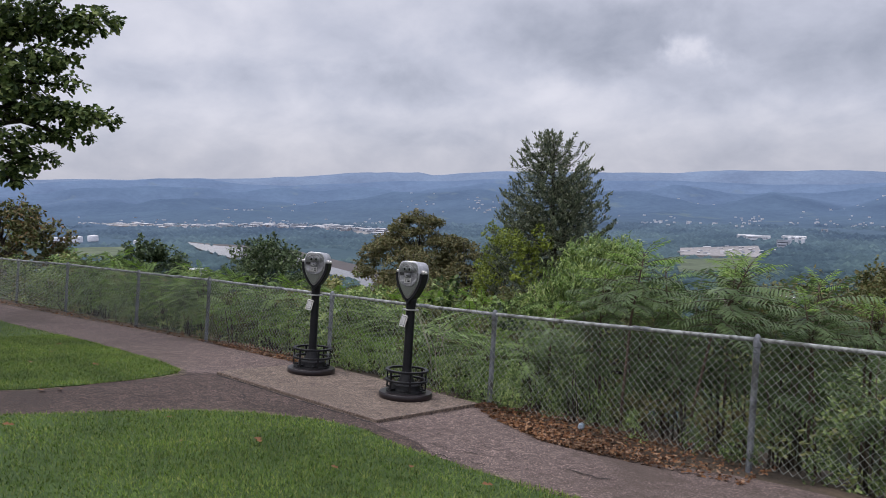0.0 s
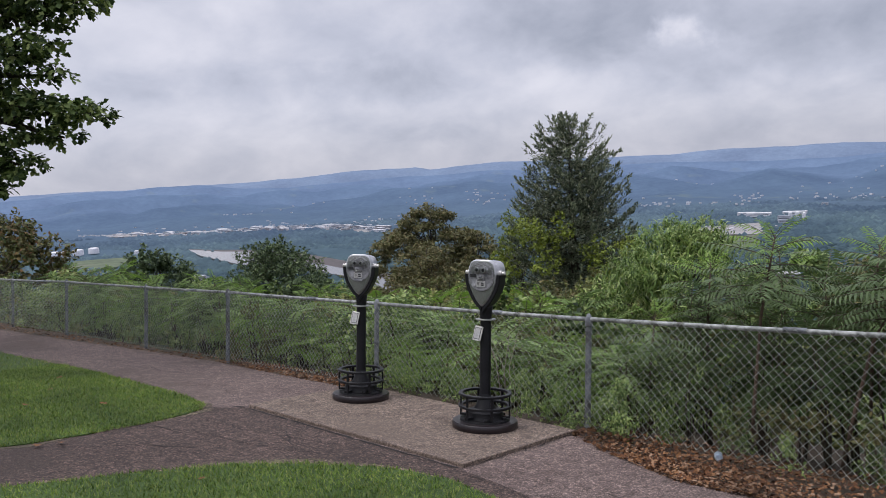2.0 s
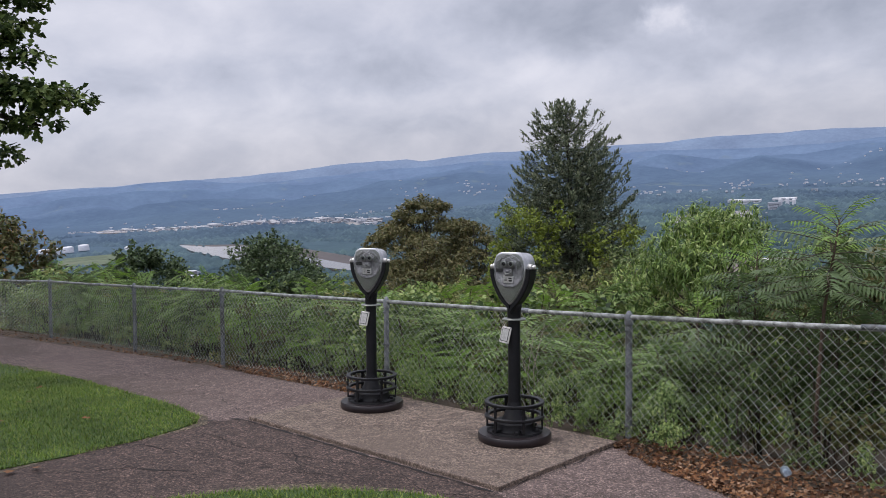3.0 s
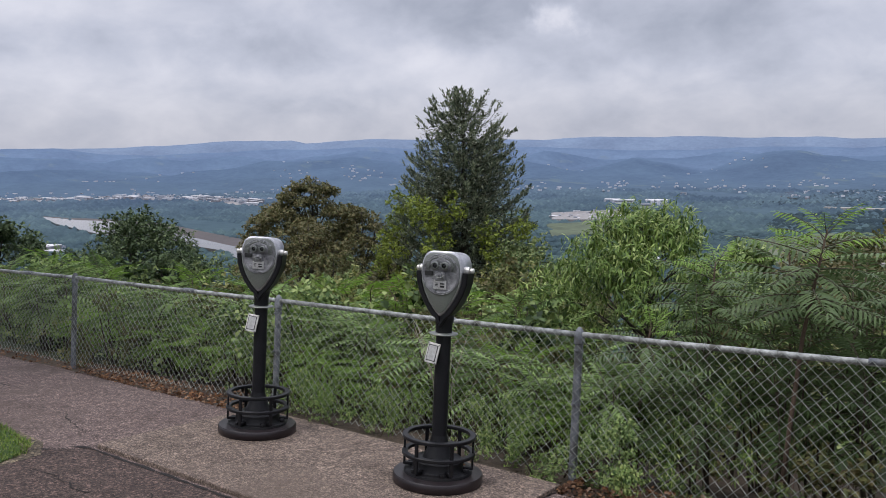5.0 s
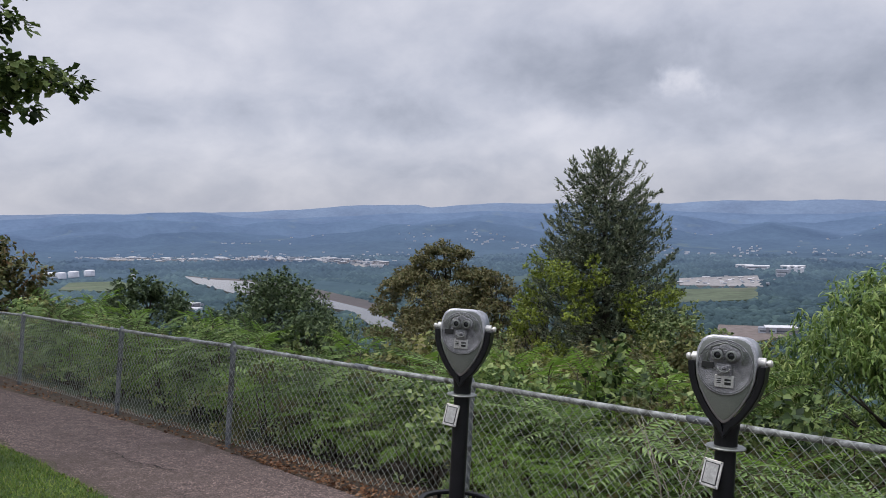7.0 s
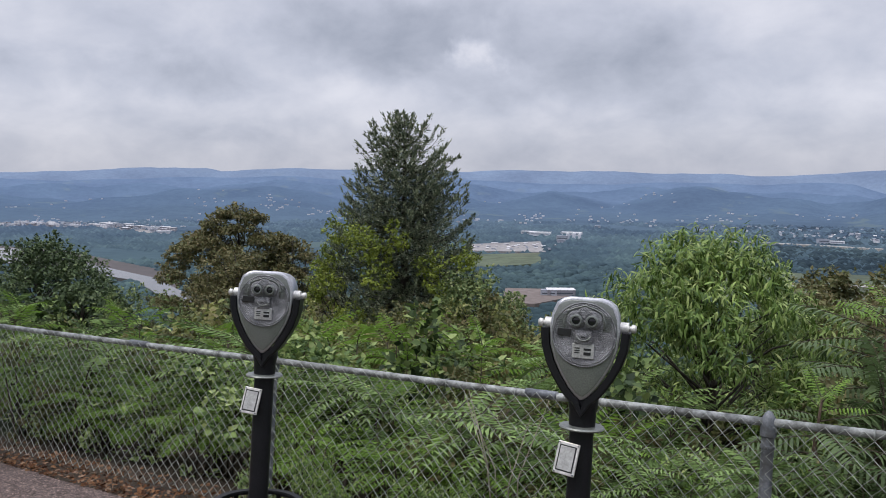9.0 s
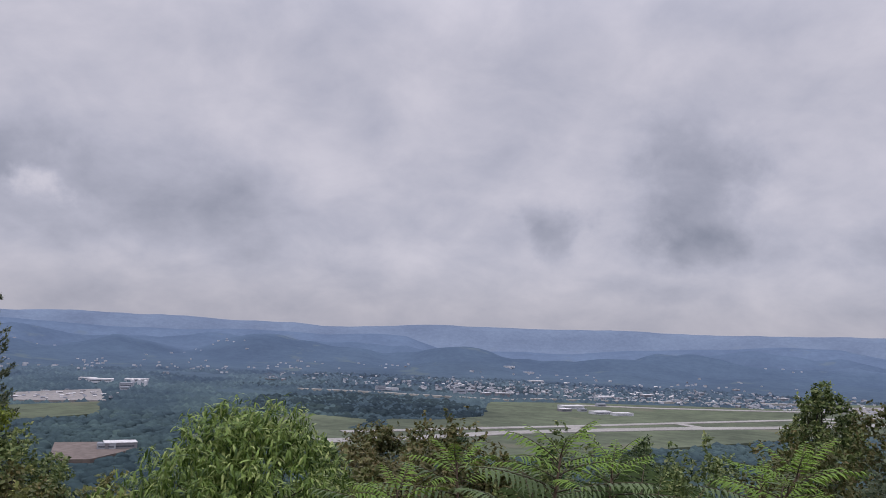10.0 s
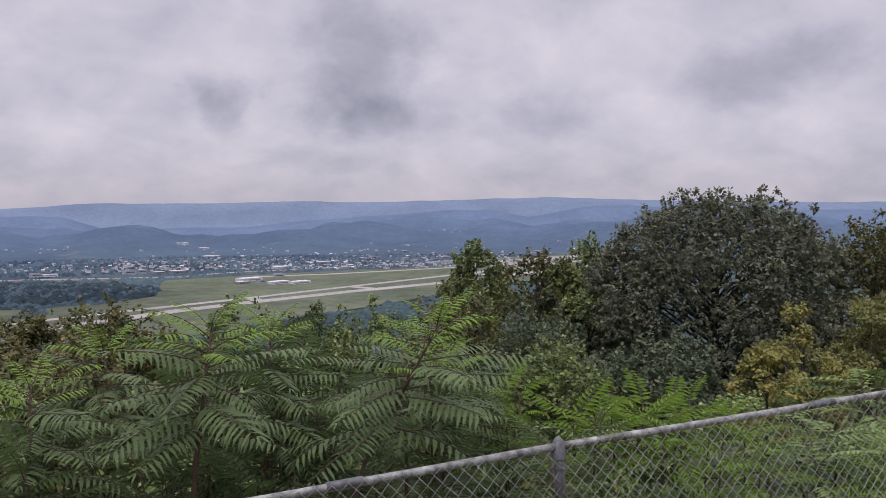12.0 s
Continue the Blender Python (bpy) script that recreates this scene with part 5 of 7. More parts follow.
# a belt of bushes on the slope below the overlook
belt = random.Random(88)
for k in range(11):
    x_, y_ = -8.6 + 1.35 * k + belt.uniform(-0.4, 0.4), 20.2 + belt.uniform(-1.6, 1.8)
    leaf_, label_ = belt.choice([(L_OLIVE, "olive green bush on the slope"), (L_SHRUB, "mid-green bush on the slope"), (L_OAK, "dark green bush on the slope"), (L_OLIVERUST, "rust-tinged bush on the slope")])
    broad_tree("slope_bush", x_, y_, -1.45 + belt.uniform(-0.25, 0.3), belt.uniform(1.1, 1.5), land(x_, y_) + 0.2, leaf_, 0.115, 4200, label_, "shrub", clumps=20, girth=0.04, seed=900 + k, dome=1, swell=1.4, group="bushes on the slope")

for k, (x_, y_, top_, wide_, leaf_, label_) in enumerate((
        (-17.2, 17.0, -1.75, 1.5, L_OLIVE, "olive green bush on the slope"), (-15.4, 18.2, -1.6, 1.5, L_OLIVERUST, "rust-tinged bush on the slope"), (-13.6, 19.2, -1.55, 1.5, L_DULL, "dull yellow-green bush on the slope"),
        (-11.6, 19.0, -1.5, 1.4, L_OLIVERUST, "rust-tinged bush on the slope"), (-19.6, 20.4, -2.4, 1.9, L_BROWN, "brown turning bush on the slope"), (-17.6, 22.0, -2.5, 1.8, L_OLIVERUST, "rust-tinged bush on the slope"),
        (-22.5, 22.0, -2.7, 2.0, L_OLIVE, "olive green bush on the slope"), (-14.8, 22.6, -2.3, 1.8, L_OLIVE, "olive green bush on the slope"), (-14.2, 14.8, -1.25, 1.1, L_DULL, "dull yellow-green bush on the slope"),
        (-12.2, 15.6, -1.1, 1.1, L_OLIVERUST, "rust-tinged bush on the slope"), (-10.4, 15.0, -0.9, 1.0, L_DULL, "dull yellow-green bush on the slope"), (-31.2, 25.0, -2.9, 2.3, L_OLIVE, "olive green bush on the slope"),
        (-27.5, 26.4, -3.6, 2.2, L_BROWN, "brown turning bush on the slope"), (-26.0, 23.0, -3.3, 2.0, L_DARKGREEN, "dark green bush on the slope"), (-6.8, 19.4, -0.45, 1.1, L_BROWN, "brown turning bush on the slope"), (-5.6, 20.4, -0.49, 1.1, L_OLIVERUST, "rust-tinged bush on the slope"), (-6.1, 17.4, -0.41, 1.1, L_BROWN, "brown turning bush on the slope"), (-4.6, 21.4, -0.56, 1.25, L_OLIVERUST, "rust-tinged bush on the slope"), (-3.0, 20.3, -0.41, 1.25, L_OLIVE, "olive green bush on the slope"), (-1.0, 22.0, -0.67, 1.25, L_DARKGREEN, "dark green bush on the slope"), (0.4, 20.6, -0.54, 1.25, L_OLIVE, "olive green bush on the slope"), (1.5, 19.1, -0.39, 1.25, L_OLIVERUST, "rust-tinged bush on the slope"))):
    broad_tree("slope_bush", x_, y_, top_, wide_, land(x_, y_) + 0.2, leaf_, 0.092, 5800, label_, "shrub", clumps=34, girth=0.04, seed=950 + k, dome=1, swell=1.1, group="bushes on the slope", leaders=8)

# the lance-leaved bush that rises over the rail
broad_tree("lance_leaved_bush", -7.1, 11.2, 0.95, 1.52, -2.0, L_PEACH, 0.098, 44000, "bright green bush with long drooping lance-shaped leaves", "shrub", "strap", 90, 0.05, 57, swell=0.8, droop=0.6, stray=0.13)


def shrub_kind(name, leaf, size, n, wide, high, label, seed, shape="oval"):
    """One low bush, made at the origin as the pattern for its copies."""
    r = rng(seed)
    t = thing(name, Matrix.Identity(4), label, "shrub", "undergrowth behind the fence")
    cl = crown_clumps(r, 0, 0, 0.1, high, wide, 12)
    limbs(name, (0, 0, -0.1), cl[:8], 0.025, t, seed, M_STEM, 0.1, 3, 0, False)
    leaves("foliage", *foliage(r, cl, n, size, 0.2, 0.9), shape, leaf, t)
    return t


def frond_mesh(seed, leaf, length, shape="leaflet", hang=(0.3, 0.55), pairs=13):
    """A pinnate leaf: a bowed rib from which paired lance leaflets grow."""
    r = rng(seed)
    n = pairs
    ts = np.linspace(0, 1, n)
    droop, side = r.uniform(*hang), r.uniform(-0.14, 0.14)
    P = np.stack([length * (ts - 0.12 * ts ** 2), length * side * ts ** 2, length * (0.16 * ts - droop * ts ** 2)], 1)
    v, f = tube_arrays([tuple(p) for p in P], list(np.linspace(0.0055, 0.0014, n)), 4)
    vs, fs, mi = [tuple(q) for q in v], list(f), [0] * len(f)
    tv, tf = LEAF_SHAPES[shape]
    for i in range(2, n):
        T = unit(P[min(n - 1, i + 1)] - P[i - 1])
        for s in (-1, 1):
            ll_ = length * 0.235 * (math.sin(math.pi * (0.2 + 0.68 * i / (n - 1))) ** 0.6) * r.uniform(0.8, 1.12)
            al = unit(np.array([0.45 * T[0], s * 0.9, 0.45 * T[2] - r.uniform(0.02, 0.45)]))
            if i == n - 1:
                al = unit(T + np.array([0, s * 0.35, -0.1]))
            sd = unit(np.cross([0.1, 0, 1], al))
            tp = np.cross(al, sd)
            o = len(vs)
            stalk = 4 * i + (0 if s > 0 else 2)
            for a, b, c in tv[1:]:
                vs.append(tuple(P[i] + ll_ * (a * al + 0.8 * b * sd + c * tp)))
            fs += [tuple(stalk if q == 0 else o + q - 1 for q in w) for w in tf]
            mi += [1] * len(tf)
    me = bpy.data.meshes.new("frond")
    me.from_pydata(vs, [], fs)
    me.materials.append(M_STEM)
    me.materials.append(leaf)
    me.polygons.foreach_set("material_index", mi)
    me.update()
    return me


FRONDS = [frond_mesh(200 + i, L_SUMACLIT if i % 2 else L_SUMAC, 0.50 + 0.06 * i) for i in range(5)]
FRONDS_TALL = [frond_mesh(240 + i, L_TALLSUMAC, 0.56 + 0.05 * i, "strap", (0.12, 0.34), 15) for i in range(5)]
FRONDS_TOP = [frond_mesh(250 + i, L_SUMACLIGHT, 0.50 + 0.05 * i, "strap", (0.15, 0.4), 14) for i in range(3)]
FRONDS_SHADED = [frond_mesh(230 + i, L_SUMACSHADE, 0.50 + 0.06 * i) for i in range(4)]
FRONDS_LIGHT = [frond_mesh(220 + i, L_SUMACLIGHT, 0.46 + 0.06 * i) for i in range(3)]


def sumac(name, fronds, high, stems, per, label, seed, wide=0.5, category="shrub"):
    """A clump of bare stems, each topped by a spray of pinnate leaves; the pattern for its copies."""
    rr = random.Random(seed)
    t = thing(name, Matrix.Identity(4), label, category, "sumac thicket")
    for i in range(stems):
        a = rr.uniform(0, 2 * math.pi)
        q = wide * rr.uniform(0.2, 1)
        h = high * rr.uniform(0.7, 1.0)
        tip = Vector((q * math.cos(a), q * math.sin(a), h))
        foot = Vector((0.25 * tip.x, 0.25 * tip.y, -0.15))
        mid = foot.lerp(tip, 0.5) + Vector((rr.uniform(-0.08, 0.08), rr.uniform(-0.08, 0.08), 0))
        tubes("stem", [([foot, mid, tip], [0.016, 0.012, 0.006])], M_STEM, t, 6)
        for k in range(per):
            s = 1 - 0.42 * (k / per) ** 1.2
            p = mid.lerp(tip, (s - 0.5) * 2) if s > 0.5 else foot.lerp(mid, s * 2)
            yaw = k * 137.5 + rr.uniform(-25, 25)
            lift = 50 - 75 * (k / per) + rr.uniform(-12, 12)
            ob = new("frond", rr.choice(fronds))
            ob.parent = t
            ob.matrix_local = Matrix.Translation(p) @ Matrix.Rotation(radians(yaw), 4, "Z") @ Matrix.Rotation(radians(-lift), 4, "Y") @ Matrix.Rotation(radians(rr.uniform(-20, 20)), 4, "X") @ Matrix.Scale(rr.uniform(0.8, 1.2), 4)
    return t


def sow(patterns, spots, seed):
    """Set copies at spots (x, y, top, width); the first spot of each pattern moves the pattern itself there."""
    rr = random.Random(seed)
    placed = set()
    for i, (x, y, top, wide) in enumerate(spots):
        pat, high = patterns[i % len(patterns)]
        z = land(x, y)
        sz = max(0.35, (top - z) / high)
        m = Matrix.Translation((x, y, z)) @ Matrix.Rotation(rr.uniform(0, 6.28), 4, "Z")
        if pat.name not in placed:
            placed.add(pat.name)
            pat.matrix_basis = m
            ob = pat
        else:
            ob = copy_thing(pat, m)
        ob.scale = (wide, wide, sz)
    bpy.context.view_layer.update()


# undergrowth: low against the fence, higher down the slope
shrubs = [(shrub_kind("green_shrub", L_SHRUB, 0.089, 1673, 1.0, 1.6, "dense mid-green leafy shrub behind the fence", 301), 1.6),
          (shrub_kind("green_shrub", L_SHRUB, 0.071, 1932, 1.0, 1.6, "dense small-leaved green shrub behind the fence", 302), 1.6),
          (shrub_kind("vine_mound", L_DULL, 0.082, 1416, 1.0, 1.6, "yellow-green mound of creeping vine", 303), 1.6),
          (shrub_kind("green_shrub", L_PEACH, 0.105, 1158, 1.0, 1.6, "bright green narrow-leaved shrub behind the fence", 304, "lance"), 1.6),
          (shrub_kind("dark_shrub", L_OAK, 0.094, 1545, 1.0, 1.6, "dark green shaded shrub behind the fence", 305), 1.6),
          (shrub_kind("brown_shrub", L_OLIVERUST, 0.07, 1700, 1.0, 1.6, "dull brownish-green shrub on the slope", 306), 1.6)]
rr_ = random.Random(9)
spots = []
for s_, gap, hi in ((0.8, 1.0, 0.8), (1.3, 1.1, 1.05), (1.9, 1.25, 1.25), (2.9, 1.4, 1.55), (4.4, 1.7, 1.9), (6.4, 1.6, 2.1), (9.2, 1.9, 2.4), (13, 2.3, 2.8), (18, 3.0, 3.2)):
    x_ = -26.0 - 1.2 * s_
    while x_ < 8.0 + s_:
        x_ += gap * rr_.uniform(0.7, 1.3)
        y_ = FENCE_Y + s_ + rr_.uniform(-0.3, 0.3) * min(1.0, s_)
        if rr_.random() < 0.16:
            continue
        if -5.4 < x_ < -2.6 and s_ < 3.2 and rr_.random() < 0.93:
            continue
        if -2.6 < x_ < 4 and 1.6 < s_ < 8 and rr_.random() < 0.75:
            continue
        if x_ < -6.5 and s_ < 1.6 and rr_.random() < 0.5:
            continue
        if -6.9 < x_ < -5.3 and s_ < 1.6 and rr_.random() < 0.7:
            continue
        hi_ = hi * (0.5 if x_ > -2.2 and s_ > 2 else 0.78 if s_ > 3 else 1.0)
        spots.append((x_, y_, land(x_, y_) + hi_ * rr_.uniform(0.65, 1.2), min(gap * rr_.uniform(0.62, 0.85), 0.62 * s_, 1.3)))
rr_.shuffle(spots)
sow(shrubs, spots, 10)
goldenrod = [shrubs[3]]
for x_, y_, top_, w_ in ((-7.15, 7.85, -0.2, 0.4), (-6.65, 7.95, -0.12, 0.42), (-5.95, 7.85, -0.05, 0.42), (-8.2, 7.9, -0.4, 0.35), (-5.3, 7.8, -0.1, 0.4)):
    c_ = copy_thing(goldenrod[0][0], Matrix.Translation((x_, y_, land(x_, y_))) @ Matrix.Rotation(x_ * 3, 4, "Z"))
    c_.scale = (w_, w_, (top_ - land(x_, y_)) / 1.6)
for k in range(22):
    x_ = -9.2 + 0.165 * k + rr_.uniform(-0.06, 0.06)
    y_ = FENCE_Y + rr_.uniform(-0.02, 0.3)
    if -7.7 < x_ < -7.0:
        continue
    c_ = copy_thing(shrubs[rr_.choice([0, 1, 3, 3])][0], Matrix.Translation((x_, y_, gz(x_, y_) - 0.03)) @ Matrix.Rotation(x_ * 7, 4, "Z"))
    w_ = rr_.uniform(0.16, 0.3)
    c_.scale = (w_, w_, rr_.uniform(0.14, 0.42))
# weeds that push through the wire along the leafy strip
for k in range(9):
    x_ = -5.8 + 0.55 * k + rr_.uniform(-0.1, 0.1)
    y_ = FENCE_Y + rr_.uniform(0.0, 0.3)
    # mostly the dark shrub, whose colour stands in for shade under the sumac
    c_ = copy_thing(shrubs[rr_.choice([4, 4, 1])][0], Matrix.Translation((x_, y_, gz(x_, y_) - 0.03)) @ Matrix.Rotation(x_ * 5, 4, "Z"))
    w_ = rr_.uniform(0.12, 0.26)
    c_.scale = (w_, w_, rr_.uniform(0.12, 0.3))


def bramble(x, y, wide, high, n, seed):
    """A thin tangle of arching brown canes with a few rusty leaves."""
    r = random.Random(seed)
    t = thing("bramble", Matrix.Translation((x, y, land(x, y))), "tangle of thin brown canes with a few rusty leaves", "bramble", "brambles behind the fence")
    tips = []
    for i in range(n):
        a, q, h = r.uniform(0, 6.28), wide * r.uniform(0.3, 1.0), high * r.uniform(0.6, 1.0)
        f = Vector((r.uniform(-0.4, 0.4) * wide, r.uniform(-0.4, 0.4) * wide, -0.1))
        e = f + Vector((q * math.cos(a), q * math.sin(a), h * r.uniform(0.5, 0.95)))
        m_ = f.lerp(e, 0.55) + Vector((0, 0, 0.35 * h))
        tubes("cane", [([f, f.lerp(m_, 0.5) + Vector((0, 0, 0.08 * h)), m_, m_.lerp(e, 0.6) + Vector((0, 0, 0.05 * h)), e], [0.005, 0.0045, 0.004, 0.003, 0.0015])], M_CANE, t, 5)
        tips += [(*m_.lerp(e, k / 4), 0.1) for k in range(5)]
    leaves("foliage", *foliage(rng(seed), tips, 44 * n, 0.05, 0.4), "oval", L_OLIVERUST, t)


for x_, y_, w_, h_, n_, s_ in ((-7.3, 8.4, 0.45, 1.15, 26, 1), (-7.75, 8.9, 0.5, 1.2, 22, 2), (-9.9, 8.2, 0.4, 0.8, 16, 3), (-4.6, 7.9, 0.5, 0.9, 16, 4), (-3.6, 7.7, 0.4, 0.8, 14, 5), (-12.2, 8.0, 0.4, 0.8, 14, 6), (-7.6, 9.4, 0.6, 1.5, 34, 7), (-7.2, 9.0, 0.5, 1.3, 26, 8)):
    bramble(x_, y_, w_, h_, n_, s_)
dry = thing("dry_stalks", Matrix.Translation((-7.75, 8.0, land(-7.75, 8.0))), "thin pale dry stalks behind the fence", "stalks")
for k in range(7):
    a_, l_ = rr_.uniform(0, 6.28), rr_.uniform(0.7, 1.2)
    tubes("stalk", [([(0.1 * math.cos(a_), 0.1 * math.sin(a_), -0.05), (0.16 * math.cos(a_), 0.16 * math.sin(a_), l_ * 0.5), (0.35 * math.cos(a_ + 0.4), 0.3 * math.sin(a_ + 0.4), l_)], [0.006, 0.005, 0.002])], M_DRYSTEM, dry, 5)

sumacs = [(sumac("sumac", FRONDS, 2.0, 5, 9, "green sumac with feathery pinnate leaves", 401, 0.62), 2.15),
          (sumac("sumac", FRONDS, 2.0, 4, 10, "green sumac with feathery pinnate leaves", 402, 0.5), 2.15)]
sumac_spots = [(-5.5, 8.5, 0.6, 0.6), (-5.0, 8.5, 0.55, 0.7), (-3.3, 8.4, 0.45, 0.9), (-2.3, 8.1, 0.25, 1.0), (-5.3, 9.3, 0.55, 0.8), (-4.4, 9.6, 0.82, 1.1), (-3.5, 9.7, 0.8, 1.1), (-2.0, 9.5, 0.25, 1.0), (-6.1, 8.2, -0.2, 0.6),
               (-4.0, 10.8, 0.72, 1.2), (-2.6, 11.0, 0.1, 1.2), (-1.2, 8.7, 0.15, 1.0), (-4.8, 9.0, 0.5, 0.8), (-3.9, 9.2, 0.8, 0.9), (-4.3, 8.5, 0.3, 0.8),
               (-6.0, 7.95, -0.05, 0.6), (-5.5, 8.0, 0.05, 0.6), (-6.5, 8.1, -0.15, 0.6), (-7.0, 8.0, -0.25, 0.55), (-7.3, 8.2, -0.15, 1.0), (-8.2, 8.6, -0.1, 1.0), (-9.4, 8.3, -0.05, 1.0), (-11, 8.5, 0.05, 1.0), (-12.5, 8.3, 0.1, 1.0), (-14.5, 8.4, 0.05, 1.0), (-17, 8.6, 0.1, 1.0), (-20, 8.5, 0.05, 1.1), (0.4, 8.4, 0.1, 1.0), (1.8, 8.9, 0.15, 1.0)]
rs_ = random.Random(21)
sumac_spots += [(-7.0 - 0.85 * k + rs_.uniform(-0.3, 0.3), 8.0 + rs_.uniform(0, 2.8), -0.12 - 0.012 * k + rs_.uniform(-0.35, 0.25), rs_.uniform(0.7, 1.0)) for k in range(22)]
# the hollow behind the fence gets the copy with shade in its leaf colour
shaded = [(sumac("sumac", FRONDS_SHADED, 2.0, 5, 9, "green sumac behind the fence with shade painted into its leaflets", 404, 0.6), 2.15)]
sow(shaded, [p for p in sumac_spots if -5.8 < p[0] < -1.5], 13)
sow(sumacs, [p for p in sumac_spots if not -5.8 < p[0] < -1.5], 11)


def tall_sumac(foot, mid, tip, per, reach, label, seed):
    """One slender leaning stem under wide tiers of long drooping pinnate leaves."""
    rr = random.Random(seed)
    foot, mid, tip = Vector(foot), Vector(mid), Vector(tip)
    t = thing("tall_sumac", Matrix.Translation(foot), label, "shrub", "sumac thicket")
    m_, e_ = mid - foot, tip - foot
    tubes("stem", [([(0, 0, -0.1), m_ * 0.5, m_, m_.lerp(e_, 0.5), e_], [0.02, 0.017, 0.014, 0.011, 0.006])], M_CANE, t, 8)
    for k in range(per):
        f = (k + 0.5) / per
        p = e_.lerp(m_, 0.85 * f ** 1.15)
        ob = new("frond", rr.choice(FRONDS_TOP if k < 0.3 * per else FRONDS_TALL))
        ob.parent = t
        lift = 48 - 52 * min(1.0, 2.0 * f) + rr.uniform(-9, 9)
        k_ = reach * (0.66 + 0.55 * min(1.0, 2.2 * f)) * rr.uniform(0.88, 1.12)
        ob.matrix_local = Matrix.Translation(p) @ Matrix.Rotation(radians(k * 137.5 + rr.uniform(-18, 18)), 4, "Z") @ Matrix.Rotation(radians(-lift), 4, "Y") @ Matrix.Rotation(radians(rr.uniform(-15, 15)), 4, "X") @ Matrix.Scale(k_, 4)
    return t


for foot_, mid_, tip_, per_, reach_, label_, k_ in (
        ((-4.86, 7.95), (-4.75, 8.0, 0.35), (-4.64, 8.09, 1.1), 30, 0.78, "tall sumac with one slender stem and wide drooping pinnate leaves", 431),
        ((-4.12, 8.05), (-3.80, 8.0, 0.25), (-3.36, 7.9, 1.07), 32, 0.80, "leaning sumac whose drooping pinnate leaves spread over the rail", 432),
        ((-3.0, 8.9), (-3.05, 8.8, 0.1), (-3.1, 8.7, 0.62), 20, 0.72, "young sumac with drooping pinnate leaves behind the fence", 433),
        ((-5.6, 8.7), (-5.62, 8.72, 0.05), (-5.6, 8.8, 0.72), 26, 0.76, "dark green sumac with tiers of pinnate leaves", 434),
        ((-4.2, 9.2), (-4.15, 9.2, 0.15), (-4.1, 9.25, 0.9), 28, 0.80, "sumac with tiers of pinnate leaves in the thicket", 435),
        ((-5.2, 9.6), (-5.15, 9.6, 0.05), (-5.2, 9.6, 0.78), 26, 0.80, "sumac with tiers of pinnate leaves in the thicket", 436),
        ((-2.7, 9.6), (-2.7, 9.6, -0.2), (-2.6, 9.7, 0.5), 24, 0.76, "sumac with tiers of pinnate leaves in the thicket", 437),
        ((-3.15, 9.07), (-3.15, 9.07, 0.11), (-3.10, 9.12, 0.81), 20, 0.78, "sumac with tiers of pinnate leaves in the thicket", 439),
        ((-2.71, 9.42), (-2.71, 9.42, -0.17), (-2.66, 9.47, 0.53), 20, 0.78, "sumac with tiers of pinnate leaves in the thicket", 440),
        ((-6.0, 8.1), (-5.95, 8.1, -0.25), (-5.9, 8.15, 0.28), 20, 0.68, "low dark green sumac behind the rail", 438)):
    tall_sumac((*foot_, land(*foot_)), mid_, tip_, int(1.15 * per_), reach_, label_, k_)
lights_ = [(sumac("bright_sumac", FRONDS_LIGHT, 1.6, 4, 8, "bright yellow-green young sumac with arching leaves", 403, 0.5), 1.75)]
sow(lights_, [(-9.3, 10.6, -0.1, 1.0), (-8.6, 10.9, -0.25, 0.9), (-1.25, 9.2, 0.12, 1.0), (-0.5, 9.4, 0.1, 1.0), (-1.9, 9.9, 0.2, 0.8), (-10.2, 8.4, -0.2, 0.8), (-6.6, 8.0, -0.4, 0.7), (-11.6, 9.2, 0.0, 0.8), (-13.2, 9.5, 0.0, 0.8), (-15.0, 9.3, -0.05, 0.9), (-17.2, 9.7, -0.05, 0.9), (-19.6, 9.5, -0.1, 0.9), (-22.5, 10, -0.1, 1.0), (-9.9, 10.4, -0.15, 0.7), (-9.7, 8.0, -0.35, 0.8), (-10.6, 7.9, -0.4, 0.75), (-11.3, 8.0, -0.35, 0.8), (-8.6, 7.9, -0.45, 0.7), (-12.1, 7.9, -0.35, 0.8), (-13.6, 8.0, -0.35, 0.8), (-9.2, 8.6, -0.25, 0.8), (-10.9, 8.9, -0.15, 0.8), (-10.9, 10.2, -0.12, 1.15), (-10.5, 10.7, -0.15, 1.1), (-11.4, 10.4, -0.18, 1.0), (0.2, 7.75, -0.15, 0.8), (0.9, 7.7, -0.12, 0.8), (1.9, 7.75, -0.1, 0.85), (-1.75, 8.85, 0.24, 0.85), (-1.3, 8.6, 0.2, 0.8), (-0.95, 8.4, 0.17, 0.8), (-0.6, 8.25, 0.12, 0.8), *[(-7.2 - 1.12 * k + rs_.uniform(-0.3, 0.3), 7.75 + rs_.uniform(0, 0.7), -0.5 + rs_.uniform(-0.2, 0.35), rs_.uniform(0.7, 0.9)) for k in range(13)], (0.6, 7.9, -0.1, 0.8), (1.4, 8.1, -0.05, 0.9), (2.3, 8.2, 0.0, 0.9)], 12)

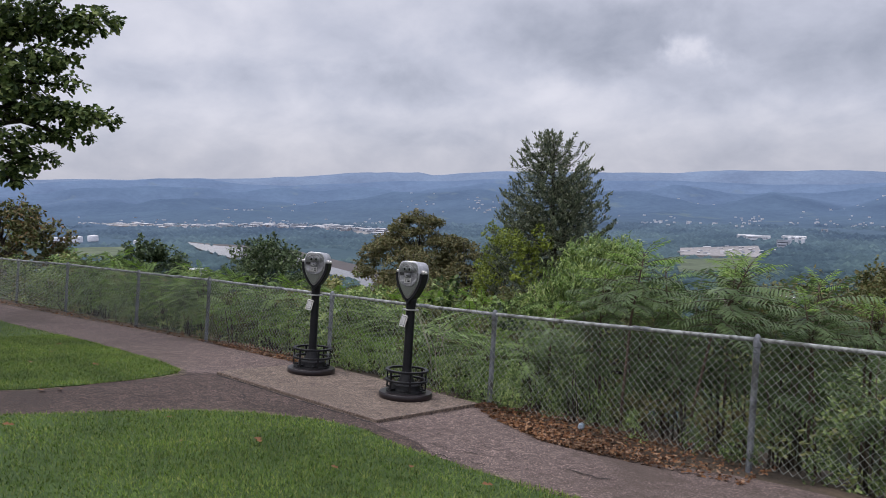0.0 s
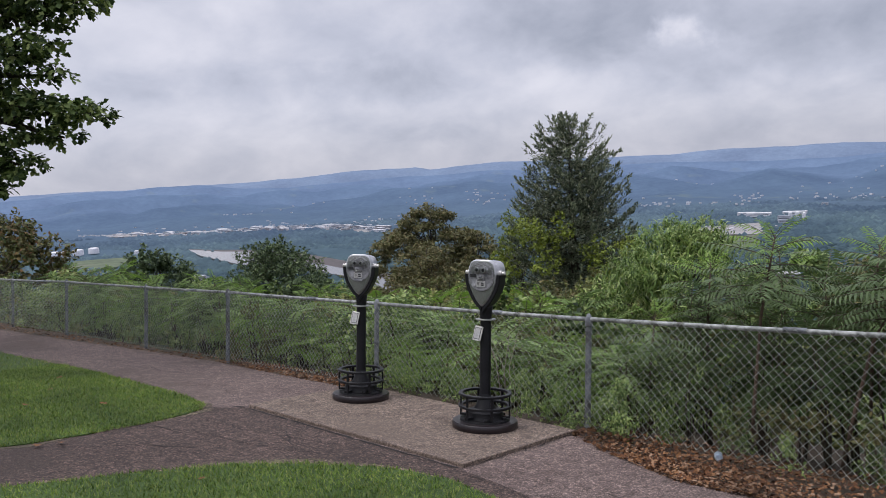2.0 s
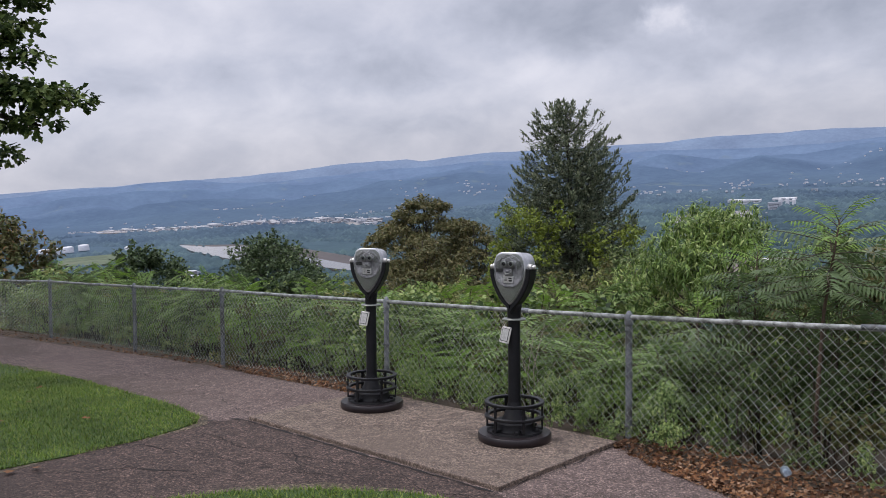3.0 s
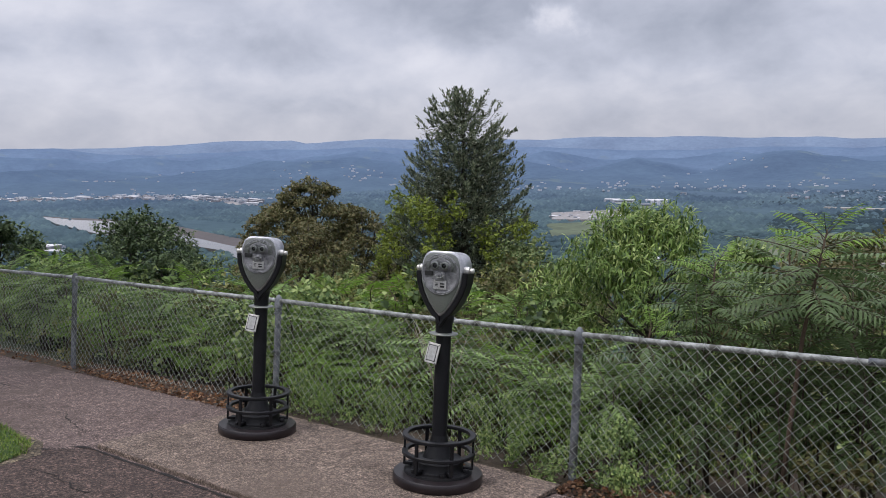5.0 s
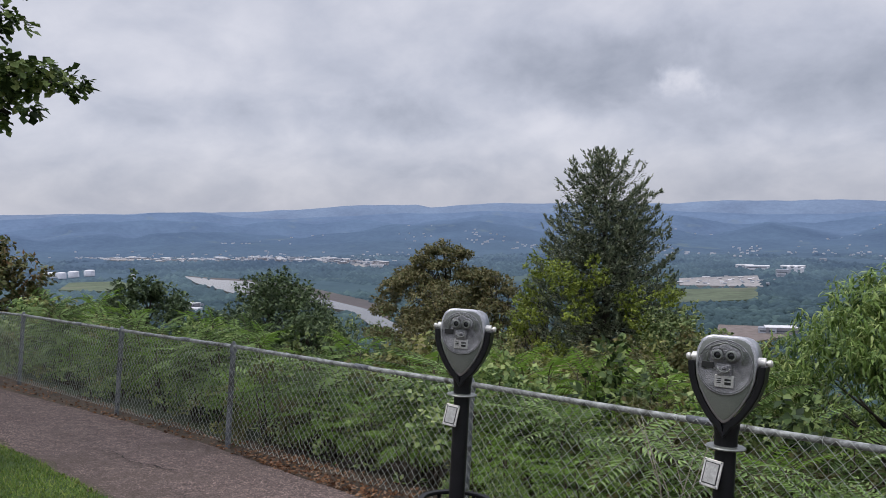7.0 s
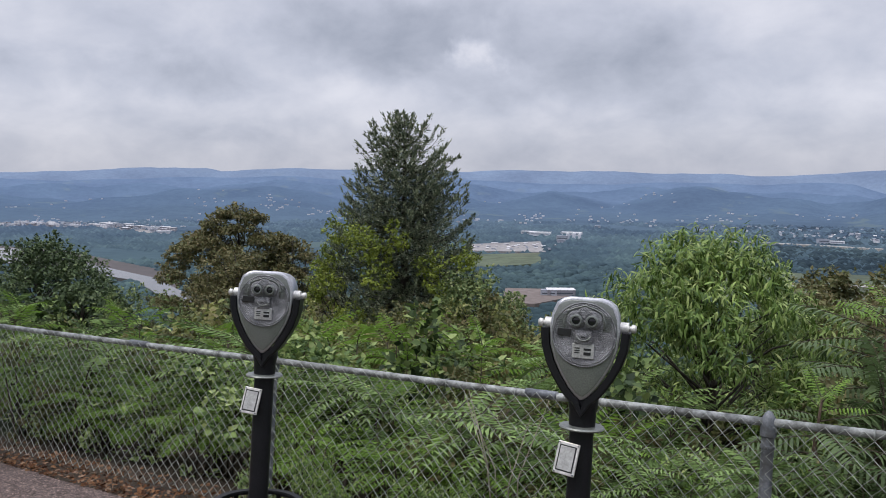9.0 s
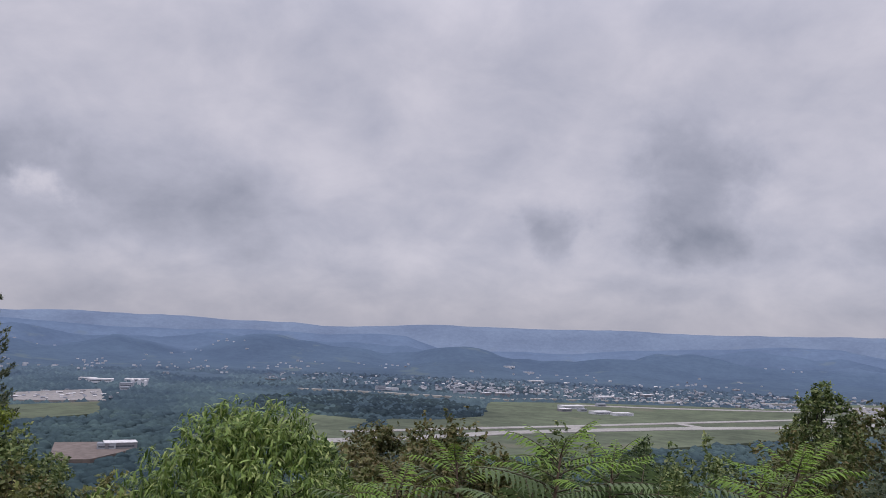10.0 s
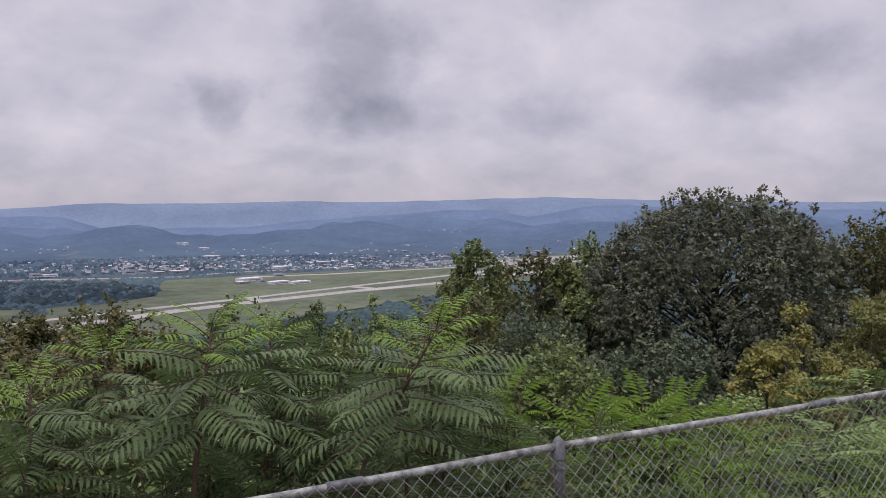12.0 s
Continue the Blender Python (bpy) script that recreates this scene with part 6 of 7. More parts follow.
# fallen leaves along the fence foot, and a few on lawn and slab
r_ = rng(501)
n_ = 8000
fx = np.concatenate([np.clip(r_.normal(-4.6, 0.8, 5300), -6.0, -2.8), r_.uniform(-12, -9.2, 1500), r_.uniform(-22, -12, n_ - 6800)])
edge_y = np.interp(fx, [-22, -14.8, -12.4, -9.3, -6.1, -5.6, -4.7, -4.1, -3.4, -2.0, 2], [6.6, 6.85, 6.92, 6.8, 6.88, 6.6, 6.28, 6.3, 6.42, 6.66, 6.8])
# leaves thin out towards the fence: bare dark soil there stands in for shadow
fy = edge_y + (1.06 * r_.uniform(0, 1, n_) ** 1.7 - 0.06) * (7.3 - edge_y)
base_ = np.stack([fx, fy, gza(fx, fy) + r_.uniform(-0.01, 0.03, n_)], 1)
al_ = np.concatenate([r_.normal(size=(n_, 2)), r_.uniform(-0.1, 0.5, (n_, 1))], 1)
tagged(leaves("leaf_litter", base_, al_, r_.normal(size=(n_, 3)) * 0.5 + [0, 0, 1], r_.uniform(0.018, 0.05, n_), "lobed", L_LITTER), "dry brown fallen leaves along the fence foot", "leaf litter", "", "stuff")


def fallen_leaf(x, y, lift, size, turn):
    r = rng(int(abs(x * 100) + abs(y * 1000)))
    ob = leaves("fallen_leaf", np.zeros((1, 3)), np.array([[math.cos(turn), math.sin(turn), 0.25]]), np.array([[0.2, 0.1, 1.0]]), size, "lobed", L_LITTER)
    ob.matrix_world = Matrix.Translation((x, y, gz(x, y) + lift))
    ob["kind"] = "thing"
    tagged(ob, "dry brown fallen leaf on the ground", "leaf", "scattered fallen leaves")


for x_, y_, l_, s_ in ((-10.85, 3.73, 0.06, 0.13), (-5.87, 3.83, 0.06, 0.11), (-10.2, 4.3, 0.06, 0.09), (-7.49, 2.4, 0.06, 0.1), (-3.9, 4.6, 0.06, 0.09), (-4.62, 4.44, 0.06, 0.08), (-9.05, 3.2, 0.02, 0.12), (-9.0, 3.35, 0.02, 0.1),
                       (-11.6, 4.2, 0.06, 0.08), (-6.6, 6.55, 0.12, 0.08), (-6.3, 3.3, 0.06, 0.07), (-12.4, 4.6, 0.06, 0.08), (-7.1, 3.6, 0.06, 0.06), (-4.9, 3.9, 0.06, 0.07)):
    fallen_leaf(x_, y_, l_, s_, x_ * 7)
bm_ = bmesh.new()
bm_lathe(bm_, [(0, 0), (0.028, 0.0), (0.033, 0.008), (0.033, 0.1), (0.026, 0.118), (0, 0.118)], 20)
can = part("drink_can", bm_, surface("crumpled_can_paint", (0.2, 0.27, 0.34), (0.4, 0.46, 0.52), 20, 80, 0.35, 0.5, 0.4, 0.003), None, "", True)
can.matrix_world = Matrix.Translation((-4.72, 7.0, gz(-4.72, 7.0) + 0.035)) @ Matrix.Rotation(1.4, 4, "X") @ Matrix.Rotation(0.5, 4, "Y")
tagged(can, "pale blue crumpled drink can among dry leaves", "can")

# ---------------------------------------------------------------- the valley
RIVER = [(-1536, 836), (-1390, 827), (-1312, 845), (-1187, 826), (-1014, 761), (-895, 725), (-798, 696), (-700, 640), (-560, 575), (-400, 540), (-405, 500), (-614, 555), (-720, 620), (-806, 668), (-884, 682), (-937, 680), (-1045, 700), (-1139, 706), (-1232, 730), (-1365, 768)]
BANK_REFLECTION = [(-1545, 842), (-1452, 846), (-1369, 866), (-1188, 862), (-1018, 808), (-876, 765), (-750, 690), (-700, 640), (-798, 696), (-895, 725), (-1014, 761), (-1187, 826), (-1312, 845), (-1390, 827)]
NEAR_WOOD = [(-139, 1149), (-86, 1160), (-86, 1236), (-16, 1240), (63, 1310), (75, 1434), (19, 1559), (-105, 1642), (-196, 1637), (-330, 1500), (-300, 1250)]
FIELDS = {"tank_field": [(-1575, 624), (-1524, 700), (-1389, 663), (-1349, 590), (-1439, 551)], "river_field": [(-617, 1166), (-529, 1272), (-463, 1115), (-523, 1005)],
          "airfield": [(-290, 930), (-260, 1040), (-128, 1056), (-79, 1115), (-82, 1206), (-19, 1211), (62, 1293), (87, 1573), (238, 1630), (482, 1673), (697, 1700), (900, 1900), (1420, 2100), (1500, 2000), (1193, 1740), (786, 1330), (614, 1239), (291, 1020), (170, 923), (52, 870), (-101, 860)]}
PAVED = {"runway": [(-141, 937), (-27, 1004), (77, 1087), (194, 1153), (346, 1230), (520, 1303), (777, 1438), (1070, 1597), (1300, 1730)], "taxiway": [(-125, 1028), (17, 1109), (189, 1204), (369, 1312), (571, 1430), (800, 1560), (1200, 1800)], "apron_strip": [(256, 1579), (403, 1581), (652, 1631), (1000, 1720)], "road": [(-300, 1700), (-144, 1695), (-35, 1668), (128, 1640), (200, 1700), (500, 1770), (900, 1900)]}
M_WATER, nn, ll, bb = material("brown_river_water")
bb.inputs["Base Color"].default_value, bb.inputs["Roughness"].default_value = (0.10, 0.095, 0.09, 1), 0.05
wv = noise_node(nn, ll, 0.02, 3)
wv.inputs["Distortion"].default_value = 1.0
add_bump(nn, ll, bb, wv.outputs["Fac"], 0.04, 1.0)
M_FIELD = hill_material("valley_field", (0.106, 0.124, 0.090), (0.158, 0.150, 0.118), 0.24)
M_PAVE = surface("pale_runway_concrete", (0.25, 0.24, 0.225), (0.33, 0.32, 0.3), 0.01, 0.2, 0.9, 0, 0, 0)
M_PIT = surface("brown_gravel", (0.115, 0.092, 0.082), (0.165, 0.135, 0.122), 0.01, 0.12, 0.95, 0, 0, 0)
M_LOT = surface("pale_gravel_lot", (0.19, 0.18, 0.178), (0.27, 0.255, 0.25), 0.01, 0.12, 0.95, 0, 0, 0)


def flat(name, outline, mat, z, label, category):
    """A level sheet of land with its bank all round."""
    n = len(outline)
    ob = link_mesh(name, [(x, y, z) for x, y in outline] + [(x, y, z - 6) for x, y in outline], [tuple(range(n))] + [(i, n + i, n + (i + 1) % n, (i + 1) % n) for i in range(n)], mat)
    return tagged(ob, label, category, "", "structure")


# the bank's reflection in the far water, painted as a flat brown sheet
flat("water", BANK_REFLECTION, surface("painted_bank_reflection", (0.045, 0.037, 0.036), (0.062, 0.05, 0.048), 0.01, 0.1, 0.7, 0, 0, 0), VALLEY + 3.9, "far half of the river with the bank's brown reflection painted on", "river")
flat("water", RIVER, M_WATER, VALLEY + 4.0, "broad brown river reflecting the pale sky", "river")
for k_, o_ in FIELDS.items():
    flat("field", o_, M_FIELD, VALLEY + 3.6, "flat green field in the valley", "field")
flat("field", [(-282, 1097), (-210, 1232), (-100, 1180), (-135, 1000), (-238, 960)], M_FIELD, VALLEY + 3.4, "flat green field in the valley", "field")
flat("gravel_lot", [(-707, 1357), (-620, 1491), (-525, 1286), (-645, 1239)], M_LOT, VALLEY + 3.8, "pale industrial yard in the valley", "yard")
flat("gravel_lot", [(700, 1640), (800, 1750), (943, 1854), (1290, 1990), (1330, 1900), (1000, 1740)], M_LOT, VALLEY + 3.9, "pale airport apron", "apron")
flat("gravel_lot", [(-395, 845), (-330, 872), (-306, 822), (-320, 755), (-352, 742)], M_PIT, VALLEY + 3.8, "bare brown gravel pit in the valley", "yard")
flat("pond", [(-486, 2281), (-384, 1969), (-405, 1937), (-450, 2000)], M_WATER, VALLEY + 4.0, "small gleam of water in the woods", "river")


def strip(name, line, wide, mat, z, label):
    vs = []
    for i, (x, y) in enumerate(line):
        a, b = line[max(0, i - 1)], line[min(len(line) - 1, i + 1)]
        d = math.dist(a, b)
        nx, ny = -(b[1] - a[1]) / d, (b[0] - a[0]) / d
        l_, r_k = (x + nx * wide / 2, y + ny * wide / 2), (x - nx * wide / 2, y - ny * wide / 2)
        vs += [(*l_, z - 6), (*l_, z), (*r_k, z), (*r_k, z - 6)]
    ob = link_mesh(name, vs, [(4 * i + k, 4 * i + k + 1, 4 * i + k + 5, 4 * i + k + 4) for i in range(len(line) - 1) for k in range(3)], mat)
    return tagged(ob, label, name.replace("_", " "), "", "structure")


strip("runway", PAVED["runway"], 30, M_PAVE, VALLEY + 4.4, "long pale concrete runway")
strip("taxiway", PAVED["taxiway"], 18, M_PAVE, VALLEY + 4.4, "pale concrete taxiway beside the runway")
strip("road", PAVED["road"], 16, M_PAVE, VALLEY + 4.6, "pale highway along the airfield")
strip("taxiway", PAVED["apron_strip"], 22, M_PAVE, VALLEY + 4.5, "pale concrete strip beside the hangars")
for a_, b_ in (((194, 1153), (185, 1204)), ((400, 1250), (369, 1312)), ((700, 1400), (660, 1480))):
    strip("taxiway", [a_, b_], 20, M_PAVE, VALLEY + 4.2, "pale concrete link between runway and taxiway")

# woods: many uneven crowns
TOWN = [(-2350, 987), (-2050, 1075), (-1930, 1235), (-1720, 1335), (-1400, 1262)]
KEEP_CLEAR = [RIVER, BANK_REFLECTION, [(x - 0.05 * y, y + 0.03 * y + 40) for x, y in TOWN] + [(x, y - 25) for x, y in reversed(TOWN)]] + list(FIELDS.values()) + [[(-707, 1357), (-620, 1491), (-525, 1286), (-645, 1239)], [(-282, 1097), (-210, 1232), (-100, 1180), (-135, 1000), (-238, 960)],
                                                 [(668, 1530), (800, 1720), (943, 1854), (1290, 1990), (1330, 1900), (1000, 1720)], [(-405, 850), (-330, 880), (-298, 822), (-318, 745), (-358, 735)]]


def far_woods(name, r0, r1, n, size, mat, label, seed, hold=0.0, within=None, fine=False, clear=True):
    r = rng(seed)
    az = np.radians(r.uniform(-78, 60, n))
    rad = np.sqrt(r.uniform(r0 ** 2, r1 ** 2, n))
    x, y = OX + rad * np.sin(az), OY + rad * np.cos(az)
    wx = np.array([noise.noise(Vector((a * 0.02, b * 0.02, 8.8))) for a, b in zip(x, y)])
    x, y = x + 26 * wx, y + 26 * wx[::-1]
    keep = np.ones(n, bool) if within is None else inside(x, y, within)
    for poly in KEEP_CLEAR if clear else ():
        keep &= ~inside(x, y, poly)
    dens = np.array([noise.noise(Vector((a * 0.0045, b * 0.0045, 1.7))) for a, b in zip(x, y)])
    keep &= dens > hold
    x, y = x[keep], y[keep]
    n = len(x)
    z = np.array([land(a, b) for a, b in zip(x, y)])
    ring = 5
    T = np.array([(math.cos(2 * math.pi * k / ring) * q, math.sin(2 * math.pi * k / ring) * q, h) for q, h in (((1.1, 0.0), (0.8, 0.52)) if fine else ((1.15, 0.0),)) for k in range(ring)] + [(0, 0, 0.8)])
    f = []
    if fine:
        for k in range(ring):
            k2 = (k + 1) % ring
            f += [(k, k2, ring + k2), (k, ring + k2, ring + k)]
    f += [(len(T) - 1 - ring + k, len(T) - 1 - ring + (k + 1) % ring, len(T) - 1) for k in range(ring)]
    s = size * r.uniform(0.55, 1.35, n)
    co = T[None] * s[:, None, None] * r.uniform(0.7, 1.3, (n, len(T), 3))
    co += np.stack([x, y, z], 1)[:, None]
    tri = (np.array(f)[None] + (np.arange(n) * len(T))[:, None, None]).reshape(-1, 3)
    me = bpy.data.meshes.new(name)
    me.vertices.add(n * len(T))
    me.vertices.foreach_set("co", co.reshape(-1).astype(np.float32))
    me.loops.add(tri.size)
    me.loops.foreach_set("vertex_index", tri.ravel().astype(np.int32))
    me.polygons.add(len(tri))
    me.polygons.foreach_set("loop_start", (np.arange(len(tri)) * 3).astype(np.int32))
    me.update(calc_edges=True)
    me.materials.append(mat)
    me.shade_smooth()
    return tagged(new(name, me), label, "woods", "", "stuff")


def woods_material(name, share):
    """Tree crowns seen from afar: each its own tone over the painted distance haze, the woods drifting in broad
    patches.
    """
    m, nodes, links, b = material(name)
    geo = nodes.new("ShaderNodeNewGeometry")
    r = ramp_node(nodes, [(0.0, (0.8 * share, 0.8 * share, 0.82 * share)), (0.8, (share, share, share)), (1.0, (1.18 * share, 1.16 * share, 1.08 * share))])
    links.new(geo.outputs["Random Per Island"], r.inputs["Fac"])
    n1, n2 = noise_node(nodes, links, 0.25, 3, 0.7), noise_node(nodes, links, 0.0042, 4, 0.6)
    r1 = ramp_node(nodes, [(0.3, (0.8, 0.8, 0.82)), (0.7, (1.15, 1.15, 1.12))])
    r2 = ramp_node(nodes, [(0.38, (0.74, 0.76, 0.82)), (0.62, (1.2, 1.2, 1.1))])
    links.new(n1.outputs["Fac"], r1.inputs["Fac"])
    links.new(n2.outputs["Fac"], r2.inputs["Fac"])
    col = mix_rgb(nodes, links, haze_by_distance(nodes, links, HAZED_WOOD_TONES), r.outputs["Color"], 1.0, "MULTIPLY")
    col = mix_rgb(nodes, links, col, r1.outputs["Color"], 0.8, "MULTIPLY")
    links.new(mix_rgb(nodes, links, col, r2.outputs["Color"], 0.9, "MULTIPLY"), b.inputs["Base Color"])
    b.inputs["Roughness"].default_value, b.inputs["Specular IOR Level"].default_value = 1.0, 0.0
    return m


W1, W2 = woods_material("hazed_tree_crowns", 1.05), woods_material("hazed_dark_wood_crowns", 0.62)
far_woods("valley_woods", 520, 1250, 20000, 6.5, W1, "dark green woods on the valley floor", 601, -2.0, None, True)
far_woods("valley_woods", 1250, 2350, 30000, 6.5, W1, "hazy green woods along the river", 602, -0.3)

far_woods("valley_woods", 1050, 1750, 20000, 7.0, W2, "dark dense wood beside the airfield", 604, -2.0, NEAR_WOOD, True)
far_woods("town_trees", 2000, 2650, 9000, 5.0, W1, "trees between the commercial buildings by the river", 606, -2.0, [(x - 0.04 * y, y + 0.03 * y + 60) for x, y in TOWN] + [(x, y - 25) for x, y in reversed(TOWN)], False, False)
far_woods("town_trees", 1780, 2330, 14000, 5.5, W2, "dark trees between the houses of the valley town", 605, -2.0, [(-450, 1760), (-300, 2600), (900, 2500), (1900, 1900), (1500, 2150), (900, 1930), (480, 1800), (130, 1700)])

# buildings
# walls and grey roofs are shifted towards blue: distance haze painted into their colours
M_WALLS = [surface("hazed_pale_siding", (0.42, 0.43, 0.48), (0.6, 0.61, 0.66), 0.1, 2, 0.8, 0, 0, 0), surface("hazed_brick_wall", (0.17, 0.17, 0.195), (0.23, 0.225, 0.25), 0.1, 2, 0.9, 0, 0, 0), surface("hazed_tan_siding", (0.28, 0.30, 0.35), (0.35, 0.37, 0.42), 0.1, 2, 0.9, 0, 0, 0)]
M_ROOFS = [surface("hazed_grey_roof", (0.2, 0.215, 0.25), (0.28, 0.295, 0.33), 0.1, 2, 0.9, 0, 0, 0), surface("pale_roof", (0.50, 0.49, 0.51), (0.66, 0.65, 0.66), 0.1, 2, 0.8, 0, 0, 0), surface("dark_roof", (0.13, 0.13, 0.15), (0.2, 0.2, 0.22), 0.1, 2, 0.9, 0, 0, 0)]
M_PANE = surface("window_glass", (0.06, 0.07, 0.09), (0.09, 0.1, 0.12), 1, 5, 0.2, 0, 0, 0)


def house_kind(w, d, h, gable, wall, roof, label, category, group):
    t = thing("house" if gable else "warehouse", Matrix.Identity(4), label, category, group)
    bm = bmesh.new()
    bm_box(bm, 0, 0, h / 2 - 1, w, d, h + 2)
    part("wall", bm, wall, t)
    bm = bmesh.new()
    if gable:
        k = 0.7
        vs = [bm.verts.new(q) for q in ((-w / 2 - k, -d / 2 - k, h), (w / 2 + k, -d / 2 - k, h), (w / 2 + k, d / 2 + k, h), (-w / 2 - k, d / 2 + k, h), (-w / 2 - k, 0, h + gable), (w / 2 + k, 0, h + gable))]
        for q in ((0, 1, 5, 4), (2, 3, 4, 5), (0, 4, 3), (1, 2, 5), (3, 2, 1, 0)):
            bm.faces.new([vs[i] for i in q])
    else:
        bm_box(bm, 0, 0, h + 0.4, w + 0.8, d + 0.8, 0.8)
    part("roof", bm, roof, t)
    if not gable:
        bm = bmesh.new()
        bm_box(bm, 0, -d / 2 - 0.03, h * 0.5, w * 0.82, 0.1, h * 0.22)
        part("window_band", bm, M_PANE, t)
    return t


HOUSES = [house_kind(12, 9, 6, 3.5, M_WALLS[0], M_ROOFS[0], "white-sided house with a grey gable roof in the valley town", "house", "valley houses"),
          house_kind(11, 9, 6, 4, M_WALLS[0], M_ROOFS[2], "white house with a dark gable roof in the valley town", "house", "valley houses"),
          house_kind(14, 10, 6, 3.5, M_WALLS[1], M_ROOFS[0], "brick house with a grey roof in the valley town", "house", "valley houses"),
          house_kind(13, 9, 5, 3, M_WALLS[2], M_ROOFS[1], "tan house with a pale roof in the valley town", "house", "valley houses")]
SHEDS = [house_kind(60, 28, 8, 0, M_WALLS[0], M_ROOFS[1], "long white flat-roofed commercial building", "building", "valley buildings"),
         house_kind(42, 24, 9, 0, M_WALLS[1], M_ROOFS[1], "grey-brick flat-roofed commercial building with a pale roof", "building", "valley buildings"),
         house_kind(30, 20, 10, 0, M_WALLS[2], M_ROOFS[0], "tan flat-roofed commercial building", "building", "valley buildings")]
hr = random.Random(71)
first = set()


def settle(kinds, x, y, turn=None, scale=1.0):
    k = hr.choice(kinds)
    m = Matrix.Translation((x, y, max(land(x, y), VALLEY + 3))) @ Matrix.Rotation(turn if turn is not None else hr.uniform(0, 6.28), 4, "Z")
    if k.name in first:
        k = copy_thing(k, m)
    else:
        first.add(k.name)
        k.matrix_basis = m
    k.scale = (scale, scale, scale)


def lerp_line(line, t):
    t *= len(line) - 1
    i = min(int(t), len(line) - 2)
    f = t - i
    return line[i][0] + (line[i + 1][0] - line[i][0]) * f, line[i][1] + (line[i + 1][1] - line[i][1]) * f


def far_houses(spots):
    """Houses strewn over the far slopes, too small to tell apart: walls and gable roofs in one mesh."""
    vs, fs, mi = [], [], []
    for x, y in spots:
        w, d, h, g = hr.uniform(5, 11), hr.uniform(3, 5), hr.uniform(1.8, 2.9), hr.uniform(0.5, 1.1)
        a = hr.uniform(0, 6.28)
        c, sn, z, o = math.cos(a), math.sin(a), max(land(x, y), VALLEY + 3), len(vs)
        for px, py, pz in [(sx * w / 2, sy * d / 2, q) for q in (-1, h) for sx, sy in ((-1, -1), (1, -1), (1, 1), (-1, 1))] + [(-w / 2, 0, h + g), (w / 2, 0, h + g)]:
            vs.append((x + c * px - sn * py, y + sn * px + c * py, z + pz))
        fs += [tuple(o + k for k in f) for f in ((0, 1, 5, 4), (2, 3, 7, 6), (1, 2, 6, 9, 5), (3, 0, 4, 8, 7), (4, 5, 9, 8), (6, 7, 8, 9))]
        mi += [0, 0, 0, 0, 1 + (len(vs) // 10) % 2, 1 + (len(vs) // 10) % 2]
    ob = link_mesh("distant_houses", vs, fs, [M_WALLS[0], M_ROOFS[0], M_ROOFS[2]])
    ob.data.polygons.foreach_set("material_index", mi)
    tagged(ob, "tiny pale houses strewn over the wooded far slopes", "houses", "", "stuff")


for a_, b_ in zip(TOWN, TOWN[1:]):
    run_ = [(a_[0] + (b_[0] - a_[0]) * k / 6, a_[1] + (b_[1] - a_[1]) * k / 6 + 20) for k in range(7)]
    strip("gravel_lot", run_, 84, M_LOT, max(land(x, y) for x, y in run_) + 0.4, "pale car parks between the commercial buildings")
for i in range(170):
    x_, y_ = lerp_line(TOWN, (i + hr.random()) / 170)
    off = hr.uniform(-45, 95) if i % 4 else hr.uniform(80, 210)
    settle(SHEDS, x_ + off * -0.6, y_ + off * 0.8, 0.35 + hr.uniform(-0.25, 0.25), hr.uniform(0.22, 0.55) if i % 4 else hr.uniform(0.12, 0.22))
far_spots = []
for i in range(60):
    az_ = radians(hr.uniform(-68, -10) if i % 6 else hr.uniform(-8, 38))
    q_ = hr.choice([hr.uniform(2300, 2700), hr.uniform(2450, 3300)])
    for k in range(hr.randint(2, 9)):
        far_spots.append((q_ * math.sin(az_) + hr.gauss(0, 50), q_ * math.cos(az_) + hr.gauss(0, 60)))
for i in range(430):
    az_ = radians(hr.gauss(14, 12))
    q_ = 1790 / max(0.75, math.cos(az_ - 0.25)) + abs(hr.gauss(0, 300))
    if q_ < 2400:
        far_spots.append((q_ * math.sin(az_), q_ * math.cos(az_)))
far_houses(far_spots)
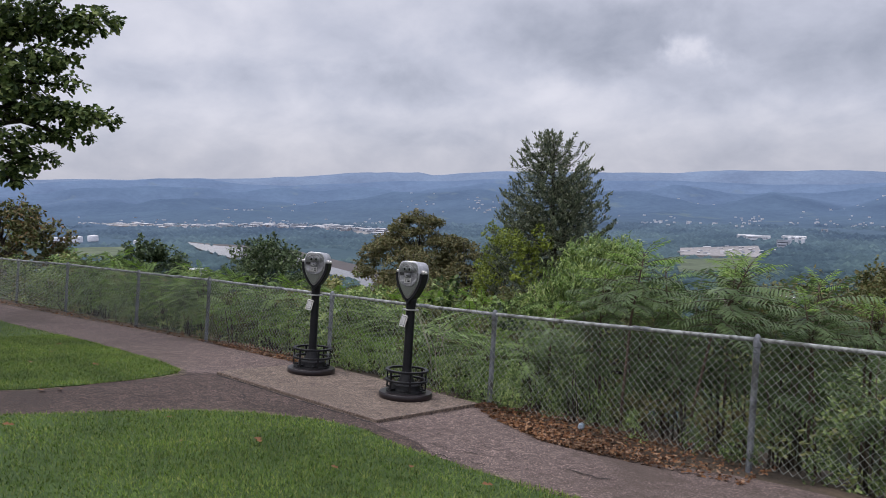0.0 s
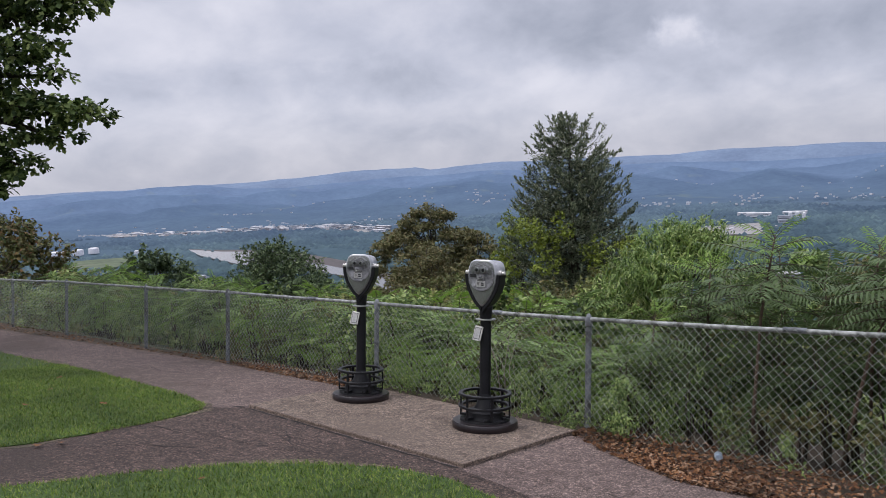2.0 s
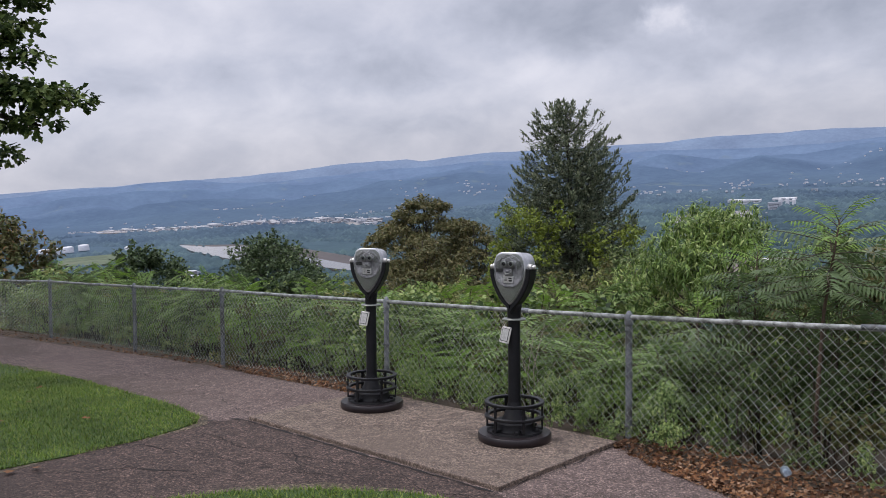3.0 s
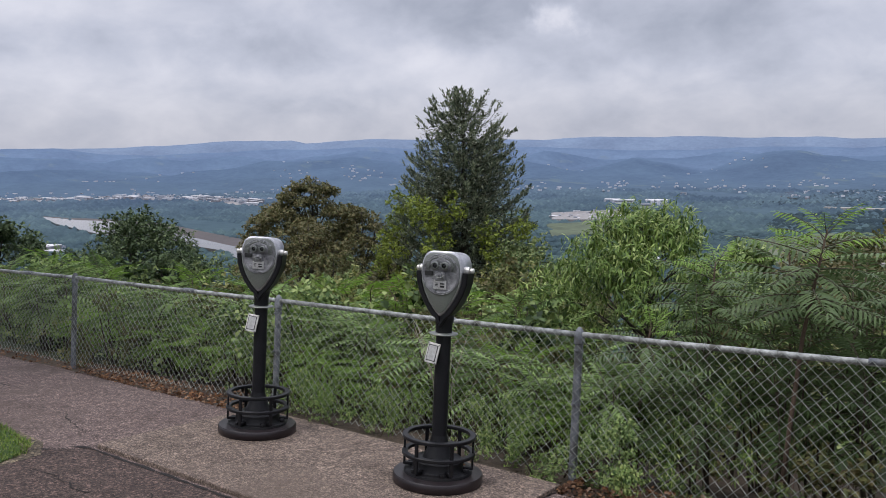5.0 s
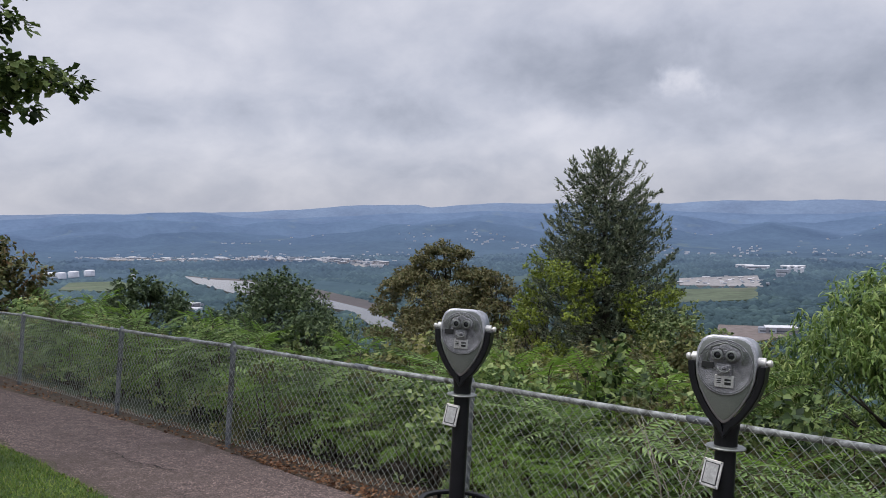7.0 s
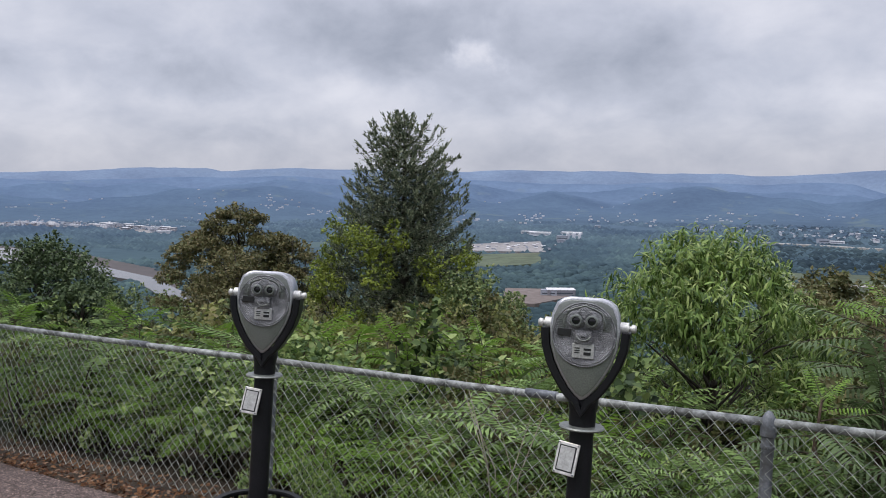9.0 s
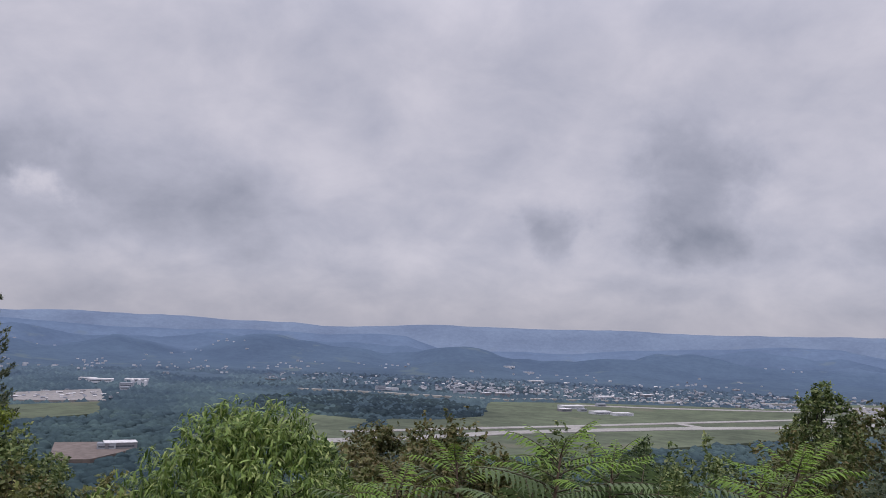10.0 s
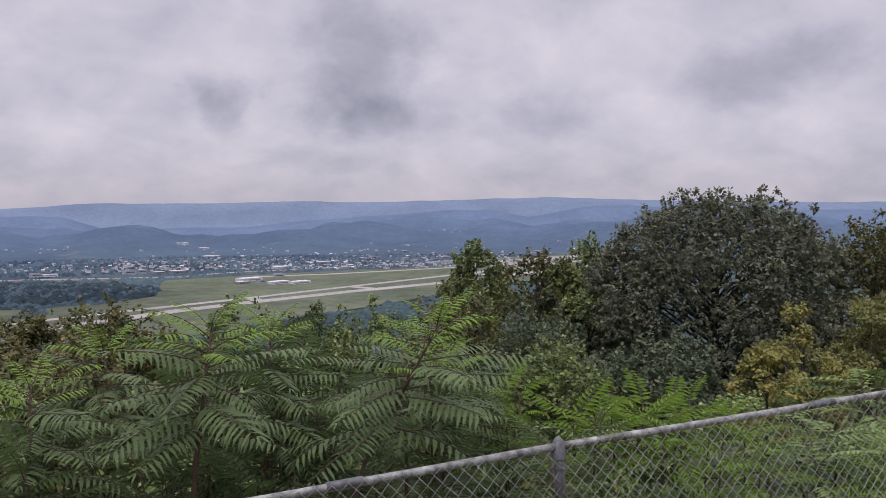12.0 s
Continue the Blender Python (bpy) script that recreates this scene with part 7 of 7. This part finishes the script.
for i in range(290):
    az_ = radians(hr.gauss(15, 11))
    q_ = 1780 / max(0.75, math.cos(az_ - 0.25)) + abs(hr.gauss(0, hr.choice([140, 420])))
    settle(HOUSES, q_ * math.sin(az_), q_ * math.cos(az_), None, hr.uniform(0.36, 0.66))
for x_, y_ in ((-135, 1781), (-111, 1788), (-86, 2041), (36, 1778), (59, 1795), (92, 1758), (126, 1746), (215, 2675), (276, 2655), (349, 1786), (379, 1775), (469, 1892), (509, 1801), (554, 1786), (213, 1445), (246, 1458), (271, 1424), (306, 1411), (233, 1503), (-1014, 555), (-1012, 572), (-987, 549), (700, 1960), (820, 1990), (980, 2060), (1150, 2080), (1300, 2120), (640, 2050), (260, 2300), (820, 2300), (-734, 1700), (-690, 1660), (-582, 1506), (-632, 1699), (-671, 1991), (-600, 1560),
              (301, 1575), (700, 1880), (-332, 821), (-322, 829)):
    settle(SHEDS, x_, y_, hr.uniform(0.2, 0.6), hr.uniform(0.4, 0.8))


for i in range(46):
    x_, y_ = lerp_line([(-690, 1345), (-560, 1335)], hr.random())
    settle(SHEDS, x_ + hr.uniform(-10, 30), y_ + hr.uniform(-70, 110), 0.5 + hr.choice([0, 1.57]), hr.uniform(0.08, 0.26))


def storage_tank(x, y, r, h):
    t = thing("storage_tank", Matrix.Translation((x, y, VALLEY + 3)), "white cylindrical storage tank in the valley", "tank", "storage tanks")
    bm = bmesh.new()
    bm_lathe(bm, [(0, -1), (r, -1), (r, h), (r * 0.98, h + 0.3)], 24)
    part("shell", bm, M_WALLS[0], t, "", True)
    bm = bmesh.new()
    bm_lathe(bm, [(r * 0.99, h + 0.1), (r * 0.6, h + 1.6), (0, h + 2.2)], 24)
    part("roof", bm, M_ROOFS[1], t, "", True)


for x_, y_, r_k, h_k in ((-1747, 653, 11, 9), (-1714, 663, 10, 10), (-1729, 694, 11, 10), (-1734, 729, 11, 10), (-1563, 742, 5, 7), (-600, 1590, 3.5, 11), (-590, 1599, 3.5, 11), (-581, 1608, 3.5, 9)):
    storage_tank(x_, y_, r_k, h_k)
